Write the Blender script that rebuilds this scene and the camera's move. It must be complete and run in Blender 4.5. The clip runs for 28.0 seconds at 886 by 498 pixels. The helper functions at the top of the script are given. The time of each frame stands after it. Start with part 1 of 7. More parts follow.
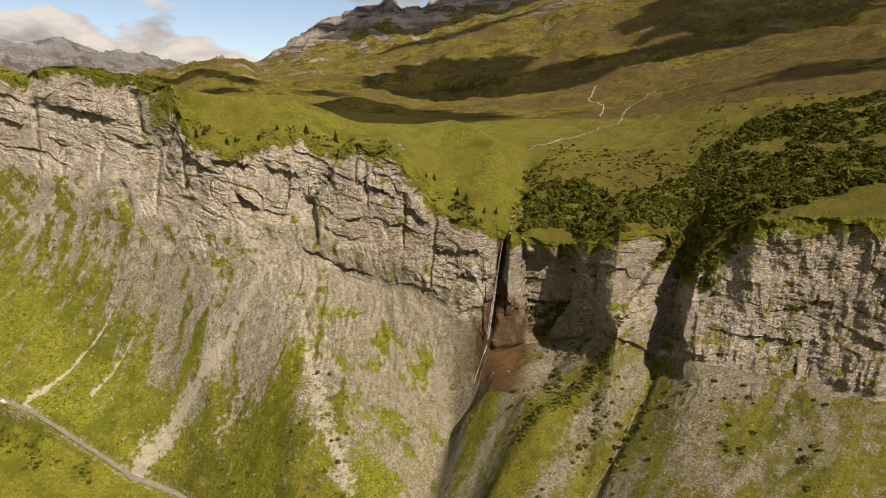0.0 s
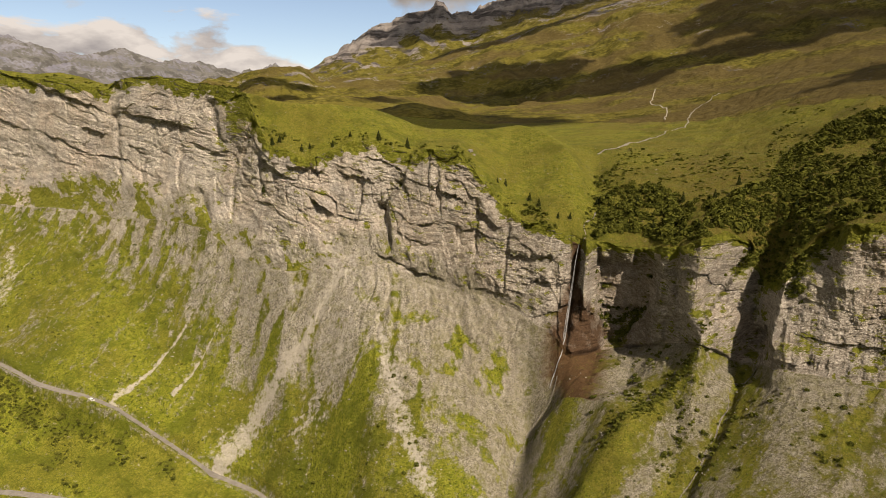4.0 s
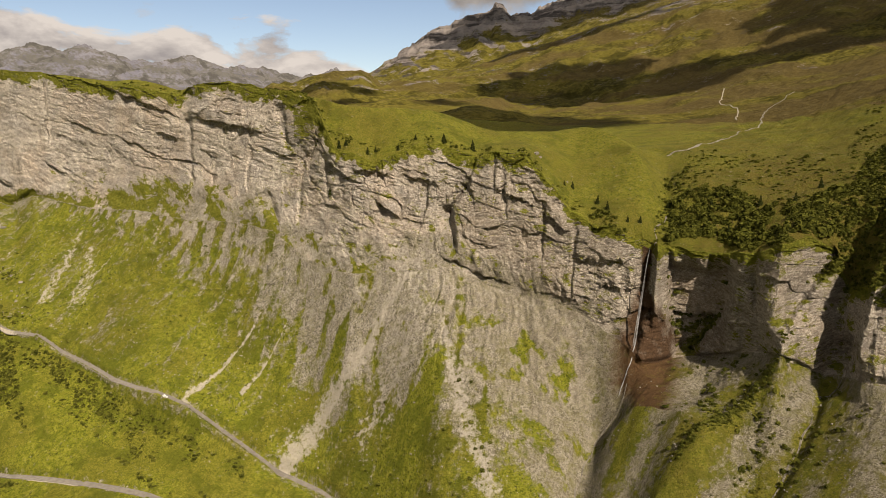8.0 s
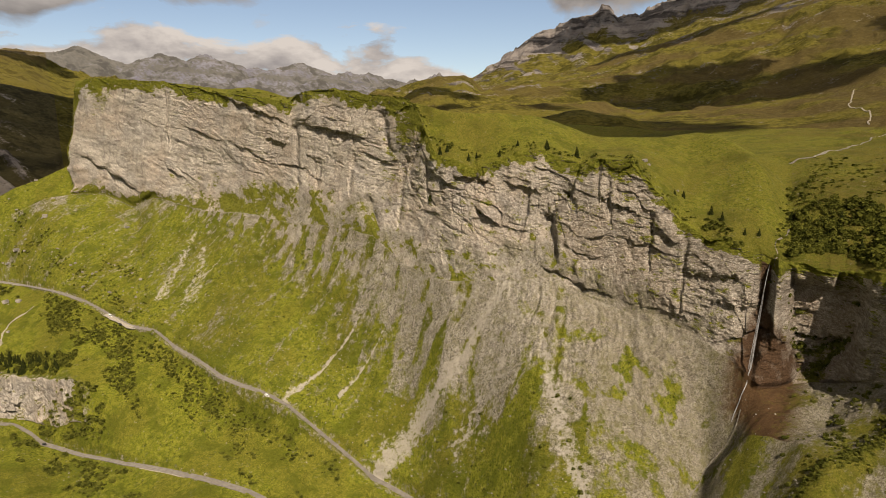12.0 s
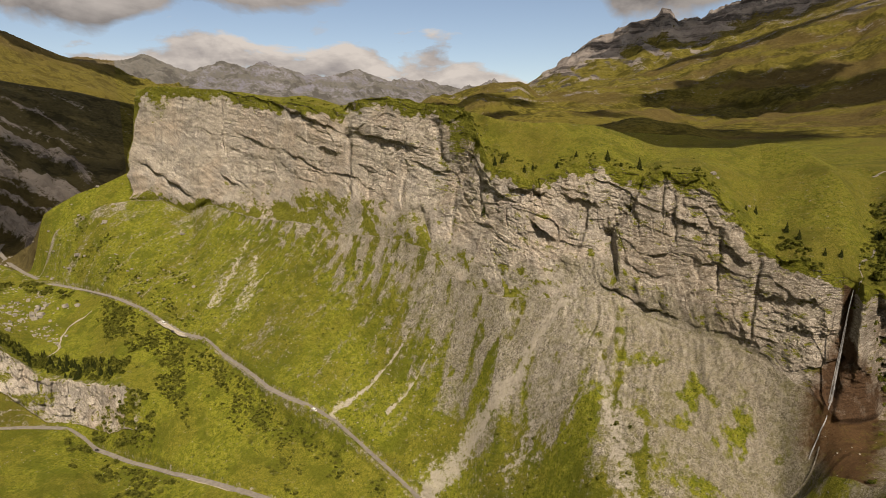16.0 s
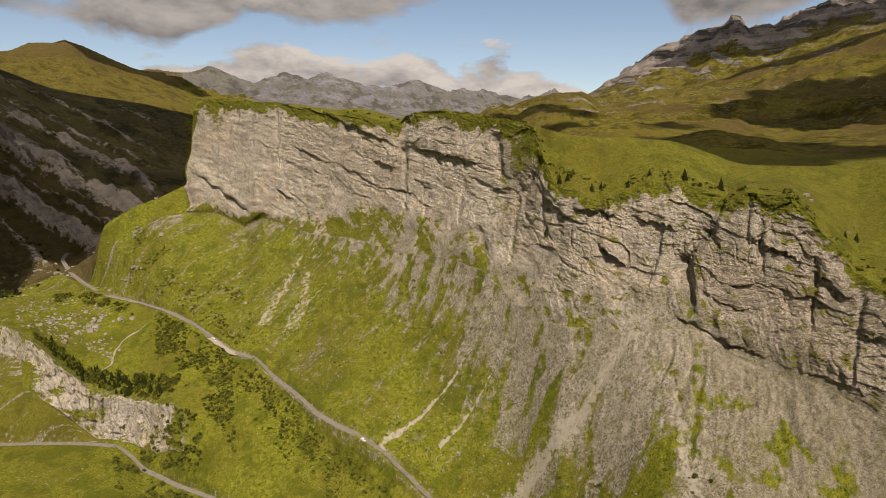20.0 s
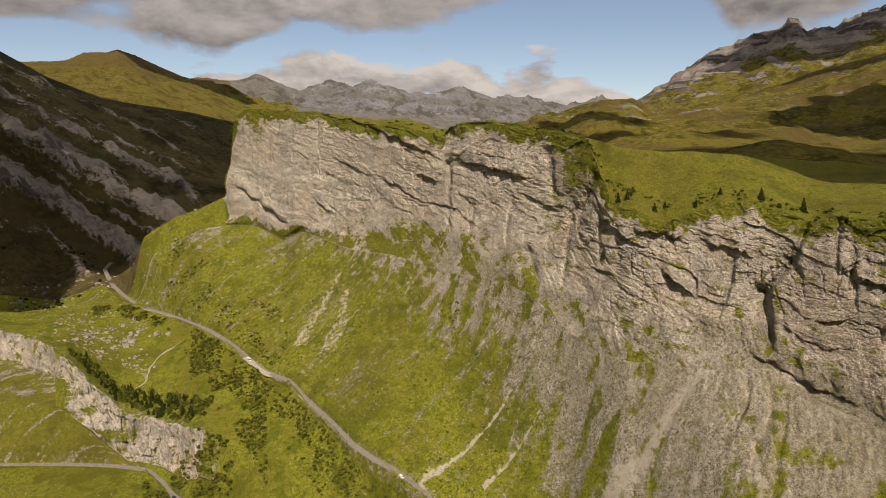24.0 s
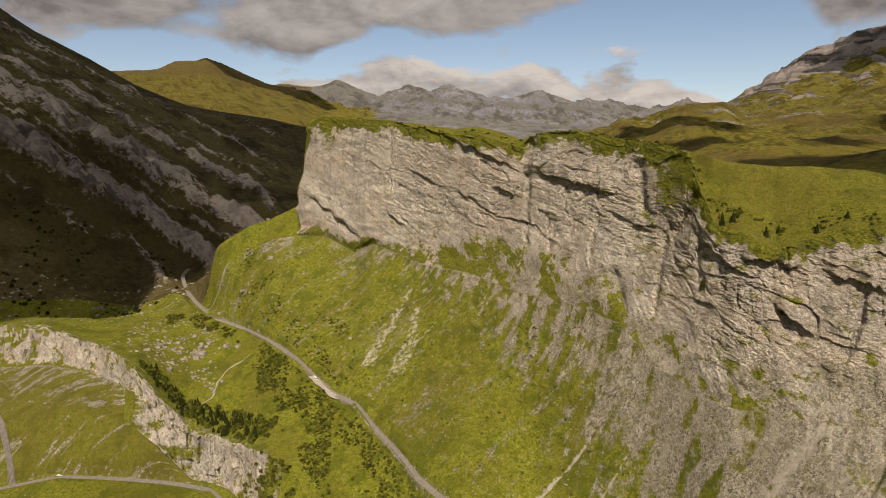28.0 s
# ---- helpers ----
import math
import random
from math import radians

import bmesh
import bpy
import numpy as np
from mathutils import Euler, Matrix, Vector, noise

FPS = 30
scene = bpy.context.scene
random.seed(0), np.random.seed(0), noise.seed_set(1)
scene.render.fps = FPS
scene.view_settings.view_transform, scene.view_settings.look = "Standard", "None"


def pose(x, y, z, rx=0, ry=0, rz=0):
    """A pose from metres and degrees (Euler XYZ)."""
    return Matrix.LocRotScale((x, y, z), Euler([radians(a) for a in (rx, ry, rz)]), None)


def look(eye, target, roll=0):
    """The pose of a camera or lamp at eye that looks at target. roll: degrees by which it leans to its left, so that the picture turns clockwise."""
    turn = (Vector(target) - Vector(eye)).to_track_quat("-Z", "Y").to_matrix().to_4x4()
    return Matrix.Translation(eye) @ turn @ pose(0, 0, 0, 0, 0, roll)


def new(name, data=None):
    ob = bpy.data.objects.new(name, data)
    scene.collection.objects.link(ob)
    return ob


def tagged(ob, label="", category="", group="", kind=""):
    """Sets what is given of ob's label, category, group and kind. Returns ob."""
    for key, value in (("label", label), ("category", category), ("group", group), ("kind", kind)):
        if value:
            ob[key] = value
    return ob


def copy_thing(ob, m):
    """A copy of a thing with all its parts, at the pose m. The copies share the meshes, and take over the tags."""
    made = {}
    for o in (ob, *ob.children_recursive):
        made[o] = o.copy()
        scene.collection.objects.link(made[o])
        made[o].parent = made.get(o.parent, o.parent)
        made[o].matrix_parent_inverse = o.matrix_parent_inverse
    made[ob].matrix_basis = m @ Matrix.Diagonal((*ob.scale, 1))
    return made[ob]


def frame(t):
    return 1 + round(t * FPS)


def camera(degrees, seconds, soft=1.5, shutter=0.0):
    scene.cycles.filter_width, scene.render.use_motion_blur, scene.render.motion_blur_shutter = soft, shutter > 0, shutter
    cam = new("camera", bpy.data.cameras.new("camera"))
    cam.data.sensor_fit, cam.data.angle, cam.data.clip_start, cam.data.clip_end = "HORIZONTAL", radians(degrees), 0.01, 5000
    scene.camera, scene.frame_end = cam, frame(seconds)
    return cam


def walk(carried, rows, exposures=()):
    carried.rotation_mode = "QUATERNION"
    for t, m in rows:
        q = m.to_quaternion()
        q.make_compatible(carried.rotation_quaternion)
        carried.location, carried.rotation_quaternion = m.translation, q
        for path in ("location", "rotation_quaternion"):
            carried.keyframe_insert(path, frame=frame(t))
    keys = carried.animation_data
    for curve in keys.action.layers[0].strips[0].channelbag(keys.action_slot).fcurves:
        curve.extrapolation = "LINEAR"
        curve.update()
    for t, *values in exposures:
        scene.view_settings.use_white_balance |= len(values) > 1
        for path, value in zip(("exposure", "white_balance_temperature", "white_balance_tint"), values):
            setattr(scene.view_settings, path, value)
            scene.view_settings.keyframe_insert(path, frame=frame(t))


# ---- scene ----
cam = camera(65.3, 28.0, soft=0.65)
METRES, EYE, TILT, LEAN, TURN = 170.0, 170.0, -10.5, -0.75, 0.0
ROWS = [
    (0.0, 0.0, 0.0, 0.0, 0.0, 0.0, -0.0),
    (0.5, -0.0145, -0.0039, 0.0002, -0.0, 0.06, 0.04),
    (1.0, -0.0313, -0.0076, 0.0009, 0.28, 0.12, 0.04),
    (1.5, -0.0469, -0.0104, 0.0013, 0.92, 0.17, -0.01),
    (2.0, -0.0619, -0.0129, 0.0016, 1.35, 0.21, -0.01),
    (2.5, -0.076, -0.0152, 0.0011, 1.67, 0.26, 0.02),
    (3.0, -0.0895, -0.017, 0.0016, 2.03, 0.29, 0.03),
    (3.5, -0.1021, -0.018, 0.002, 2.92, 0.32, -0.04),
    (4.0, -0.1117, -0.018, 0.0022, 3.78, 0.36, -0.12),
    (4.5, -0.12, -0.0176, 0.0033, 4.52, 0.39, -0.16),
    (6.5, -0.1435, -0.0142, 0.0047, 6.93, 0.46, -0.35),
    (7.0, -0.1467, -0.0112, 0.0051, 7.45, 0.48, -0.42),
    (7.5, -0.1498, -0.0076, 0.0055, 7.97, 0.51, -0.49),
    (8.0, -0.1522, -0.0037, 0.0073, 8.42, 0.51, -0.54),
    (8.5, -0.1549, 0.0005, 0.0084, 8.9, 0.54, -0.61),
    (9.0, -0.1577, 0.0063, 0.0096, 10.16, 0.56, -0.8),
    (9.5, -0.1601, 0.0126, 0.011, 11.31, 0.57, -1.0),
    (10.0, -0.1616, 0.02, 0.013, 12.48, 0.6, -1.2),
    (10.5, -0.1634, 0.0277, 0.0159, 13.64, 0.61, -1.41),
    (11.0, -0.1651, 0.0351, 0.0178, 14.68, 0.64, -1.6),
    (11.5, -0.1666, 0.0432, 0.0213, 15.62, 0.67, -1.78),
    (12.0, -0.168, 0.0519, 0.0251, 16.55, 0.69, -1.94),
    (12.5, -0.1701, 0.0603, 0.0286, 17.55, 0.69, -2.13),
    (14.5, -0.1848, 0.105, 0.0466, 19.87, 0.77, -2.6),
    (15.0, -0.19, 0.119, 0.0522, 20.12, 0.83, -2.67),
    (15.5, -0.1967, 0.1338, 0.0582, 20.41, 0.88, -2.75),
    (16.0, -0.2037, 0.1506, 0.0644, 20.88, 0.94, -2.84),
    (16.5, -0.2114, 0.1686, 0.0716, 21.47, 0.99, -2.96),
    (17.0, -0.22, 0.1876, 0.0787, 22.11, 1.06, -3.1),
    (17.5, -0.2295, 0.2081, 0.0861, 22.73, 1.14, -3.23),
    (18.0, -0.2394, 0.23, 0.0937, 23.37, 1.22, -3.35),
    (18.5, -0.2502, 0.2497, 0.1016, 23.95, 1.27, -3.48),
    (19.0, -0.2611, 0.2738, 0.1104, 24.6, 1.31, -3.58),
    (19.5, -0.2739, 0.2954, 0.1158, 25.2, 1.41, -3.76),
    (20.0, -0.2842, 0.3205, 0.1242, 25.55, 1.44, -3.81),
    (20.5, -0.2963, 0.343, 0.1323, 25.52, 1.51, -3.81),
    (22.5, -0.3488, 0.4333, 0.1666, 25.48, 1.78, -3.83),
    (23.0, -0.3636, 0.4568, 0.1763, 26.08, 1.79, -3.92),
    (23.5, -0.3792, 0.481, 0.1863, 27.5, 1.73, -4.15),
    (24.0, -0.3941, 0.5063, 0.1948, 29.09, 1.68, -4.45),
    (24.5, -0.4084, 0.5311, 0.2035, 29.9, 1.68, -4.6),
    (25.0, -0.4237, 0.5543, 0.2134, 30.62, 1.66, -4.73),
    (25.5, -0.4389, 0.5776, 0.2217, 31.34, 1.66, -4.87),
    (26.0, -0.4546, 0.6013, 0.2337, 32.19, 1.57, -4.98),
    (26.5, -0.4698, 0.6261, 0.244, 33.15, 1.52, -5.13),
    (27.0, -0.4865, 0.6486, 0.253, 34.08, 1.49, -5.31),
    (27.5, -0.5039, 0.6742, 0.2613, 35.13, 1.44, -5.51),
    (28.0, -0.5175, 0.6995, 0.2714, 35.33, 1.44, -5.51),
]
walk(cam, [(t, pose(0, 0, EYE, TILT, LEAN, TURN) @ pose(METRES * x, METRES * y, METRES * z, 90 + pitch, roll, yaw)) for t, x, y, z, yaw, pitch, roll in ROWS],
     [(0.0, 0.13, 7420, 15), (5.0, 0.10, 7420, 15), (9.0, -0.02, 7420, 15), (18.0, -0.16, 7420, 15), (28.0, -0.21, 7420, 15)])

# ---- world, sun ----
SUN_AZ, SUN_EL = 147.0, 43.0     # compass of the sun, clockwise from +y, and its height
sx = math.sin(radians(SUN_AZ)) * math.cos(radians(SUN_EL))
sy = math.cos(radians(SUN_AZ)) * math.cos(radians(SUN_EL))
sz = math.sin(radians(SUN_EL))
SUN_DIR = Vector((sx, sy, sz))
sun = new("sun", bpy.data.lights.new("sun", "SUN"))
sun.data.energy, sun.data.angle, sun.data.color = 4.3, radians(0.53), (1.0, 0.93, 0.82)
sun.matrix_world = look((0, 0, 900), tuple(Vector((0, 0, 900)) - SUN_DIR))


def nodes_of(tree):
    tree.nodes.clear()

    def add(kind, **kw):
        n = tree.nodes.new(kind)
        for key, value in kw.items():
            if key.startswith("i_"):
                name = key[2:].replace("_", " ")
                sock = n.inputs[int(name)] if name.isdigit() else n.inputs[name]
                sock.default_value = value
            elif key == "op":
                n.operation = value
            elif key == "blend":
                n.blend_type = value
            elif key == "dt":
                n.data_type = value
            elif key == "attr":
                n.attribute_name = value
            elif key == "dims":
                n.noise_dimensions = value
        return n

    def link(a, b):
        tree.links.new(a, b)
    return add, link


def math_node(add, link, op, a, b=None, clamp=False):
    n = add("ShaderNodeMath", op=op)
    n.use_clamp = clamp
    for k, v in ((0, a), (1, b)):
        if v is None:
            continue
        if isinstance(v, (int, float)):
            n.inputs[k].default_value = v
        else:
            link(v, n.inputs[k])
    return n.outputs[0]


def ramp_node(add, link, fac, stops, ease="LINEAR"):
    n = add("ShaderNodeValToRGB")
    n.color_ramp.interpolation = ease
    while len(n.color_ramp.elements) < len(stops):
        n.color_ramp.elements.new(0.5)
    for e, (p, c) in zip(n.color_ramp.elements, stops):
        e.position = p
        e.color = (c, c, c, 1) if isinstance(c, (int, float)) else (*c, 1)
    link(fac, n.inputs[0])
    return n.outputs[0]


def mix_node(add, link, fac, a, b, blend="MIX"):
    n = add("ShaderNodeMix")
    n.data_type, n.blend_type = "RGBA", blend
    for k, v in ((0, fac), (6, a), (7, b)):
        if isinstance(v, (int, float)):
            n.inputs[k].default_value = v
        elif isinstance(v, tuple):
            n.inputs[k].default_value = (*v, 1)
        else:
            link(v, n.inputs[k])
    return n.outputs[2]


def make_world():
    w = bpy.data.worlds.new("sky")
    scene.world = w
    w.use_nodes = True
    add, link = nodes_of(w.node_tree)
    M = lambda op, a, b=None, c=False: math_node(add, link, op, a, b, c)
    sky = add("ShaderNodeTexSky")
    sky.sky_type, sky.sun_disc = "NISHITA", False
    sky.sun_elevation, sky.sun_rotation = radians(SUN_EL), radians(SUN_AZ)
    sky.altitude, sky.air_density, sky.dust_density, sky.ozone_density = 1900, 1.0, 0.6, 1.0
    co = add("ShaderNodeTexCoord")
    sep = add("ShaderNodeSeparateXYZ")
    link(co.outputs["Generated"], sep.inputs[0])
    az = M("MULTIPLY", M("ARCTAN2", sep.outputs[0], sep.outputs[1]), 57.2958)
    el = M("MULTIPLY", M("ARCSINE", sep.outputs[2]), 57.2958)

    def cloud(seed, daz, sel, scale, dx=0.0, dy=0.0):
        comb = add("ShaderNodeCombineXYZ")
        link(M("MULTIPLY", M("ADD", az, dx), daz), comb.inputs[0])
        link(M("MULTIPLY", M("ADD", el, dy), sel), comb.inputs[1])
        comb.inputs[2].default_value = seed
        n = add("ShaderNodeTexNoise", i_Scale=scale, i_Detail=8.0, i_Roughness=0.56, i_Distortion=0.25)
        link(comb.outputs[0], n.inputs["Vector"])
        return n.outputs["Fac"]

    def deck(seed, daz, sel, bias, thick, dark, light):
        d0 = M("ADD", cloud(seed, daz, sel, 1.0), bias)
        d1 = M("ADD", cloud(seed, daz, sel, 1.0, 0.5, 1.1), bias)
        cover = M("DIVIDE", M("SUBTRACT", d0, 0.52), thick, True)
        lit = M("MULTIPLY", M("SUBTRACT", d0, d1), 3.2)
        lit = M("ADD", lit, 0.52, True)
        return cover, mix_node(add, link, lit, dark, light)

    # cumulus bank low over the far range, and the grey bases of nearer clouds above it
    side = M("DIVIDE", M("ADD", az, 80.0), 100.0, True)
    # tops of the bank and bases of the high clouds, in degrees / 20, over the compass from -80 to 20 degrees
    tops = M("MULTIPLY", ramp_node(add, link, side, [(0.0, 0.30), (0.30, 0.33), (0.40, 0.44), (0.455, 0.37), (0.48, 0.34), (0.53, 0.40), (0.58, 0.39), (0.64, 0.28), (0.67, 0.12), (1.0, 0.05)]), 20.0)
    bases = M("MULTIPLY", ramp_node(add, link, side, [(0.0, 0.42), (0.28, 0.35), (0.335, 0.35), (0.38, 0.45), (0.50, 0.52), (0.57, 0.60), (0.68, 0.62), (0.73, 0.42), (0.79, 0.42), (0.85, 0.6), (1.0, 0.6)]), 20.0)
    low = M("DIVIDE", M("SUBTRACT", tops, el), 1.6)
    low = M("MULTIPLY", M("MINIMUM", M("MAXIMUM", low, -1.0), 1.0), 0.19)
    low = M("SUBTRACT", low, 0.03)
    high = M("DIVIDE", M("SUBTRACT", el, bases), 2.2)
    high = M("MULTIPLY", M("MINIMUM", M("MAXIMUM", high, -1.0), 1.0), 0.20)
    c1, k1 = deck(3.1, 0.17, 0.40, low, 0.10, (3.1, 3.05, 3.2), (6.2, 6.1, 6.0))
    c2, k2 = deck(11.7, 0.10, 0.19, high, 0.12, (1.7, 1.7, 1.8), (4.8, 4.75, 4.75))
    col = mix_node(add, link, c1, sky.outputs[0], k1)
    col = mix_node(add, link, c2, col, k2)
    bg = add("ShaderNodeBackground", i_Strength=0.112)
    link(col, bg.inputs[0])
    out = add("ShaderNodeOutputWorld")
    link(bg.outputs[0], out.inputs[0])


make_world()

# ---- materials ----
def new_mat(name):
    m = bpy.data.materials.new(name)
    m.use_nodes = True
    add, link = nodes_of(m.node_tree)
    bsdf = add("ShaderNodeBsdfPrincipled")
    bsdf.inputs["Diffuse Roughness"].default_value = 1.0
    out = add("ShaderNodeOutputMaterial")
    link(bsdf.outputs[0], out.inputs[0])
    return m, add, link, bsdf


def noise_fac(add, link, scale, detail=6.0, rough=0.6, stretch=None, distort=0.0, shift=0.0):
    co = add("ShaderNodeTexCoord")
    mp = add("ShaderNodeMapping")
    link(co.outputs["Object"], mp.inputs[0])
    mp.inputs["Scale"].default_value = stretch or (1, 1, 1)
    mp.inputs["Location"].default_value = (shift, shift * 0.7, -shift)
    n = add("ShaderNodeTexNoise", i_Scale=scale, i_Detail=detail, i_Roughness=rough, i_Distortion=distort)
    link(mp.outputs[0], n.inputs["Vector"])
    spread = add("ShaderNodeMath", op="MULTIPLY_ADD")
    spread.use_clamp = True
    link(n.outputs["Fac"], spread.inputs[0])
    spread.inputs[1].default_value, spread.inputs[2].default_value = 2.1, -0.55
    return spread.outputs[0]


def bump(add, link, bsdf, height, strength, distance, normal=None):
    b = add("ShaderNodeBump", i_Strength=strength, i_Distance=distance)
    link(height, b.inputs["Height"])
    if normal is not None:
        link(normal, b.inputs["Normal"])
    link(b.outputs[0], bsdf.inputs["Normal"])
    return b.outputs[0]


def noise_xyz(add, link, x, y, z, scale, detail=6.0, rough=0.65, distort=0.0):
    """Noise over the given distances, spread to 0..1."""
    co = add("ShaderNodeCombineXYZ")
    for k, v in enumerate((x, y, z)):
        if v is not None:
            link(v, co.inputs[k])
    n = add("ShaderNodeTexNoise", i_Scale=scale, i_Detail=detail, i_Roughness=rough, i_Distortion=distort)
    link(co.outputs[0], n.inputs["Vector"])
    spread = add("ShaderNodeMath", op="MULTIPLY_ADD")
    spread.use_clamp = True
    link(n.outputs["Fac"], spread.inputs[0])
    spread.inputs[1].default_value, spread.inputs[2].default_value = 2.1, -0.55
    return spread.outputs[0]


def cells(add, link, x, y, z, scale):
    """Random tone for every cell of an uneven packing over the given distances, and the distance from its middle."""
    co = add("ShaderNodeCombineXYZ")
    for k, v in enumerate((x, y, z)):
        if v is not None:
            link(v, co.inputs[k])
    n = add("ShaderNodeTexVoronoi", i_Scale=scale)
    link(co.outputs[0], n.inputs["Vector"])
    tone = add("ShaderNodeSeparateColor")
    link(n.outputs["Color"], tone.inputs[0])
    return tone.outputs[0], n.outputs["Distance"]


def place_xyz(add, link):
    geo = add("ShaderNodeNewGeometry")
    sep = add("ShaderNodeSeparateXYZ")
    link(geo.outputs["Position"], sep.inputs[0])
    return sep.outputs


def rock_colour(add, link):
    A = lambda n: add("ShaderNodeAttribute", attr=n).outputs["Fac"]
    M = lambda op, a, b=None, c=False: math_node(add, link, op, a, b, c)
    arc, bz = A("arc"), A("bedz")
    big = noise_fac(add, link, 0.024, 5, 0.6)
    grey = noise_fac(add, link, 0.035, 6, 0.65, shift=43)
    fine = noise_fac(add, link, 0.75, 9, 0.74, (1, 1, 1.6), 0.3)
    bed = noise_xyz(add, link, M("MULTIPLY", arc, 0.09), bz, None, 0.50, 9, 0.72, 0.25)
    thin = noise_xyz(add, link, M("MULTIPLY", arc, 0.16), bz, None, 1.5, 7, 0.7, 0.3)
    patch = noise_fac(add, link, 0.06, 6, 0.65, shift=71)
    c = ramp_node(add, link, fine, [(0.14, (0.22, 0.185, 0.150)), (0.28, (0.57, 0.508, 0.425)), (0.50, (0.76, 0.695, 0.595)), (0.80, (0.91, 0.85, 0.745))])
    c = mix_node(add, link, ramp_node(add, link, big, [(0.42, 0.0), (0.68, 0.50)]), c, (0.60, 0.455, 0.330))
    c = mix_node(add, link, ramp_node(add, link, grey, [(0.48, 0.0), (0.72, 0.60)]), c, (0.40, 0.38, 0.355))
    # browner rock towards the fall; part of the darkening stands for dimmer light
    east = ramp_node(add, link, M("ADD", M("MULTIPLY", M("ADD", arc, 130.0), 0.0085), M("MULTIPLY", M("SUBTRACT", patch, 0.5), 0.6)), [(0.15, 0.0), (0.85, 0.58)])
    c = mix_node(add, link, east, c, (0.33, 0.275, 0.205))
    # open bedding joints and thin darker beds, stronger in some parts of the face
    how = ramp_node(add, link, patch, [(0.3, 0.35), (0.65, 1.0)])
    c = mix_node(add, link, M("MULTIPLY", ramp_node(add, link, bed, [(0.30, 0.55), (0.43, 0.0)]), how), c, (0.24, 0.203, 0.165))
    c = mix_node(add, link, M("MULTIPLY", ramp_node(add, link, thin, [(0.26, 0.5), (0.40, 0.0)]), how), c, (0.20, 0.172, 0.142))
    c = mix_node(add, link, ramp_node(add, link, thin, [(0.62, 0.0), (0.82, 0.45)]), c, (0.72, 0.675, 0.59))
    # blocks of the beds, each with its own tone
    bent = M("ADD", bz, M("MULTIPLY", fine, 0.5))
    slant = M("ADD", M("MULTIPLY", arc, 0.45), M("MULTIPLY", fine, 0.6))
    for size, much in ((0.55, 0.42), (1.3, 0.55)):
        tone, dist = cells(add, link, slant, bent, None, size)
        c = mix_node(add, link, M("MULTIPLY", ramp_node(add, link, tone, [(0.10, much), (0.36, 0.0)]), how), c, (0.215, 0.180, 0.142))
        c = mix_node(add, link, M("MULTIPLY", ramp_node(add, link, tone, [(0.70, 0.0), (0.95, much * 0.8)]), how), c, (0.80, 0.74, 0.645))
    tone, dist = cells(add, link, M("MULTIPLY", arc, 0.7), bent, None, 2.4)
    c = mix_node(add, link, ramp_node(add, link, tone, [(0.08, 0.60), (0.30, 0.0)]), c, (0.190, 0.158, 0.124))
    c = mix_node(add, link, ramp_node(add, link, tone, [(0.72, 0.0), (0.94, 0.50)]), c, (0.84, 0.785, 0.69))
    return c, fine, M("ADD", M("ADD", bed, M("MULTIPLY", thin, 0.6)), M("MULTIPLY", tone, 0.35))


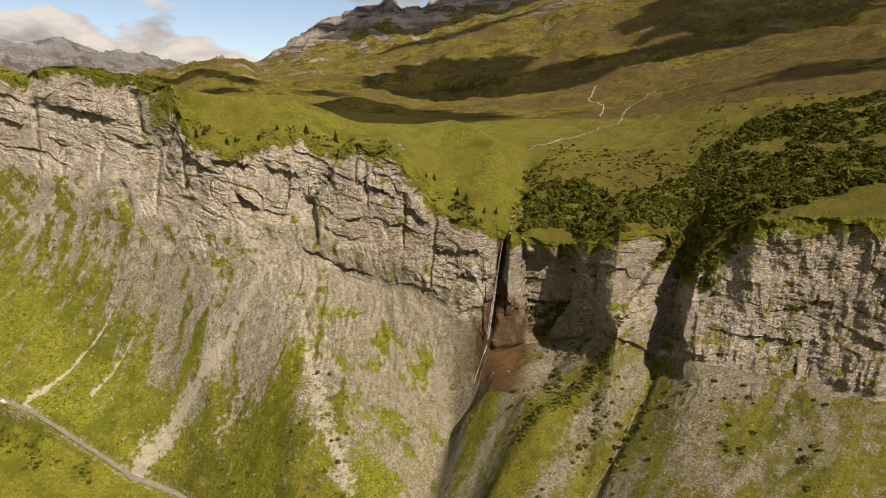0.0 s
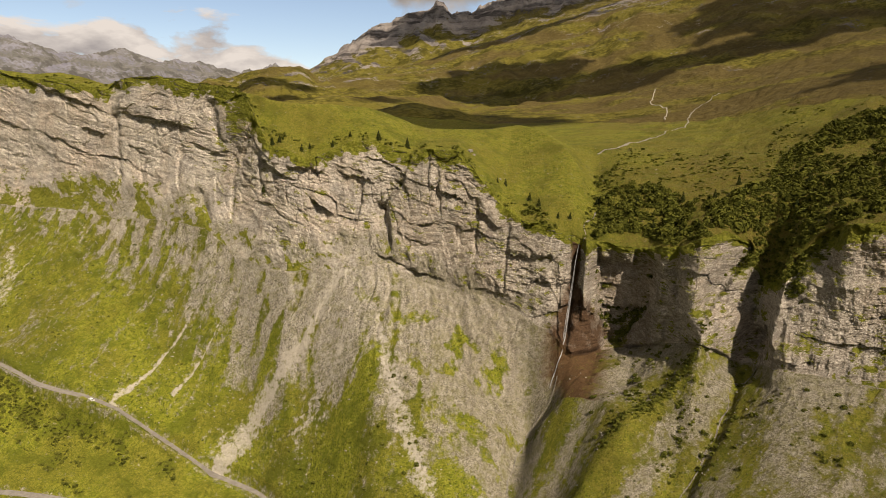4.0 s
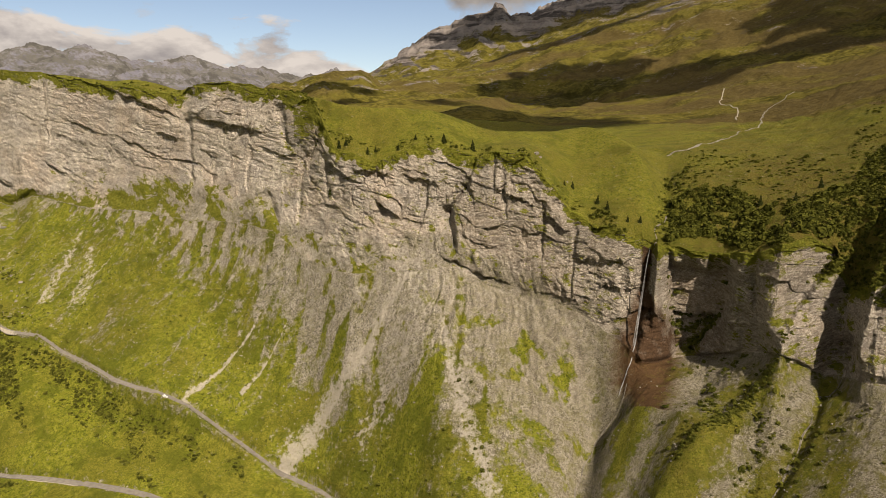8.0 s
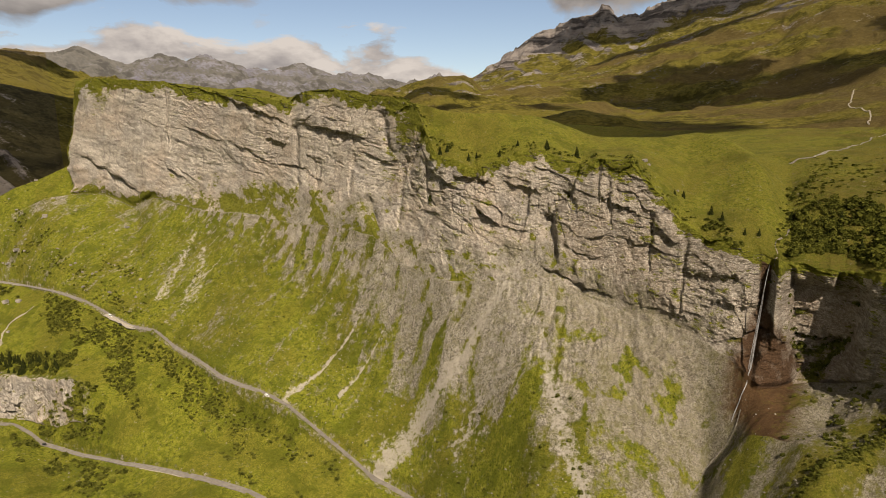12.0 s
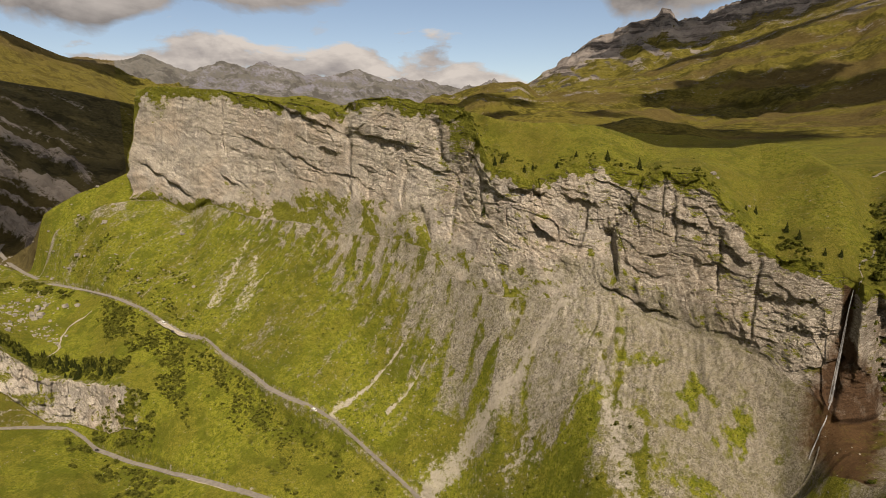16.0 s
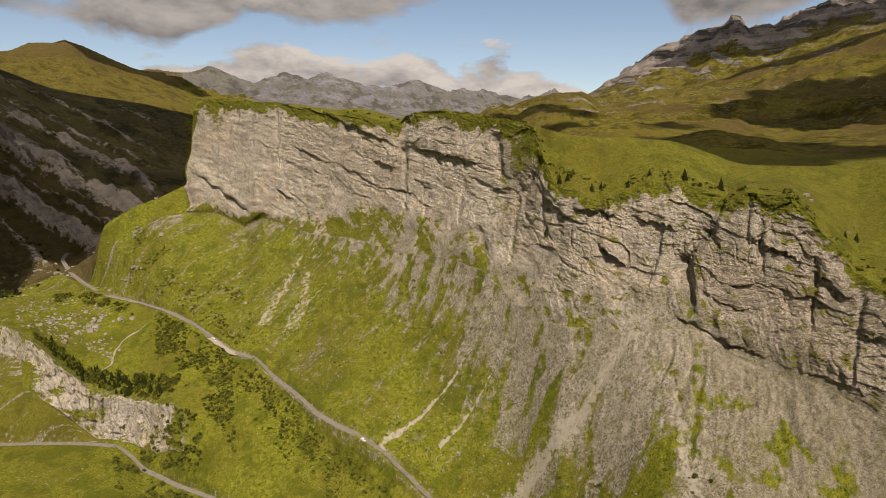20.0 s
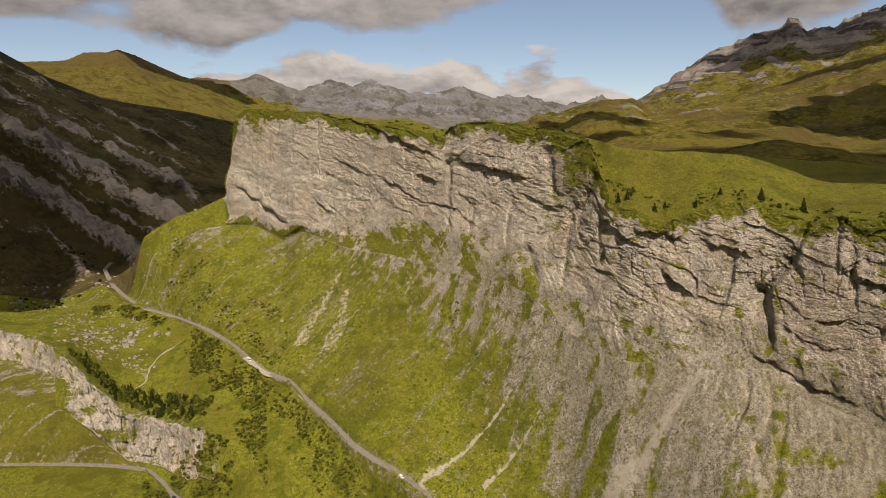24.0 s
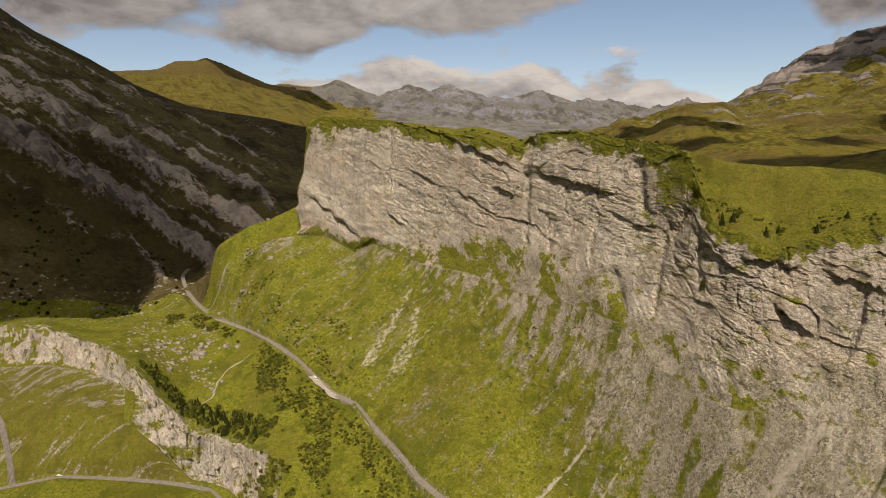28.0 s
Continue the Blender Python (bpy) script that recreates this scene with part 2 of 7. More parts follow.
def scree_colour(add, link):
    """Grey-beige rubble, drawn out down the slope in thin rills."""
    A = lambda n: add("ShaderNodeAttribute", attr=n).outputs["Fac"]
    M = lambda op, a, b=None, c=False: math_node(add, link, op, a, b, c)
    s1 = noise_fac(add, link, 0.70, 10, 0.85, shift=31)
    geo = add("ShaderNodeNewGeometry")
    sep = add("ShaderNodeSeparateXYZ")
    link(geo.outputs["Position"], sep.inputs[0])
    down = M("MULTIPLY", sep.outputs[2], 0.025)
    rill = noise_xyz(add, link, A("fall"), down, None, 0.42, 9, 0.74, 0.35)
    broad = noise_xyz(add, link, A("fall"), down, None, 0.085, 6, 0.65, 0.4)
    blot = noise_fac(add, link, 0.055, 7, 0.7, shift=57)
    c = ramp_node(add, link, s1, [(0.26, (0.085, 0.075, 0.058)), (0.40, (0.31, 0.280, 0.225)), (0.56, (0.46, 0.420, 0.345)), (0.72, (0.72, 0.665, 0.56))])
    c = mix_node(add, link, ramp_node(add, link, rill, [(0.26, 0.60), (0.44, 0.0)]), c, (0.195, 0.172, 0.135))
    c = mix_node(add, link, ramp_node(add, link, rill, [(0.56, 0.0), (0.76, 0.55)]), c, (0.54, 0.50, 0.42))
    c = mix_node(add, link, ramp_node(add, link, broad, [(0.55, 0.0), (0.75, 0.42)]), c, (0.43, 0.40, 0.34))
    c = mix_node(add, link, ramp_node(add, link, blot, [(0.30, 0.45), (0.48, 0.0)]), c, (0.22, 0.194, 0.150))
    px, py, pz = place_xyz(add, link)
    tone, dist = cells(add, link, px, py, pz, 0.75)
    c = mix_node(add, link, ramp_node(add, link, tone, [(0.08, 0.75), (0.30, 0.0)]), c, (0.100, 0.088, 0.062))
    c = mix_node(add, link, ramp_node(add, link, tone, [(0.74, 0.0), (0.95, 0.65)]), c, (0.64, 0.585, 0.48))
    tone, dist = cells(add, link, px, py, pz, 1.9)
    c = mix_node(add, link, ramp_node(add, link, tone, [(0.10, 0.80), (0.34, 0.0)]), c, (0.090, 0.080, 0.058))
    c = mix_node(add, link, ramp_node(add, link, tone, [(0.70, 0.0), (0.92, 0.70)]), c, (0.70, 0.645, 0.54))
    # greyer olive scree towards the gorge, darkened further to stand for shade
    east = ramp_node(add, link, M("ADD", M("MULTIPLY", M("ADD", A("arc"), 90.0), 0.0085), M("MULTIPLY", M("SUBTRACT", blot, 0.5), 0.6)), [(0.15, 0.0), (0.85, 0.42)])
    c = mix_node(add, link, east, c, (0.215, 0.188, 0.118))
    # thin grass and lichen among the stones
    g = noise_fac(add, link, 0.16, 9, 0.8, shift=91)
    c = mix_node(add, link, ramp_node(add, link, g, [(0.42, 0.0), (0.72, 0.62)]), c, (0.215, 0.205, 0.075))
    return c, s1, rill


def n_slab(add, link):
    return noise_fac(add, link, 0.07, 7, 0.7, shift=83)


def ground_material():
    m, add, link, bsdf = new_mat("alpine_ground")
    A = lambda n: add("ShaderNodeAttribute", attr=n).outputs["Fac"]
    M = lambda op, a, b=None, c=False: math_node(add, link, op, a, b, c)
    g1 = noise_fac(add, link, 0.02, 6, 0.62)
    g2 = noise_fac(add, link, 0.28, 8, 0.7)
    g3 = noise_fac(add, link, 1.1, 8, 0.76)
    grass = ramp_node(add, link, g2, [(0.12, (0.074, 0.090, 0.009)), (0.38, (0.168, 0.190, 0.017)), (0.6, (0.232, 0.248, 0.025)), (0.88, (0.35, 0.33, 0.056))])
    grass = mix_node(add, link, ramp_node(add, link, g1, [(0.42, 0.0), (0.66, 0.6)]), grass, (0.165, 0.152, 0.022))
    grass = mix_node(add, link, ramp_node(add, link, g3, [(0.2, 0.6), (0.36, 0.0)]), grass, (0.060, 0.070, 0.009))
    # tufts, low cushions and bare spots
    px, py, pz = place_xyz(add, link)
    tone, dist = cells(add, link, px, py, pz, 0.62)
    spot = M("MULTIPLY", ramp_node(add, link, dist, [(0.28, 1.0), (0.5, 0.0)]), ramp_node(add, link, g1, [(0.30, 0.85), (0.62, 0.25)]))
    grass = mix_node(add, link, M("MULTIPLY", spot, ramp_node(add, link, tone, [(0.20, 0.9), (0.34, 0.0)])), grass, (0.040, 0.050, 0.008))
    grass = mix_node(add, link, M("MULTIPLY", spot, ramp_node(add, link, tone, [(0.80, 0.0), (0.90, 0.7)])), grass, (0.30, 0.265, 0.085))
    tone, dist = cells(add, link, px, py, pz, 1.7)
    grass = mix_node(add, link, ramp_node(add, link, tone, [(0.10, 0.55), (0.32, 0.0)]), grass, (0.060, 0.070, 0.009))
    grass = mix_node(add, link, ramp_node(add, link, tone, [(0.74, 0.0), (0.95, 0.45)]), grass, (0.36, 0.33, 0.060))
    deep = noise_fac(add, link, 0.045, 5, 0.6, shift=63)
    grass = mix_node(add, link, ramp_node(add, link, deep, [(0.30, 0.55), (0.48, 0.0)]), grass, (0.085, 0.105, 0.010))
    # dry, heath-brown turf; it also dims the slopes below the gorge
    grass = mix_node(add, link, M("MULTIPLY", A("dry"), ramp_node(add, link, g2, [(0.3, 0.3), (0.6, 0.9)])), grass, (0.145, 0.108, 0.030))
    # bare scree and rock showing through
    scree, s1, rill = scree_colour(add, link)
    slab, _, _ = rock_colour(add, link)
    sl = M("ADD", A("slab"), M("MULTIPLY", M("SUBTRACT", n_slab(add, link), 0.5), 1.2))
    scree = mix_node(add, link, M("MULTIPLY", M("MULTIPLY", M("SUBTRACT", sl, 0.55), 1.6, True), 0.38), scree, slab)
    n1 = noise_fac(add, link, 0.22, 9, 0.76, shift=9)
    edge = M("ADD", A("bare"), M("MULTIPLY", M("SUBTRACT", n1, 0.5), 1.35))
    edge = M("ADD", edge, M("MULTIPLY", M("SUBTRACT", rill, 0.5), 0.45))
    edge = M("MULTIPLY", M("SUBTRACT", edge, 0.30), 2.3, True)
    col = mix_node(add, link, edge, grass, scree)
    # light gravel of the chutes
    ch = M("ADD", A("chute"), M("MULTIPLY", M("SUBTRACT", n1, 0.5), 1.7))
    ch = M("MULTIPLY", M("SUBTRACT", ch, 0.50), 2.6, True)
    ch = M("MULTIPLY", ch, 0.85)
    col = mix_node(add, link, ch, col, mix_node(add, link, s1, (0.38, 0.345, 0.285), (0.72, 0.665, 0.57)))
    # wet brown rock round the fall, and shade tinted into the hollow beside it
    wet = M("MULTIPLY", M("ADD", A("wet"), M("MULTIPLY", M("SUBTRACT", n1, 0.5), 1.1)), M("ADD", A("wet"), M("MULTIPLY", A("wet"), 0.25)), True)
    col = mix_node(add, link, wet, col, mix_node(add, link, s1, (0.045, 0.026, 0.013), (0.20, 0.116, 0.055)))
    link(col, bsdf.inputs["Base Color"])
    bsdf.inputs["Roughness"].default_value = 0.95
    bsdf.inputs["Specular IOR Level"].default_value = 0.15
    h = M("ADD", M("MULTIPLY", g2, 0.8), M("MULTIPLY", g3, 0.6))
    h = M("ADD", h, M("MULTIPLY", M("MULTIPLY", s1, edge), 0.9))
    bump(add, link, bsdf, h, 0.95, 1.5)
    return m


def cliff_material():
    m, add, link, bsdf = new_mat("limestone_cliff")
    A = lambda n: add("ShaderNodeAttribute", attr=n).outputs["Fac"]
    M = lambda op, a, b=None, c=False: math_node(add, link, op, a, b, c)
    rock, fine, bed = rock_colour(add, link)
    streak = noise_fac(add, link, 0.22, 6, 0.65, (1, 1, 0.12), 0.3)
    rock = mix_node(add, link, ramp_node(add, link, streak, [(0.2, 0.55), (0.36, 0.0)]), rock, (0.25, 0.225, 0.195))
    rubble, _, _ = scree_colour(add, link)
    sc = M("ADD", A("scree"), M("MULTIPLY", M("SUBTRACT", n_slab(add, link), 0.5), 0.9))
    rock = mix_node(add, link, M("MULTIPLY", M("MULTIPLY", M("SUBTRACT", sc, 0.35), 2.0, True), 0.85), rock, rubble)
    # turf on ledges
    geo = add("ShaderNodeNewGeometry")
    sep = add("ShaderNodeSeparateXYZ")
    link(geo.outputs["Normal"], sep.inputs[0])
    n1 = noise_fac(add, link, 0.12, 8, 0.7, shift=5)
    up = M("ADD", M("MULTIPLY", sep.outputs[2], 0.75), M("MULTIPLY", M("SUBTRACT", n1, 0.5), 1.5))
    up = M("ADD", up, A("turf"))
    up = M("MULTIPLY", M("SUBTRACT", up, 0.78), 5.0, True)
    g2 = noise_fac(add, link, 0.5, 6, 0.7)
    turf = ramp_node(add, link, g2, [(0.1, (0.075, 0.086, 0.010)), (0.45, (0.178, 0.190, 0.020)), (0.85, (0.31, 0.29, 0.050))])
    col = mix_node(add, link, up, rock, turf)
    wet = M("MULTIPLY", M("ADD", A("wet"), M("MULTIPLY", M("SUBTRACT", n1, 0.5), 1.1)), M("ADD", A("wet"), M("MULTIPLY", A("wet"), 0.25)), True)
    col = mix_node(add, link, wet, col, mix_node(add, link, fine, (0.040, 0.024, 0.015), (0.19, 0.112, 0.062)))
    link(col, bsdf.inputs["Base Color"])
    bsdf.inputs["Roughness"].default_value = 0.92
    bsdf.inputs["Specular IOR Level"].default_value = 0.2
    h = M("ADD", M("MULTIPLY", fine, 1.0), M("MULTIPLY", bed, 0.5))
    bump(add, link, bsdf, h, 0.95, 1.9)
    return m


def mountain_material(name, grass_a, grass_b, rock_a, rock_b, scale=1.0, blot=0.8, bed=0.35, slabs=0.0):
    m, add, link, bsdf = new_mat(name)
    A = lambda n: add("ShaderNodeAttribute", attr=n).outputs["Fac"]
    M = lambda op, a, b=None, c=False: math_node(add, link, op, a, b, c)
    n0 = noise_fac(add, link, 0.0035 * scale, 7, 0.62)
    n1 = noise_fac(add, link, 0.018 * scale, 9, 0.7)
    n2 = noise_fac(add, link, 0.11 * scale, 8, 0.72)
    grass = mix_node(add, link, ramp_node(add, link, n2, [(0.3, 0.0), (0.7, 1.0)]), grass_a, grass_b)
    grass = mix_node(add, link, ramp_node(add, link, n0, [(0.42, 0.0), (0.62, 0.7)]), grass, tuple(0.75 * q for q in grass_b))
    grass = mix_node(add, link, ramp_node(add, link, n1, [(0.34, 0.7), (0.48, 0.0)]), grass, tuple(0.5 * q for q in grass_a))
    grass = mix_node(add, link, A("dry"), grass, mix_node(add, link, n2, (0.085, 0.062, 0.022), (0.165, 0.122, 0.045)))
    n4 = noise_fac(add, link, 0.5 * scale, 6, 0.75, shift=3)
    rock = mix_node(add, link, ramp_node(add, link, M("ADD", M("MULTIPLY", n2, 0.5), M("MULTIPLY", n4, 0.5)), [(0.3, 0.0), (0.7, 1.0)]), rock_a, rock_b)
    beds = noise_xyz(add, link, M("MULTIPLY", A("arc"), 0.02), A("bedz"), None, bed, 7, 0.65, 0.3)
    rock = mix_node(add, link, ramp_node(add, link, beds, [(0.30, 0.7), (0.5, 0.0)]), rock, (rock_a[0] * 0.5, rock_a[1] * 0.48, rock_a[2] * 0.46))
    if slabs:
        tone, dist = cells(add, link, M("ADD", M("MULTIPLY", A("arc"), 0.25), M("MULTIPLY", n2, 1.5)), M("ADD", A("bedz"), M("MULTIPLY", n2, 2.0)), None, slabs)
        rock = mix_node(add, link, ramp_node(add, link, tone, [(0.15, 0.75), (0.45, 0.0)]), rock, tuple(0.42 * q for q in rock_a))
        rock = mix_node(add, link, ramp_node(add, link, tone, [(0.72, 0.0), (0.95, 0.5)]), rock, tuple(1.1 * q for q in rock_b))
    n3 = noise_fac(add, link, 0.008 * scale, 6, 0.62, shift=19)
    rock = mix_node(add, link, ramp_node(add, link, n3, [(0.5, 0.0), (0.68, 0.7)]), rock, (rock_b[0] * 1.15, rock_b[1] * 1.15, rock_b[2] * 1.12))
    e = M("ADD", A("bare"), M("MULTIPLY", M("SUBTRACT", n1, 0.5), blot))
    e = M("ADD", e, M("MULTIPLY", M("SUBTRACT", n2, 0.5), 0.9))
    e = M("ADD", e, M("MULTIPLY", M("SUBTRACT", beds, 0.5), 0.45))
    e = M("MULTIPLY", M("SUBTRACT", e, 0.45), 4.0, True)
    col = mix_node(add, link, e, grass, rock)
    link(col, bsdf.inputs["Base Color"])
    bsdf.inputs["Roughness"].default_value = 0.95
    bsdf.inputs["Specular IOR Level"].default_value = 0.1
    h = M("ADD", M("MULTIPLY", n1, 4.0), n2)
    bump(add, link, bsdf, h, 0.9, 2.4)
    return m


def plain_material(name, a, b, scale, rough=0.9, bump_d=0.05, detail=6, metal=0.0, stretch=None, spec=0.3):
    m, add, link, bsdf = new_mat(name)
    n = noise_fac(add, link, scale, detail, 0.65, stretch)
    link(mix_node(add, link, ramp_node(add, link, n, [(0.3, 0.0), (0.7, 1.0)]), a, b), bsdf.inputs["Base Color"])
    bsdf.inputs["Roughness"].default_value = rough
    bsdf.inputs["Metallic"].default_value = metal
    bsdf.inputs["Specular IOR Level"].default_value = spec
    if bump_d:
        bump(add, link, bsdf, n, 0.7, bump_d)
    return m


MAT_GROUND = ground_material()
MAT_CLIFF = cliff_material()
MAT_MOUNT = mountain_material("mountain_turf_and_rock", (0.086, 0.078, 0.013), (0.220, 0.188, 0.036), (0.088, 0.078, 0.074), (0.30, 0.270, 0.250), 1.0, 0.9, 0.04, 0.05)
MAT_DARKMOUNT = mountain_material("dark_slope_turf_and_rock", (0.080, 0.072, 0.030), (0.16, 0.135, 0.060), (0.25, 0.215, 0.195), (0.52, 0.46, 0.41), 1.0, 0.7, 0.35, 0.35)
# the blue-grey of distance haze is mixed into the far range's colours
MAT_FAR_HAZED = mountain_material("far_range_hazed_rock", (0.155, 0.150, 0.140), (0.205, 0.198, 0.175), (0.150, 0.152, 0.190), (0.24, 0.236, 0.272), 0.5, 1.0, 0.02)
MAT_ROAD = plain_material("worn_asphalt", (0.19, 0.172, 0.148), (0.25, 0.23, 0.20), 0.35, 0.9, 0.02)
MAT_GRAVEL = plain_material("gravel", (0.28, 0.25, 0.20), (0.48, 0.44, 0.36), 0.8, 0.95, 0.1)
MAT_BOULDER = plain_material("boulder_rock", (0.20, 0.185, 0.155), (0.46, 0.42, 0.36), 0.6, 0.92, 0.3)
MAT_SHRUB = plain_material("alder_leaves", (0.046, 0.054, 0.009), (0.160, 0.164, 0.030), 0.35, 0.85, 0.0, spec=0.05)
MAT_SPRUCE = plain_material("spruce_needles", (0.014, 0.022, 0.006), (0.050, 0.056, 0.012), 1.5, 0.85, 0.0, spec=0.05)
MAT_BARK = plain_material("bark", (0.05, 0.04, 0.03), (0.12, 0.10, 0.08), 3.0, 0.9, 0.03)
MAT_FALL = plain_material("falling_water", (0.20, 0.20, 0.20), (0.50, 0.50, 0.505), 0.8, 0.35, 0.2, stretch=(1, 1, 0.08))
MAT_STREAM = plain_material("stream_water", (0.14, 0.125, 0.10), (0.33, 0.30, 0.25), 0.6, 0.3, 0.1)

# ---- the land: profiles round a centre under the flight ----
CX, CY = -40.0, 50.0

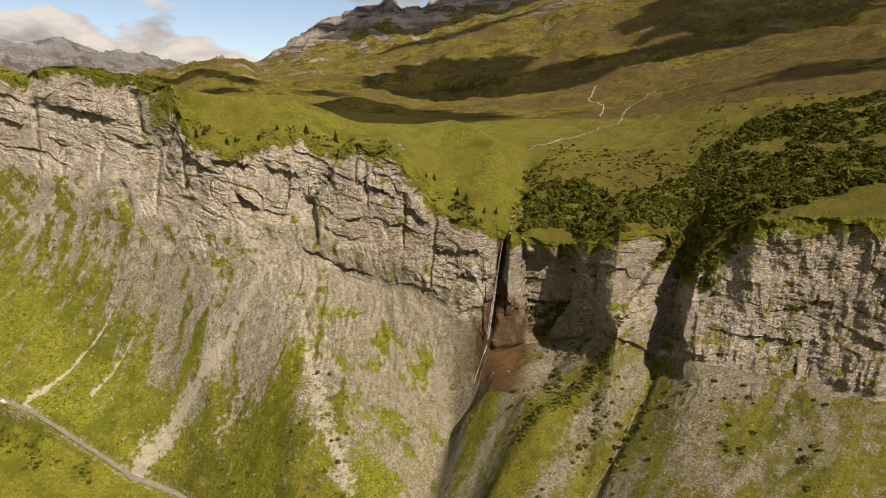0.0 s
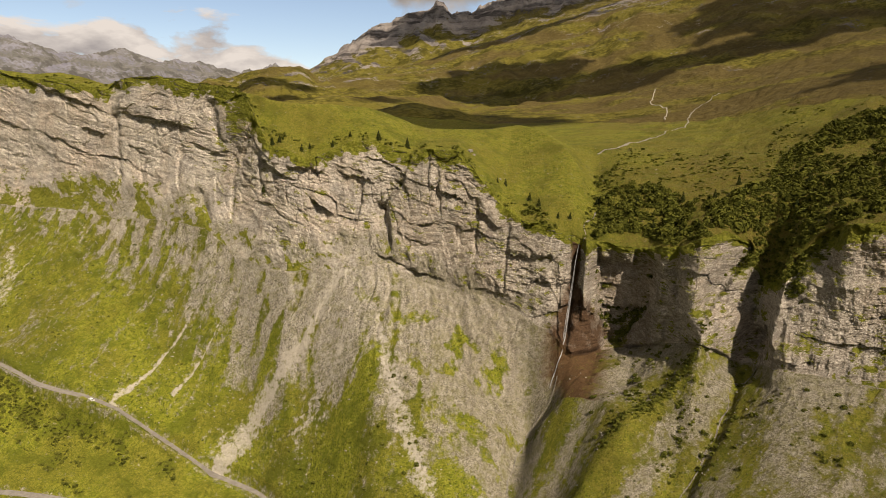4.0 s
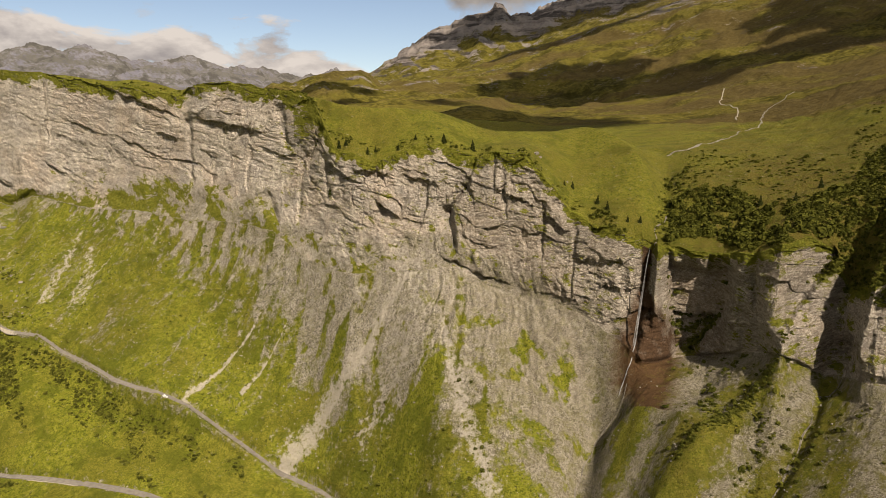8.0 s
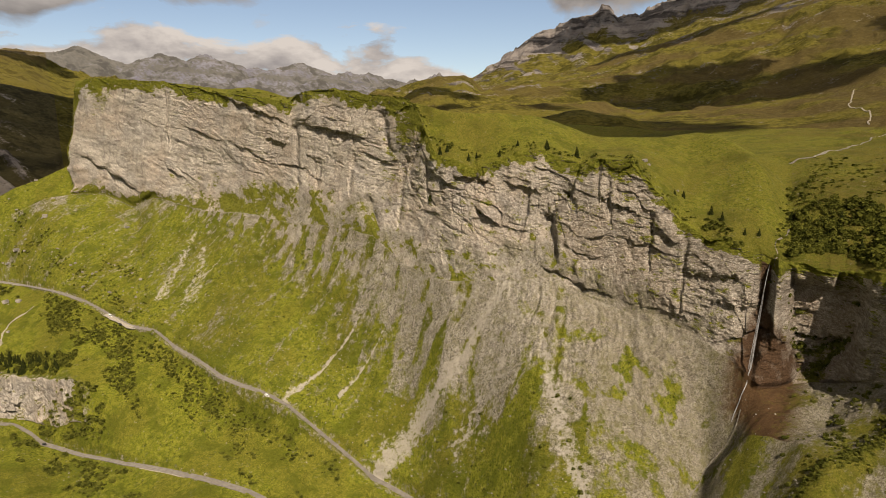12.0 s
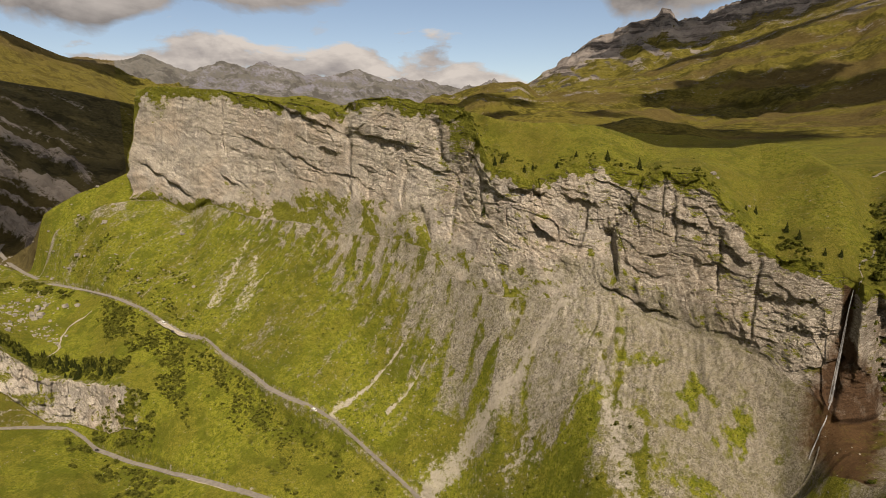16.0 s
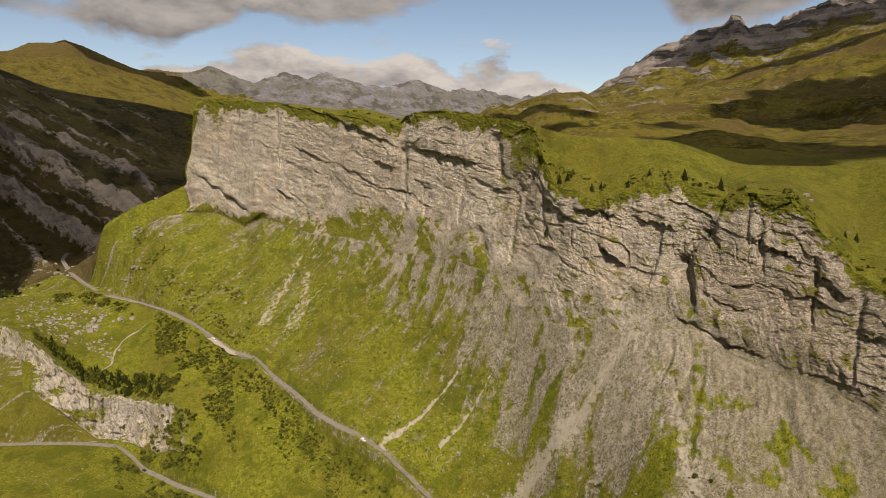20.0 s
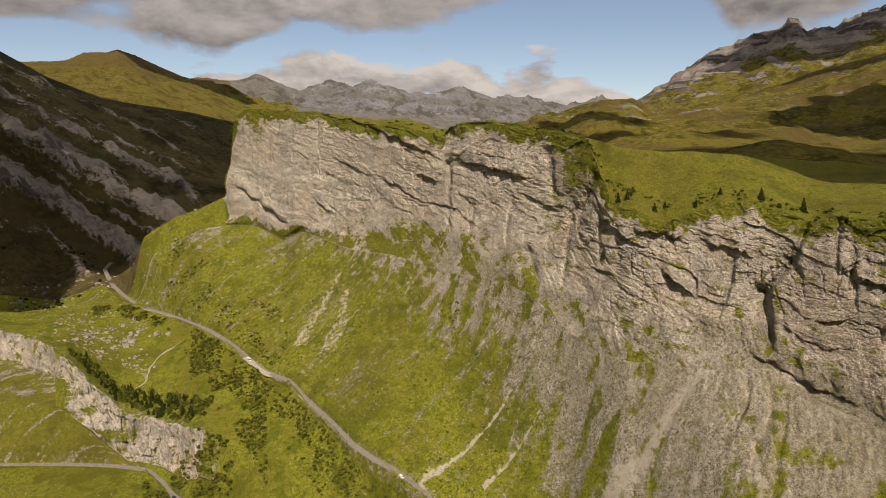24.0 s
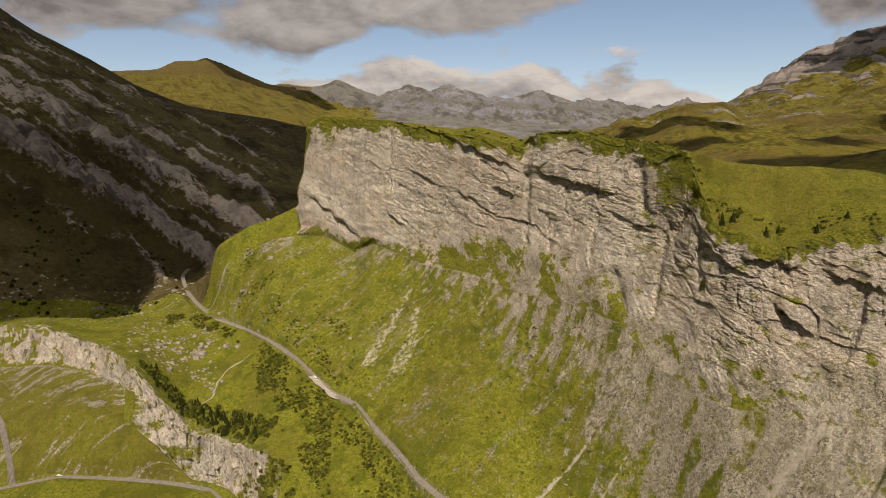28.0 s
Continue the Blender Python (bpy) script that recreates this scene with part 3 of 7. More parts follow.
# each line: azimuth from the centre (degrees, right of +y), distance and height in metres
LINES = {
    "low": [-120, 560, -95, -75, 800, -93, -65.7, 747, -88, -62.3, 728, -79, -58.8, 706, -80, -55.1, 676, -78, -52.3, 653, -78, -51.3, 634, -83,
            -50.6, 616, -87, -48.3, 574, -86, -45, 520, -79, -40.2, 465, -73, -35.5, 430, -75, -30, 385, -84, -20, 335, -100, -10, 230, -102, 0, 200, -100, 20, 150, -85, 45, 130, -80, 120, 150, -100],
    "esc_foot": [-120, 640, -85, -75, 850, -50, -65.6, 797, -48, -63.6, 778, -40, -60.5, 749, -32, -57.6, 718, -38, -55.4, 694, -57, -53.6, 676, -76,
                 -51.2, 652, -76, -49.4, 612, -74, -48.1, 588, -62, -45, 545, -64, -40, 510, -56, -30, 415, -70, -20, 358, -92, -10, 250, -94, 0, 215, -92, 20, 165, -72, 45, 150, -65, 120, 400, -90],
    "esc": [-120, 800, -60, -75, 1040, 0, -65.9, 985, 6, -63.1, 930, 12, -60.7, 872, 5, -58.8, 816, 4, -57.2, 763, 0, -55.4, 726, -23, -53.9, 704, -39,
            -51.1, 668, -43, -49.5, 637, -38, -48.2, 613, -34, -46, 585, -40, -40, 545, -38, -30, 440, -58, -20, 380, -84, -10, 265, -86, 0, 230, -82, 20, 180, -60, 45, 165, -55, 120, 600, -60],
    "road": [-120, 1000, 0, -75, 1110, 2, -66, 1060, 0, -60, 1000, -2, -56, 985, 2, -54, 960, 5, -52.5, 930, 5, -50.2, 862, 6, -48, 782, 9, -46.4, 736, 6,
             -44.7, 691, -2, -43.4, 662, -7, -41.7, 632, -6, -40.4, 607, -16, -38.7, 571, -20, -37, 536, -25, -35.3, 511, -26, -33.7, 495, -27, -31.4, 473, -33,
             -28.5, 452, -49, -27, 441, -56, -23.9, 421, -71, -19.6, 397, -78, -15, 345, -84, -8, 270, -80, 0, 255, -76, 6, 262, -68, 17, 235, -42, 26, 220, -42, 45, 200, -38],
    "talus": [-15, 425, -8, -8, 365, 4, -3, 359, 4, 2.7, 362, -4, 6.5, 370, -9, 7.5, 373, -12, 8.6, 368, -4, 12, 350, 12, 15, 335, 20, 18, 315, 14, 21, 300, 2,
              23.2, 295, -7, 26, 288, -1, 30, 272, 6, 34, 264, 5, 41, 262, 4, 45, 260, 4],
    "foot": [-120, 1150, -20, -75, 1180, -30, -60, 1090, -28, -56, 1040, -4, -54, 988, 28, -52.6, 968, 50, -50, 945, 80, -48, 928, 96, -45.9, 922, 101, -44, 899, 100,
             -41.9, 863, 87, -40.6, 839, 100, -38.9, 809, 95, -36.3, 765, 91, -33.8, 723, 93, -29.7, 655, 88, -26.6, 612, 92, -23.1, 566, 90, -20.5, 532, 70, -18.5, 508, 66,
             -16, 484, 65, -10.6, 459, 71, -6.6, 451, 72, -4, 442, 61, -0.2, 431, 54, 2.9, 421, 54, 5.7, 410, 48, 7.8, 397, 41],
    "foot_e": [7.8, 397, 41, 10.3, 388, 33, 11.5, 393, 26, 13.5, 410, 24, 17.0, 408, 27, 20.1, 383, 41, 23.4, 358, 50, 24.7, 369, 46, 26.6, 375, 38, 28.3, 359, 43,
               29.7, 340, 48, 30.6, 337, 49, 33.7, 339, 50, 37.8, 342, 49, 45, 344, 48, 120, 1300, 60],
    "rim": [-120, 1250, 20, -75, 1250, 10, -66, 1150, 2, -62, 1150, -2, -58, 1150, -20, -55, 1070, 12, -53.7, 1010, 58, -52.6, 999, 74, -51.4, 989, 90, -49.8, 976, 107,
            -48.1, 962, 118, -46.2, 947, 134, -45.85, 942, 152, -45.6, 936, 196, -45.35, 931, 226, -45.0, 925, 232, -43.8, 906, 237, -42.1, 880, 234, -40.3, 847, 232, -38.8, 822, 228, -36.3, 780, 217, -34.7, 753, 212, -33.5, 733, 214,
            -31.8, 707, 208, -29.7, 672, 202],
    "rim_e": [-29.7, 672, 202, -29.1, 663, 209, -27.2, 639, 212, -24.5, 607, 208, -22.7, 589, 203, -20.9, 566, 199, -19.6, 549, 195, -19, 537, 188, -18.5, 527, 178, -18, 517, 166, -17.5, 509, 158, -17.2, 506, 154, -15.4, 493, 149, -13.9, 490, 143,
              -11.8, 486, 150, -9.8, 483, 156, -7.6, 478, 157, -6.3, 473, 153, -4.5, 467, 147, -3.3, 463, 152, -0.3, 453, 151, 1.2, 448, 141, 2.9, 442, 126, 4.2, 437, 112, 6.2, 427, 106,
              8.6, 413, 102, 10.8, 403, 97],
    "rim_s": [10.8, 403, 97, 11.4, 410, 94, 12.1, 412, 95, 14.1, 414, 95, 17.7, 410, 93, 20.5, 388, 96, 22.5, 376, 105, 24.2, 389, 110, 25.9, 402, 102, 27.3, 404, 82, 28.8, 390, 86,
              29.5, 368, 95, 31.4, 363, 111, 32.5, 364, 118, 34.4, 366, 122, 38.4, 370, 125, 45, 374, 128, 120, 1500, 140],
    "crest": [-120, 1400, 100, -75, 1320, 160, -66, 1260, 100, -62, 1260, 60, -58, 1230, 5, -54, 1120, 0, -50, 1060, 45, -46.2, 1000, 90, -45.5, 962, 205, -45.2, 954, 238, -43.8, 931, 241, -40.3, 872, 234, -39.2, 854, 233,
              -34, 767, 219, -32.9, 749, 223, -29.5, 695, 208, -27.2, 665, 214, -21.3, 601, 203, -19.9, 583, 200, -17.7, 539, 193],
    "crest_e": [-17.7, 539, 194, -17, 540, 191, -16, 540, 190, -14, 540, 188.5, -12, 540, 188, -10, 545, 187, -9, 545, 186.5, -8, 545, 184, -7, 545, 181, -6, 545, 177.5, -5, 545, 174, -4, 545, 170.5, -3, 545, 168.5,
                -2, 548, 167.5, 0, 550, 167.5, 2, 558, 168.5, 4, 575, 171, 5, 573, 172, 6, 560, 169, 7, 550, 165.5, 8, 535, 161, 9, 520, 156, 10, 502, 147, 11.3, 470, 126, 11.9, 465, 115, 13, 468, 122],
    "crest_s": [13, 468, 122, 15, 470, 130, 20, 450, 122, 24, 440, 128, 28, 430, 128, 33, 430, 140, 45, 435, 150, 120, 1650, 200],
    "dip": [-120, 1600, 200, -75, 1350, 350, -65.8, 1350, 230, -64.3, 1350, 205, -62.7, 1350, 174, -60.8, 1350, 132, -59.5, 1350, 84, -57.3, 1350, 49, -54.7, 1340, 14, -50, 1240, 0, -46.2, 1150, 20, -45.4, 1100, 150,
            -20, 690, 168, -18, 640, 164, -10, 660, 158, -3, 660, 143, 1, 670, 146, 4.6, 690, 150, 10, 590, 152, 12.3, 568, 151, 20, 540, 146, 28.4, 490, 148, 36, 480, 156, 45, 480, 160, 120, 1800, 300],
    "mead": [-120, 1750, 320, -75, 1450, 400, -65.8, 1450, 291, -62, 1450, 254, -59.3, 1450, 216, -55.7, 1450, 161, -52.7, 1450, 118, -51, 1450, 96, -46.3, 1450, 70, -45.4, 1350, 130,
             -20, 950, 168, -7.5, 875, 176, -1.6, 863, 168, 3.3, 853, 172, 7.6, 845, 171, 12.4, 835, 172, 17.6, 791, 174, 21.7, 727, 175, 25.7, 666, 184, 30.4, 620, 188, 45, 620, 200, 120, 2000, 400],
    "base": [-120, 1900, 450, -75, 1700, 480, -66, 1700, 400, -58, 1700, 290, -52, 1700, 190, -46.3, 1700, 140, -45, 1700, 125, -20, 1500, 205, -16.6, 1500, 225, -11.6, 1500, 228, -7.9, 1500, 218, -5.1, 1500, 219,
             -0.4, 1500, 203, 3, 1500, 203, 9, 1500, 216, 13.5, 1500, 255, 17.7, 1500, 279, 21.8, 1500, 300, 31.4, 1500, 342, 45, 1500, 380, 120, 2200, 500],
    "front": [-120, 2200, 600, -75, 2000, 700, -65.9, 2000, 534, -64.1, 2000, 489, -61.8, 2000, 449, -59.5, 2000, 404, -58, 2000, 372, -54.7, 2000, 327, -51.9, 2000, 313, -48.7, 2000, 298, -45, 2000, 270, -30, 1950, 215, -24, 1900, 245,
              -22.4, 1900, 270, -19.9, 1900, 281, -17.9, 1900, 301, -16, 1900, 310, -14.9, 1900, 314, -14.2, 1920, 302],
    "front_e": [-14.2, 1920, 302, -13.2, 2200, 298, -10.9, 2300, 314, -8.1, 2300, 338, -5.3, 2300, 368, -2.1, 2300, 418, 0.7, 2300, 441, 3.9, 2300, 483, 8.3, 2300, 530, 10.9, 2300, 561, 20.7, 2300, 640, 30.3, 2300, 655, 45, 2300, 680, 120, 2500, 650],
    "back_dip": [-120, 2800, 500, -75, 2700, 550, -60, 2700, 360, -50, 2700, 280, -45, 2800, 220, -25, 2700, 220, -16, 2700, 250, -12, 2800, 330, -5, 2800, 400, 4, 2800, 500, 11, 2800, 600, 30, 2800, 660, 120, 2900, 600],
    "back": [-120, 4200, 700, -75, 4200, 640, -60.1, 4200, 638, -58.6, 4200, 652, -57.1, 4200, 666, -55.9, 4200, 712, -54.5, 4200, 722, -53.7, 4200, 746, -52.9, 4200, 727, -51.1, 4200, 665, -49.4, 4200, 606, -47.7, 4200, 578, -46.5, 4200, 535,
             -45.2, 4200, 495, -43, 4200, 461, -40.3, 4150, 420, -36, 3900, 380, -21, 3700, 330, -19, 3600, 370],
    "back_e": [-19, 3600, 370, -16.7, 3600, 412, -14.2, 3600, 439, -12.6, 3600, 503, -11.2, 3600, 558, -9.8, 3600, 632, -8, 3600, 679, -6.3, 3600, 731, -4.9, 3600, 750, -4.3, 3600, 754, -4, 3600, 790, -3.4, 3600, 780, -2.8, 3600, 728, -1, 3600, 735,
               0.2, 3600, 773, 1.1, 3600, 792, 4, 3600, 824, 11, 3600, 860, 45, 3600, 860, 120, 3600, 800],
    "top": [-120, 4750, 500, -60, 4750, 450, -50, 4700, 560, -46.5, 4700, 602, -43.9, 4700, 641, -42.1, 4700, 606, -40.8, 4700, 561, -39.4, 4700, 608, -38.1, 4700, 638, -36.7, 4700, 627, -35.2, 4700, 656, -34, 4700, 609, -32.2, 4700, 554,
            -30.4, 4700, 582, -28.4, 4700, 606, -26.4, 4700, 557, -24.3, 4700, 548, -21.7, 4700, 491, -20.4, 4700, 507, -18.7, 4700, 480, -17, 4700, 440, 0, 4700, 400, 120, 4700, 500],
}


def line_at(name, az):
    parts = [LINES[name]] + [LINES[k] for k in (name + "_e", name + "_s") if k in LINES]
    a = np.concatenate([np.array(p, float).reshape(-1, 3) for p in parts])
    return np.interp(az, a[:, 0], a[:, 1], period=360), np.interp(az, a[:, 0], a[:, 2], period=360)


# -- gradient noise on arrays --
_perm = np.random.RandomState(7).permutation(256)
_perm = np.concatenate([_perm, _perm, _perm])
_grad = np.random.RandomState(8).normal(size=(256, 3))
_grad /= np.linalg.norm(_grad, axis=1)[:, None]


def pnoise(x, y, z=0.0):
    x, y, z = np.broadcast_arrays(np.asarray(x, float), np.asarray(y, float), np.asarray(z, float))
    xi, yi, zi = np.floor(x).astype(np.int64), np.floor(y).astype(np.int64), np.floor(z).astype(np.int64)
    xf, yf, zf = x - xi, y - yi, z - zi
    fade = lambda t: t * t * t * (t * (t * 6 - 15) + 10)
    u, v, w = fade(xf), fade(yf), fade(zf)
    res = 0.0
    for dx in (0, 1):
        for dy in (0, 1):
            for dz in (0, 1):
                h = _perm[_perm[_perm[(xi + dx) & 255] + ((yi + dy) & 255)] + ((zi + dz) & 255)]
                g = _grad[h]
                d = g[..., 0] * (xf - dx) + g[..., 1] * (yf - dy) + g[..., 2] * (zf - dz)
                res = res + d * (u if dx else 1 - u) * (v if dy else 1 - v) * (w if dz else 1 - w)
    return res * 1.6


def fbm(x, y, z=0.0, octaves=4, gain=0.5):
    s, a, f = 0.0, 1.0, 1.0
    for k in range(octaves):
        s = s + a * pnoise(x * f + 13.7 * k, y * f - 7.1 * k, z * f + 3.3 * k)
        a, f = a * gain, f * 2.03
    return s


def ridged(x, y, z=0.0, octaves=3):
    s, a, f = 0.0, 1.0, 1.0
    for k in range(octaves):
        s = s + a * (1 - 2 * np.abs(pnoise(x * f + 5.3 * k, y * f + 9.9 * k, z * f)))
        a, f = a * 0.5, f * 2.1
    return s


def sstep(lo, hi, v):
    t = np.clip((v - lo) / (hi - lo), 0, 1)
    return t * t * (3 - 2 * t)


DENSE = 1250
AZ = np.concatenate([np.linspace(-180, -72, 60, endpoint=False), np.linspace(-72, 44, DENSE, endpoint=False), np.linspace(44, 180, 71)])
ORDER = [("near", 26), ("low", 46), ("esc_foot", 46), ("esc", 56), ("road", 70), ("talus", 70), ("foot", 175), ("rim", 50), ("crest", 22), ("dip", 36), ("mead", 40),
         ("base", 56), ("front", 14), ("back_dip", 56), ("back", 26), ("top", 6), ("end", 0)]
ring = {}
for nm in ("low", "esc_foot", "esc", "road", "foot", "rim", "crest", "dip", "mead", "base", "front", "back_dip", "back", "top"):
    ring[nm] = line_at(nm, AZ)
ring["near"] = (np.full_like(AZ, 0.3), np.full_like(AZ, -112.0))
ring["end"] = (np.full_like(AZ, 4900.0), np.full_like(AZ, 180.0))
tr, tz = line_at("talus", np.clip(AZ, -15, 45))
mid = lambda k: 0.5 * (ring["road"][k] + ring["foot"][k])
wt = sstep(-19, -14, AZ) * (1 - sstep(45, 70, AZ))
ring["talus"] = (mid(0) * (1 - wt) + tr * wt, mid(1) * (1 - wt) + tz * wt - 3.0 * (1 - wt))



def ease(v, degrees, weight):
    """Smooth a line over its azimuth."""
    n = int(3 * degrees / 0.0928)
    k = np.exp(-0.5 * (np.arange(-n, n + 1) * 0.0928 / degrees) ** 2)
    p = np.pad(v, n, mode="edge")
    return v * (1 - weight) + np.convolve(p, k / k.sum(), "valid") * weight


for nm, deg in (("low", 1.2), ("esc_foot", 1.2), ("esc", 1.2), ("road", 1.2), ("talus", 0.6), ("dip", 0.8), ("mead", 0.8), ("base", 0.8), ("back_dip", 1.0), ("crest", 0.35)):
    wgt = sstep(-24, -19, AZ) if nm in ("low", "esc_foot", "esc", "road") else sstep(-22, -17, AZ) if nm == "talus" else sstep(-44, -42, AZ) if nm in ("dip", "mead", "base", "crest") else np.ones_like(AZ)
    ring[nm] = (ease(ring[nm][0], deg, wgt), ease(ring[nm][1], deg, wgt))
RR, ZZ, ROWV, START = [], [], [], {}
for (a, n), (b, _) in zip(ORDER[:-1], ORDER[1:]):
    START[a] = len(ROWV)
    for k in range(n):
        f = k / n
        RR.append(ring[a][0] * (1 - f) + ring[b][0] * f)
        ZZ.append(ring[a][1] * (1 - f) + ring[b][1] * f)
        ROWV.append((a, f))
START["end"] = len(ROWV)
RR.append(ring["end"][0]), ZZ.append(ring["end"][1]), ROWV.append(("end", 0.0))
RR, ZZ = np.array(RR), np.array(ZZ)
NR, NC = RR.shape
AZG0 = np.broadcast_to(AZ[None, :], RR.shape)

# round off the creases between the lines, but for the cliff's own edges and its face
i_foot, i_rim = START["foot"], START["rim"]
rows = np.arange(NR)
rowi = rows[:, None] * np.ones((1, NC))
on_cliff = (AZ > -46.1) & (AZ < 60)
sharp = np.zeros((NR, 1))
sharp[(rows >= i_foot - 1) & (rows <= i_rim + 2)] = 1
for k in range(-1, 24):
    sharp[i_foot + k] = max(0.0, k / 24)
soft_edge = np.zeros((NR, 1))
soft_edge[(rows > START["esc_foot"] - 2) & (rows < START["esc"] + 2)] = 0.9
soft_edge[(rows > i_rim - 3) & (rows < i_rim + 3)] = 0.8
soft_edge[abs(rows - START["crest"]) < 2] = 0.7
keep = np.where(on_cliff[None, :], np.maximum(sharp, np.where((rows[:, None] < START["road"]) | (rows[:, None] > i_rim + 3), soft_edge, 0)), soft_edge)
esc_lin = (rows[:, None] >= START["esc_foot"]) & (rows[:, None] < START["esc"])
esc_f = np.clip((rows[:, None] - START["esc_foot"]) / (START["esc"] - START["esc_foot"]), 0, 1)
esc_k = np.interp(AZ, [-59, -56.5, -48.5, -47], [1.0, 0.35, 0.35, 0.0])[None, :]
esc_g = np.interp(esc_f, [0, 0.3, 0.74, 0.80, 0.93, 1.0], [0, 0.12, 0.36, 0.42, 0.95, 1.0]) * esc_k + esc_f ** 1.25 * (1 - esc_k)
ZZ = np.where(esc_lin & (AZG0 < -47) & (AZG0 > -72), ring["esc_foot"][1] + (ring["esc"][1] - ring["esc_foot"][1]) * esc_g, ZZ)
for _ in range(14):
    for arr in (RR, ZZ):
        s = arr.copy()
        s[1:-1] = 0.25 * arr[:-2] + 0.5 * arr[1:-1] + 0.25 * arr[2:]
        arr[:] = arr * keep + s * (1 - keep)

# the middle of the cliff grades into its apron
blend = np.zeros((NR, NC))
blend[:] = np.exp(-((rows[:, None] - i_foot - 8) / 42.0) ** 2) * (sstep(-40, -35, AZ) * (1 - 0.8 * sstep(-9, -6, AZ)) * (1 - sstep(2, 7, AZ)))[None, :]
fs = slice(i_foot - 90, i_foot + 115)
for _ in range(480):
    for arr in (RR, ZZ):
        a = arr[fs]
        s = a.copy()
        s[1:-1] = 0.25 * a[:-2] + 0.5 * a[1:-1] + 0.25 * a[2:]
        arr[fs] = a + (s - a) * blend[fs]

# its lowest third leans back, and the apron steepens up to it
out_by = np.interp(AZ, [-44, -40, -36, -28, -18, -12, -9, -7, 9.4, 11.4, 12.6, 15.4, 22.4, 24.0, 25.8, 27.2], [0, 4, 17, 19, 16, 11, 5, 0, 0, 11, 11, 0, 0, 9, 9, 0])
v0 = np.clip((rows - i_foot) / (i_rim - i_foot), 0, 1)[:, None]
lean_w = np.where(rows[:, None] >= i_foot, np.clip(1 - v0 / 0.52, 0, 1) ** 2, np.clip(1 - (i_foot - rows[:, None]) / 95.0, 0, 1) ** 1.6)
RR -= out_by[None, :] * lean_w

AZG = np.broadcast_to(AZ[None, :], RR.shape)
RAD = np.radians(AZG)
SIN, COS = np.sin(RAD), np.cos(RAD)
XX, YY = CX + RR * SIN, CY + RR * COS
ROADR, ROADZ = ring["road"]
LOWR, LOWZ = ring["low"]
road_on = (sstep(-53.2, -52.6, AZ) * (1 - sstep(-15, -12, AZ)))[None, :]
low_on = (sstep(-72, -70, AZ) * (1 - sstep(-30, -27, AZ)))[None, :]
road_near = (1 - sstep(4.5, 10, np.abs(RR - ROADR))) * road_on
low_near = (1 - sstep(4.0, 9, np.abs(RR - LOWR))) * low_on
calm = np.clip(1 - road_near - low_near, 0, 1)
cliff_v = np.clip((rowi - i_foot) / (i_rim - i_foot), 0, 1)            # 0 at the foot, 1 at the rim
in_cliff = ((rowi >= i_foot) & (rowi <= i_rim) & on_cliff[None, :]).astype(float)

# metres along the face, from the azimuth
face_r = np.interp(AZ, [-180, -46, -39, -29, -20, -10, 0, 10, 25, 45, 180], [930, 930, 830, 660, 560, 480, 450, 410, 380, 350, 350])
arc_line = np.concatenate([[0], np.cumsum(np.radians(np.diff(AZ)) * 0.5 * (face_r[1:] + face_r[:-1]))])
arc_line -= np.interp(0, AZ, arc_line)


def saw(q):
    return q - np.floor(q)


def facets(x, y, sx_, sy_, seed):
    """Broken rock: every cell of an uneven grid is a plane of its own, set forward or back and tilted."""
    u, v = x / sx_, y / sy_
    ui, vi = np.floor(u).astype(np.int64), np.floor(v).astype(np.int64)
    best, out = np.full(u.shape, 9.0), np.zeros(u.shape)
    tab = np.random.RandomState(seed).uniform(-1, 1, (512, 5))
    for du in (-1, 0, 1):
        for dv in (-1, 0, 1):
            h = (_perm[_perm[(ui + du) & 255] + ((vi + dv) & 255)] + seed) & 511
            px, py = u - (ui + du + 0.5 + 0.42 * tab[h, 0]), v - (vi + dv + 0.5 + 0.42 * tab[h, 1])
            d = px * px + py * py
            m = d < best
            best[m] = d[m]
            out[m] = (tab[h, 2] + 1.3 * (tab[h, 3] * px + (tab[h, 4] - 0.35) * py))[m]
    return out


# the beds fall towards +x, steeply on the buttress and hardly at all beside the fall
bed_fall = np.interp(arc_line, [-520, -440, -400, -330, -280, -245, -60, 0, 40, 300], [0.72, 0.68, 0.5, 0.46, 0.42, 0.25, 0.24, 0.14, 0.03, 0.0])
BED_DIP = np.concatenate([[0], np.cumsum(0.5 * (bed_fall[1:] + bed_fall[:-1]) * np.diff(arc_line))])
BED_DIP -= np.interp(0, AZ, BED_DIP)


